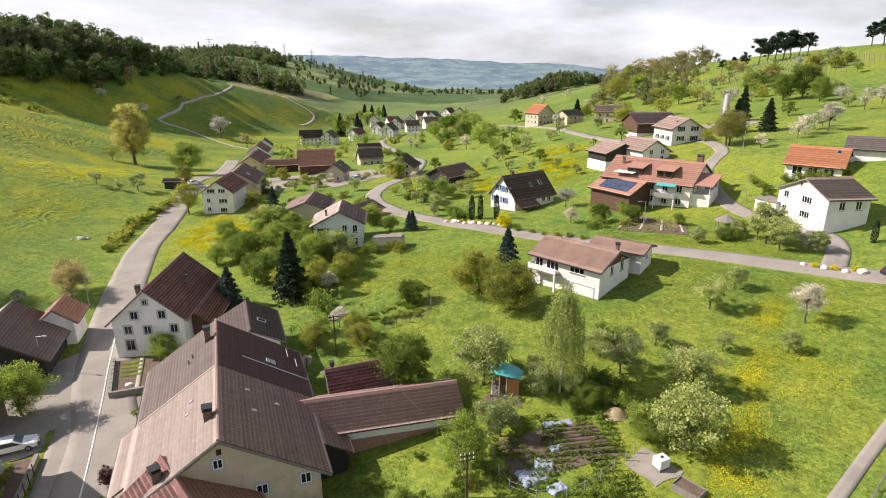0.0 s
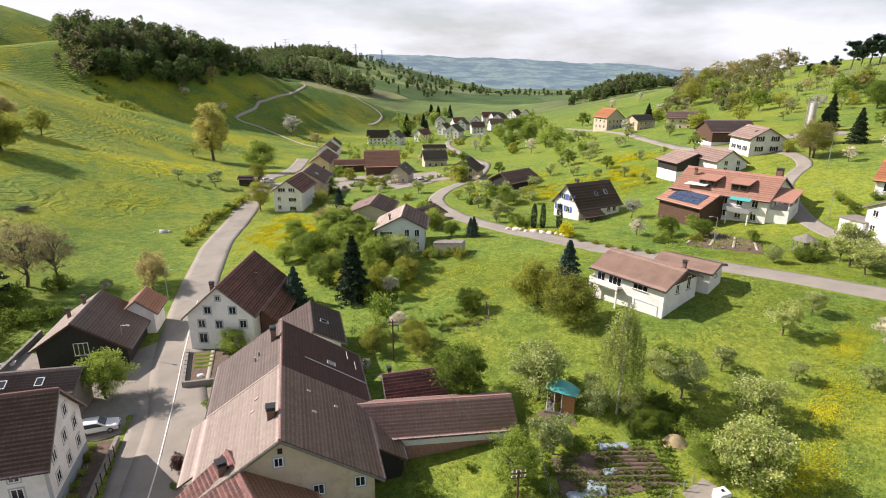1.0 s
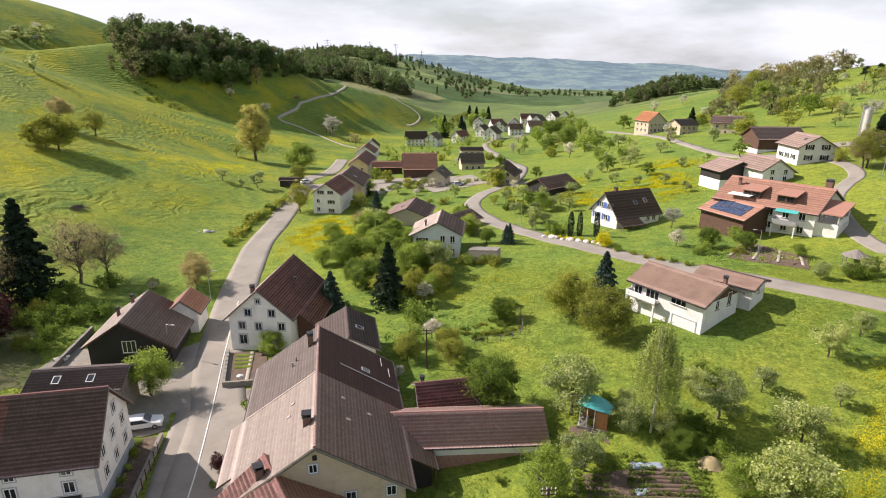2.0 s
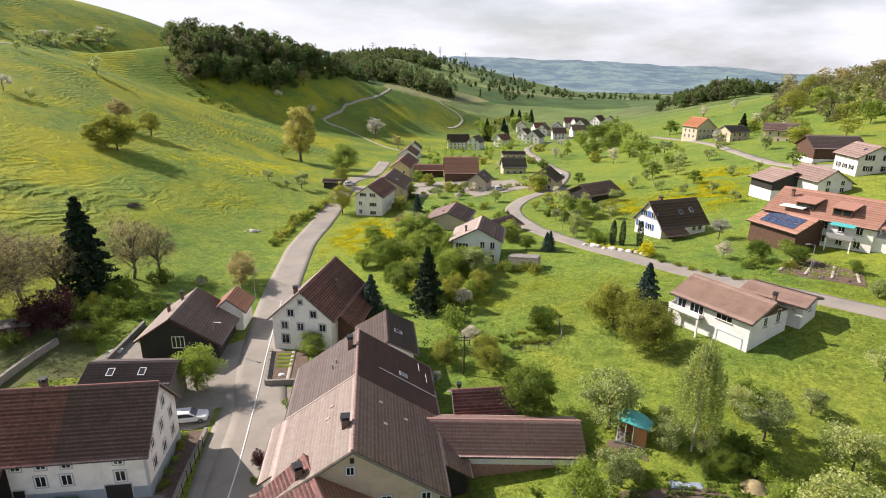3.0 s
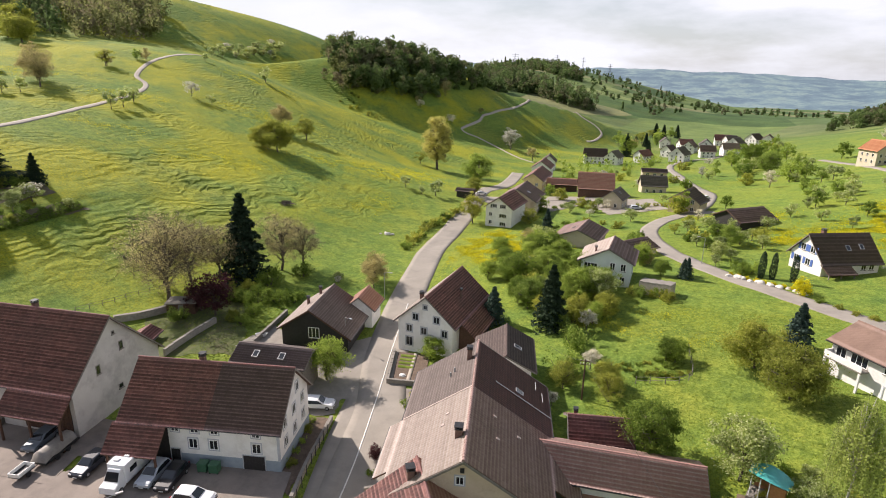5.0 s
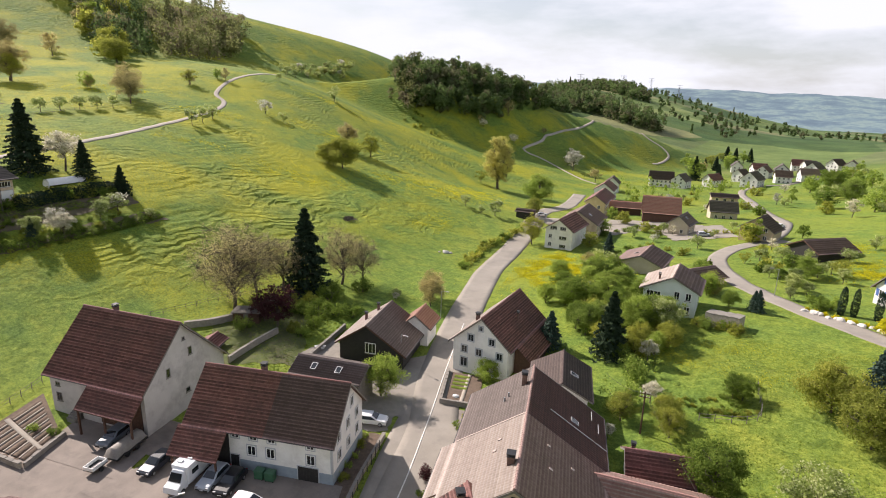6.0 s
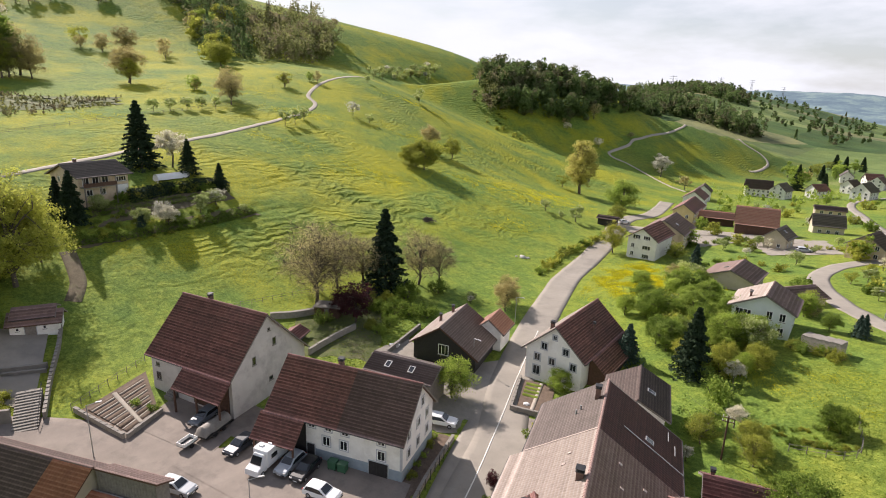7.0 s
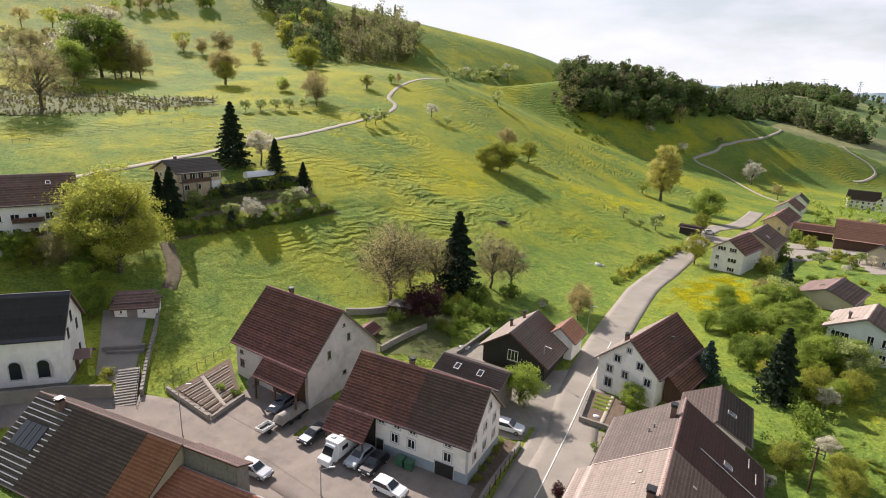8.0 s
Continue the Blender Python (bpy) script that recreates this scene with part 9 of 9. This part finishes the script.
def waste_bin(x, y):
    t = thing("waste_container", pose(x, y, ground_at(x, y) + 0.13, 0, 0, 22), "green wheeled waste container", "bin", "waste containers")
    part("tub", boxed(-0.55, 0.55, -0.45, 0.45, 0.12, 1.1, 0.05), GREEN_PLASTIC, t)
    part("lid", boxed(-0.6, 0.6, -0.5, 0.5, 1.1, 1.22, 0.04), GREEN_PLASTIC, t)
    for sx in (-0.45, 0.45):
        part("wheel", rod((sx, -0.4, 0.08), (sx, -0.3, 0.08), 0.09, 8), TYRE, t)


GREEN_PLASTIC = surface("green_plastic", (0.03, 0.10, 0.05), (0.05, 0.14, 0.075), 3, 0.5, 20, 0.1)
waste_bin(-50.0, 35.2)
waste_bin(-48.7, 35.7)


def silo(x, y):
    z = ground_at(x, y)
    t = thing("farm_silo", pose(x, y, z), "pale cylindrical farm silo with pipe", "silo")
    part("tower", rod((0, 0, -1), (0, 0, 8.2), 1.15, 20), PALE_STONE, t)
    part("dome", rod((0, 0, 8.2), (0, 0, 8.9), 1.15, 20, 0.3), LIGHT_METAL, t)
    part("pipe", rod((-1.5, 0, 0), (-1.5, 0, 9.4), 0.2, 8), LIGHT_METAL, t)
    part("pipe_bend", rod((-1.5, 0, 9.4), (-0.2, 0, 9.1), 0.2, 8), LIGHT_METAL, t)




silo(97.4, 198.8)


def boulder(x, y, s, material, label="pale boulder in a rock garden", group="rock garden boulders"):
    t = new("boulder")
    bm = bmesh.new()
    bmesh.ops.create_icosphere(bm, subdivisions=2, radius=s)
    for v in bm.verts:
        k = 1 + 0.35 * noise.noise((v.co.x / s + x, v.co.y / s + y, v.co.z / s))
        v.co = Vector((v.co.x * k, v.co.y * k * 0.8, v.co.z * k * 0.65))
    me = bpy.data.meshes.new("boulder")
    bm.to_mesh(me)
    bm.free()
    me.materials.append(material)
    ob = new("boulder", me)
    bpy.data.objects.remove(t)
    ob.matrix_basis = pose(x, y, ground_at(x, y) + 0.15 * s, 0, 0, pick.uniform(0, 360))
    return tagged(ob, label, "boulder", group)



for k in range(14):
    e = k / 13
    boulder(0.8 + 12.4 * e + pick.uniform(-0.5, 0.5), 118.6 - 6.2 * e + pick.uniform(-0.6, 0.6), pick.uniform(0.5, 0.95), PALE_STONE)
for q in ((-87.4, 129.9, 0.9), (-86.4, 131.0, 0.6), (-88.6, 130.6, 0.5), (-89.0, 128.8, 0.4)):
    boulder(*q, PALE_STONE, "white stone lying in the meadow", "meadow stones")
for q in ((57, 79, 0.7), (59, 77.4, 0.6), (61, 76.6, 0.8), (55, 81, 0.5)):
    boulder(*q, PALE_STONE)
for k in range(9):
    e = k / 8
    plant("forsythia", 1.2 + 11.6 * e, 119.4 - 6.2 * e, 0.9, 1.2, "yellow flower cushions")
for q in ((56, 80, 0.9), (58, 78.5, 0.9), (60.5, 77.5, 0.9)):
    plant("forsythia", *q, 1.3, "yellow flower cushions")

# hedges and shrub rows: single bushes set along lines
HEDGES = [([(-10.6, 76.6), (-6.5, 77.0), (-2.6, 78.3)], 0.8, 0.7), ([(-11.6, 77.5), (-8.0, 79.9), (-3.8, 82.2)], 0.7, 0.8), ([(-76.5, 122), (-80, 135), (-82.5, 148), (-82.0, 158), (-84, 168)], 2.6, 2.4), ([(-133, 31), (-130.5, 42), (-131, 56), (-133, 71)], 1.0, 1.9), ([(-146, 46), (-147, 54), (-147, 62)], 2.6, 1.8), ([(-146, 58), (-146, 70)], 2.4, 1.8),
          ([(30, 95.5), (24, 101), (15, 108)], 1.3, 2.6), ([(-36, 58), (-37.5, 62.5)], 1.0, 2.0), ([(-87, 70), (-79, 72), (-74, 76)], 3.2, 2.6), ([(62, 103), (66, 112), (68, 122)], 1.6, 2.4), ([(72, 116), (80, 112)], 2.0, 2.2), ([(-14.4, 103.2), (-8.0, 101.6)], 2.1, 1.6), ([(2, 37), (8, 37.5), (14, 40)], 1.5, 1.8), ([(-6, 38), (-1, 40), (4, 45)], 1.6, 2.0), ([(8, 59), (14, 57), (19, 55)], 2.2, 2.2), ([(-60, 176), (-52, 200), (-46, 206)], 2.0, 4.0), ([(-30, 200), (-22, 205), (-12, 204)], 1.8, 3.0), ([(-47, 160), (-40, 170), (-30, 165)], 2.2, 4.0)]
for pts, hh, gap in HEDGES:
    for q in smooth_line(pts, gap):
        plant("round_bush", q[0] + pick.uniform(-0.4, 0.4), q[1] + pick.uniform(-0.4, 0.4), hh * pick.uniform(0.7, 1.25), 1.15, "hedge bushes")


# ---- hillside odds and ends ----
def planting(name, pts, width, h, mat_, label, category, per=150, leaf=0.2, ragged=0.15):
    """A strip of dense leaves along a line: a clipped hedge, or low plants where it is ragged."""
    line = np.array([q[:2] for q in smooth_line(pts, 0.5)])
    g = np.random.default_rng(41)
    n = int(per * 0.5 * len(line))
    i = g.integers(0, len(line), n)
    tall = h * (1 + ragged * np.sin(i * 0.37 + 1.0) + ragged * np.sin(i * 0.83))
    u, w_ = g.uniform(0, 1, n), g.uniform(-1, 1, n)
    face = g.random(n)
    u = np.where(face < 0.35, g.uniform(0.9, 1.0, n), u)
    w_ = np.where((face >= 0.35) & (face < 0.9), np.sign(w_) * g.uniform(0.85, 1.0, n), w_)
    a = np.stack([line[i, 0] + w_ * width / 2, line[i, 1] + g.uniform(-0.4, 0.4, n)], -1) + g.normal(size=(n, 2)) * 0.07
    z = height(a[:, 0], a[:, 1]) + u * tall + g.normal(size=n) * 0.05
    out = np.stack([w_ * (face >= 0.35), 0 * u, 0.3 + u], -1)
    v, f = leaf_quads(np.concatenate([a, z[:, None]], -1), np.full(n, leaf), out=out)
    return tagged(new(name, mesh_of(name, v, f, mat_)), label, category, kind="stuff")


planting("clipped_hedge", [(-144.6, 46.5), (-145.6, 54.0), (-145.9, 61.0), (-145.6, 67.5), (-143.6, 70.5)], 1.8, 2.6, NEEDLE, "dense dark clipped hedge beside the hillside house", "hedge", 420, 0.22, 0.06)
planting("bank_plants", [(-132.6, 31.5), (-132.0, 42.0), (-131.6, 54.0), (-132.0, 65.0), (-133.4, 72.0)], 2.2, 1.0, LEAF_DARK, "low green plants along the foot of the garden bank", "plants", 200, 0.22, 0.35)
planting("bank_plants", [(-143.0, 37.5), (-143.2, 45.0), (-142.0, 54.0), (-141.8, 65.0)], 2.6, 0.6, LEAF_DARK, "low dark plants on the upper garden bank", "plants", 120, 0.2, 0.4)
patch("upper_bank", [(-141.2, 37.0), (-140.4, 66.5), (-145.0, 69.0), (-145.0, 38.0)], BANK, "dark planted bank below the hillside house", "bank", 0.10, 0.8, ragged=0.25)
def brush_pile(x, y, r):
    t = thing("brush_pile", pose(x, y, ground_at(x, y)), "dark heap of cut branches in the pasture", "brush pile")
    bm = bmesh.new()
    for i in range(120):
        a, d = pick.uniform(0, 6.283), r * pick.uniform(0, 0.8)
        p = Vector((math.cos(a) * d, math.sin(a) * d, 0.9 * r * 0.5 * (1 - d / r) * pick.uniform(0.2, 1.0)))
        e = Vector((pick.uniform(-1, 1), pick.uniform(-1, 1), pick.uniform(-0.15, 0.35))) * 1.3
        add_rod(bm, p - e, p + e, 0.05, 4, 0.02)
    part("brushwood", bm, BARK, t)


brush_pile(-115.8, 119.3, 2.6)


def poly_tunnel(x, y, turn, ln):
    t = thing("poly_tunnel", pose(x, y, ground_at(x, y), 0, 0, turn), "long white plastic garden tunnel", "tunnel")
    n = 10
    v = [(ln * (i / 12 - 0.5), 1.3 * math.cos(math.pi * j / n), 1.5 * math.sin(math.pi * j / n) + 0.04 * math.sin(i * 3.1)) for i in range(13) for j in range(n + 1)]
    part("film_sheet", mesh_of("film_sheet", v, grid_faces(13, n + 1), WHITE_PAINT), WHITE_PAINT, t)
    for k in (-0.5, 0.5):
        part("end_panel", rod((k * ln - 0.02, 0, 0), (k * ln + 0.02, 0, 0), 1.28, 16), WHITE_PAINT, t)


poly_tunnel(-153.3, 60.0, 100, 9.0)
low_wall("terrace_step", [(-99.0, 11.0), (-97.0, 16.2)], 0.5, 0.5, CONCRETE, "long grey step across the church terrace", "steps")
low_wall("terrace_step", [(-99.9, 10.6), (-97.9, 16.6)], 0.85, 0.5, CONCRETE, "long grey step across the church terrace", "steps")
house("cemetery_shed", "small white shed with brown tile roof", -111.2, 14.6, 66.0, 8.0, 2.4, 2.6, 8.2, 0.6, 4.4, PLASTER_WHITE, TILE_BROWN, "shed", gutters=False, doors=[("R", 3.4, 1.6, 2.0, GREY_WOOD)], wins=[("R", 1.6, 1.2, 0.5, 0.6, 0), ("R", 5.4, 1.2, 0.5, 0.6, 0)])
for q in ((-43.2, 43.0), (-43.8, 45.0), (-44.8, 47.2), (-42.0, 41.2), (-45.6, 49.0)):
    plant("round_bush", *q, pick.uniform(0.8, 1.5), 1.1, "bushes beside the farmhouse")


def vegetables(name, x0, x1, y0, y1, n, size, mat_, label):
    """Rows of leafy plants in a garden."""
    row = np.round(rng.uniform(y0, y1, n) / 0.8) * 0.8 + rng.normal(size=n) * 0.14
    x = rng.uniform(x0, x1, n)
    keep = np.array([noise.noise((a * 0.5, b * 0.5, 4.0)) > -0.15 for a, b in zip(x, row)])
    x, row = x[keep], row[keep]
    pos = np.stack([x, row, height(x, row) + 0.12 + rng.uniform(0, 0.3, len(x))], -1)
    v, f = leaf_quads(pos, np.full(len(pos), size), out=np.tile([0, 0, 0.8], (len(pos), 1)))
    tagged(new(name, mesh_of(name, v, f, mat_)), label, "plants", kind="stuff")


vegetables("garden_plants", 4.5, 17.5, 39.5, 51.5, 9000, 0.17, LEAF_DARK, "leafy vegetables and herbs in the kitchen garden")
vegetables("garden_greens", 30, 47, 101, 110, 1500, 0.25, LEAF_GREEN, "rows of vegetables in the hillside garden")


def vineyard():
    """Rows of stakes with young vines along the upper hillside."""
    v, f = [], []
    bm = bmesh.new()
    for k in range(13):
        for i in range(26):
            x, y = 146 + 5.0 * k + 0.5 * i, 348 - 2.9 * i
            z = ground_at(x, y)
            block(bm, x - 0.07, x + 0.07, y - 0.07, y + 0.07, z - 0.2, z + 1.7)
            if i:
                add_rod(bm, (px, py, pz + 1.2), (x, y, z + 1.2), 0.05, 3)
            px, py, pz = x, y, z
    me = bpy.data.meshes.new("vineyard")
    bm.to_mesh(me)
    bm.free()
    me.materials.append(GREY_WOOD)
    tagged(new("vineyard", me), "rows of grey stakes of a hillside vineyard", "vineyard", kind="stuff")


vineyard()


# ---- small things about the gardens ----
patch("barn_terrace", [(-69.5, 57.5), (-62.5, 59.5), (-63.5, 66.0), (-70.0, 66.5)], GRAVEL, "pale gravel terrace beside the black barn", "terrace", 0.10, 0.6, ragged=0.15)


def bath_tub(x, y, turn):
    t = thing("bath_tub", pose(x, y, ground_at(x, y) + 0.1, 0, 0, turn), "old white bath tub used as a trough", "tub")
    n = 20
    ring = [(1.0 * math.cos(6.2832 * i / n), 0.42 * math.sin(6.2832 * i / n)) for i in range(n)]
    bm = bmesh.new()
    rows = [[bm.verts.new((x_ * k, y_ * k, z)) for x_, y_ in ring] for k, z in ((0.7, 0.0), (0.95, 0.5), (1.02, 0.58), (0.9, 0.56), (0.65, 0.16))]
    for a, b in zip(rows[:-1], rows[1:]):
        for i in range(n):
            j = (i + 1) % n
            bm.faces.new((a[i], a[j], b[j], b[i]))
    bm.faces.new(rows[0][::-1])
    bm.faces.new(rows[-1])
    part("tub_shell", bm, WHITE_PAINT, t)


bath_tub(-68.3, 62.4, 40)


def garden_gazebo(x, y):
    t = thing("garden_gazebo", pose(x, y, ground_at(x, y), 0, 0, 20), "round dark wooden garden gazebo", "gazebo")
    for i in range(8):
        a = i * math.pi / 4
        part("post", rod((1.7 * math.cos(a), 1.7 * math.sin(a), -0.2), (1.7 * math.cos(a), 1.7 * math.sin(a), 2.1), 0.06, 6), GREY_WOOD, t)
    part("roof", rod((0, 0, 2.1), (0, 0, 3.2), 2.15, 8, 0.08), GREY_WOOD, t)
    part("floor", rod((0, 0, -0.2), (0, 0, 0.08), 1.9, 8), GREY_WOOD, t)
    part("bench", rod((0, 0, 0.08), (0, 0, 0.5), 0.8, 8), BROWN_WOOD, t)


garden_gazebo(51.4, 98.6)


def sack(x, y, s):
    bm = bmesh.new()
    bmesh.ops.create_icosphere(bm, subdivisions=2, radius=s)
    for v in bm.verts:
        k = 1 + 0.3 * noise.noise((v.co.x * 3 + x, v.co.y * 3, v.co.z * 3 + y))
        v.co = Vector((v.co.x * k * 1.3, v.co.y * k, max(-0.3 * s, v.co.z * k * 0.8)))
    me = bpy.data.meshes.new("garden_sack")
    bm.to_mesh(me)
    bm.free()
    me.materials.append(WHITE_PAINT)
    ob = new("garden_sack", me)
    ob.matrix_basis = pose(x, y, ground_at(x, y) + 0.25 * s, 0, 0, 30)
    tagged(ob, "white sack lying on a garden bed", "sack")


sack(-41.1, 64.5, 0.42)
plant("purple", -33.6, 46.6, 2.4, 0.9, "purple shrubs")
plant("round_bush", -32.6, 44.2, 1.0, 1.0, "planter bushes")
plant("blossom", -6.5, 62.0, 2.4, 1.0, "garden blossom shrubs")


def compost_heap(x, y):
    t = thing("compost_heap", pose(x, y, ground_at(x, y)), "pale straw heap beside the garden", "heap")
    n = 12
    v = [(1.3 * (i / n - 0.5) * 2, 1.0 * (j / n - 0.5) * 2, 0.9 * max(0, 1 - ((i / n - 0.5) ** 2 + (j / n - 0.5) ** 2) * 4.2) + 0.12 * noise.noise((i * 0.7, j * 0.7, 2.0)) - 0.05) for i in range(n + 1) for j in range(n + 1)]
    part("mound", mesh_of("mound", v, grid_faces(n + 1, n + 1), STRAW), STRAW, t)


STRAW = surface("straw", (0.26, 0.20, 0.10), (0.44, 0.36, 0.20), 3, 0.95, 14, 0.6)
compost_heap(18.1, 50.8)


def wire(name, ends, sag=0.6):
    """An overhead cable hung between pole tops."""
    bm = bmesh.new()
    for (x0, y0, z0), (x1, y1, z1) in zip(ends[:-1], ends[1:]):
        pr = None
        for i in range(13):
            k = i / 12
            q = (x0 + (x1 - x0) * k, y0 + (y1 - y0) * k, z0 + (z1 - z0) * k - sag * 4 * k * (1 - k))
            if pr:
                add_rod(bm, pr, q, 0.018, 3)
            pr = q
    me = bpy.data.meshes.new(name)
    bm.to_mesh(me)
    bm.free()
    me.materials.append(DARK_METAL)
    tagged(new(name, me), "thin dark overhead cable between wooden poles", "cable")


za, zb = ground_at(-14.5, 67.8) + 5.9, ground_at(2.1, 41.7) + 4.7
wire("overhead_cable", [(2.1, 41.7, zb), (-14.5, 67.8, za), (-21.0, 72.0, 8.0)])


def townhouse_lean_to():
    """The long right slope of the old townhouse, drawn down over a boarded lean-to."""
    t = by_name("old_townhouse")
    rh, sl = 10.37, 0.889
    roof_slope("lean_to_roof", -1, t, TILE_RED, 14.6, 8.0, sl, rh, x0=2.5, start=5.3)
    part("lean_to_wall", prism([(-7.4, -2), (-7.4, rh - sl * 7.4 - 0.2), (-4.7, rh - sl * 4.7 - 0.2), (-4.7, -2)], 3.4, 16.4), BROWN_WOOD, t)
    for x in (5.5, 8.0, 10.5, 13.0):
        part("lean_to_door", boxed(x - 0.6, x + 0.6, -7.46, -7.4, -0.4, 2.0), BLACK_WOOD, t)


townhouse_lean_to()
patch("barn_gap", [(-67.5, 29.0), (-60.5, 30.5), (-61.5, 37.5), (-70.5, 35.0)], YARD_ASPHALT, "dark asphalt passage between barn and farmhouse", "forecourt", 0.12)


for q in ((-6.5, 44.5, 1.6), (-4.0, 42.4, 1.4), (-1.6, 41.0, 1.8), (1.5, 43.5, 1.5), (2.6, 47.5, 1.3), (-9.0, 42.0, 1.2), (-2.4, 47.8, 0.9)):
    plant("round_bush", *q, 1.1, "bushes beside the long shed")


# ---- grass tufts and flowers ----
ROADS = [([(3, 45), (18, 45)], 6.5), ([(-25, 18), (-35, 45), (-46.5, 68), (-63, 107), (-76.5, 152), (-92, 205)], 4.4), ([(-28, 30), (-47, 27), (-62, 23), (-78, 14), (-96, -14)], 6.5), ([(70, 70), (50, 83), (24, 99), (0, 119), (-14, 140), (-20, 163), (-18, 182), (-7, 194)], 3.2), ([(63, 86), (59, 107), (63, 133), (74, 155)], 2.6), ([(21, 29), (32.9, 38.3), (41.9, 45.3), (58, 57.5)], 1.1), ([(-55, 30), (-76, 26)], 9.0), ([(-46, 56), (-52, 52)], 7.0), ([(-84, 18), (-82, 26)], 7.0), ([(8, 47), (16, 46)], 4.5), ([(-38, 62), (-43, 71)], 4.5), ([(-95, 5), (-108, 14)], 7.0)]


def clear_of(x, y):
    """True where neither road nor house stands."""
    ok = np.ones(len(x), bool)
    for pts, w in ROADS:
        for (x0, y0), (x1, y1) in zip(pts[:-1], pts[1:]):
            dx, dy = x1 - x0, y1 - y0
            k = np.clip(((x - x0) * dx + (y - y0) * dy) / (dx * dx + dy * dy), 0, 1)
            ok &= np.hypot(x - x0 - k * dx, y - y0 - k * dy) > w
    return ok


def scatter(n, x0, x1, y0, y1, seed):
    g = np.random.default_rng(seed)
    x, y = g.uniform(x0, x1, n), g.uniform(y0, y1, n)
    k = clear_of(x, y)
    return x[k], y[k], g


def tufts(name, n, area, size, material, label, seed, thin=None):
    x, y, g = scatter(n, *area, seed)
    if thin is not None:
        k = thin(x, y, g)
        x, y = x[k], y[k]
    z = height(x, y)
    m = len(x)
    a = g.uniform(0, 6.283, m)
    s = size * g.uniform(0.5, 1.4, m)
    dx, dy = np.cos(a) * s * 0.5, np.sin(a) * s * 0.5
    lean = g.normal(size=(m, 2)) * 0.7 * s[:, None]
    v = np.stack([np.stack([x - dx, y - dy, z - 0.03], -1), np.stack([x + dx, y + dy, z - 0.03], -1), np.stack([x + lean[:, 0], y + lean[:, 1], z + s * 0.32], -1)], 1).reshape(-1, 3)
    ob = new(name, mesh_of(name, v, np.arange(3 * m).reshape(-1, 3), material))
    return tagged(ob, label, "grass", kind="stuff")


def patchy(scale, level, seed):
    def thin(x, y, g):
        return np.array([noise.noise((a * scale, b * scale, seed)) for a, b in zip(x, y)]) + g.normal(size=len(x)) * 0.3 > level
    return thin


GRASS = leaf_mat("grass_blades", (0.11, 0.17, 0.018), (0.18, 0.24, 0.026), (0.26, 0.30, 0.05), 0.55, 0.2)
tufts("grass_tufts", 110000, (-14, 62, 34, 100), 0.20, GRASS, "long grass tufts in the near meadow", 31, patchy(0.07, -0.35, 2.0))


def drift(name, spots, n, size, label, seed, z_up=0.12):
    """Yellow flowers scattered round several spots: (x, y, rx, ry, turn)."""
    g = np.random.default_rng(seed)
    xs, ys = [], []
    for x, y, rx, ry, t in spots:
        k = int(n * rx * ry / sum(s[2] * s[3] for s in spots))
        u, v = g.normal(size=k) * 0.5 * rx, g.normal(size=k) * 0.5 * ry
        c, s = math.cos(radians(t)), math.sin(radians(t))
        xs.append(x + u * c - v * s)
        ys.append(y + u * s + v * c)
    x, y = np.concatenate(xs), np.concatenate(ys)
    keep = clear_of(x, y) & (np.array([noise.noise((a * 0.22, b * 0.22, seed)) for a, b in zip(x, y)]) + g.normal(size=len(x)) * 0.2 > -0.05)
    x, y = x[keep], y[keep]
    pos = np.stack([x, y, height(x, y) + z_up], -1)
    v, f = leaf_quads(pos, np.full(len(pos), size), out=np.tile([0, 0, 1.6], (len(pos), 1)), long=1.1)
    tagged(new(name, mesh_of(name, v, f, FLOWER_YELLOW)), label, "flowers", kind="stuff")


drift("dandelion_drift", [(31, 50, 4, 9, -20), (28, 44, 5, 6, 0), (40, 57, 7, 9, 10), (46, 66, 8, 6, 0), (24, 41, 5, 3, 0), (20, 62, 3, 3, 0), (-15, 90, 6, 4, 0), (-4, 88, 6, 3, 0), (-9, 96, 5, 3, 0)], 42000, 0.075, "yellow dandelions in the near meadow", 41)
drift("buttercup_field", [(-55, 132, 12, 17, 10), (-47, 140, 11, 11, 0), (-60, 146, 5, 7, 0), (-50, 122, 4, 6, 0), (18, 160, 13, 12, 0), (33, 168, 10, 16, 0), (2, 185, 12, 8, 0), (24, 150, 6, 5, 0), (40, 190, 8, 10, 0)], 130000, 0.21, "yellow flowering meadow between the houses", 42)
drift("pasture_flowers", [(-150, 130, 26, 12, 60), (-190, 190, 30, 14, 60), (-140, 170, 26, 10, 60), (-120, 190, 30, 12, 70), (-215, 140, 20, 8, 50), (-180, 110, 16, 6, 50), (-105, 150, 8, 16, 0), (-240, 230, 26, 10, 50), (-260, 120, 26, 10, 60), (-220, 60, 16, 8, 60), (-130, 215, 12, 26, 0)], 90000, 0.15, "yellow flowers over the western pasture", 43)

drift("dandelion_strip", [(42, 66.5, 2.6, 5, -35), (37.3, 59.8, 2.4, 5, -35), (33.8, 54.1, 2.2, 5, -32), (30.2, 49.1, 2.2, 4.5, -32), (27.5, 44.6, 2.4, 3.5, -20), (27.6, 41.7, 2.4, 3, 0), (48, 70, 3, 5, 0)], 16000, 0.10, "dense yellow dandelion strip in the near meadow", 44)
tufts("garden_weeds", 5000, (-90, -67, 51, 73), 0.35, GRASS, "tall weeds in the shaded garden", 33)
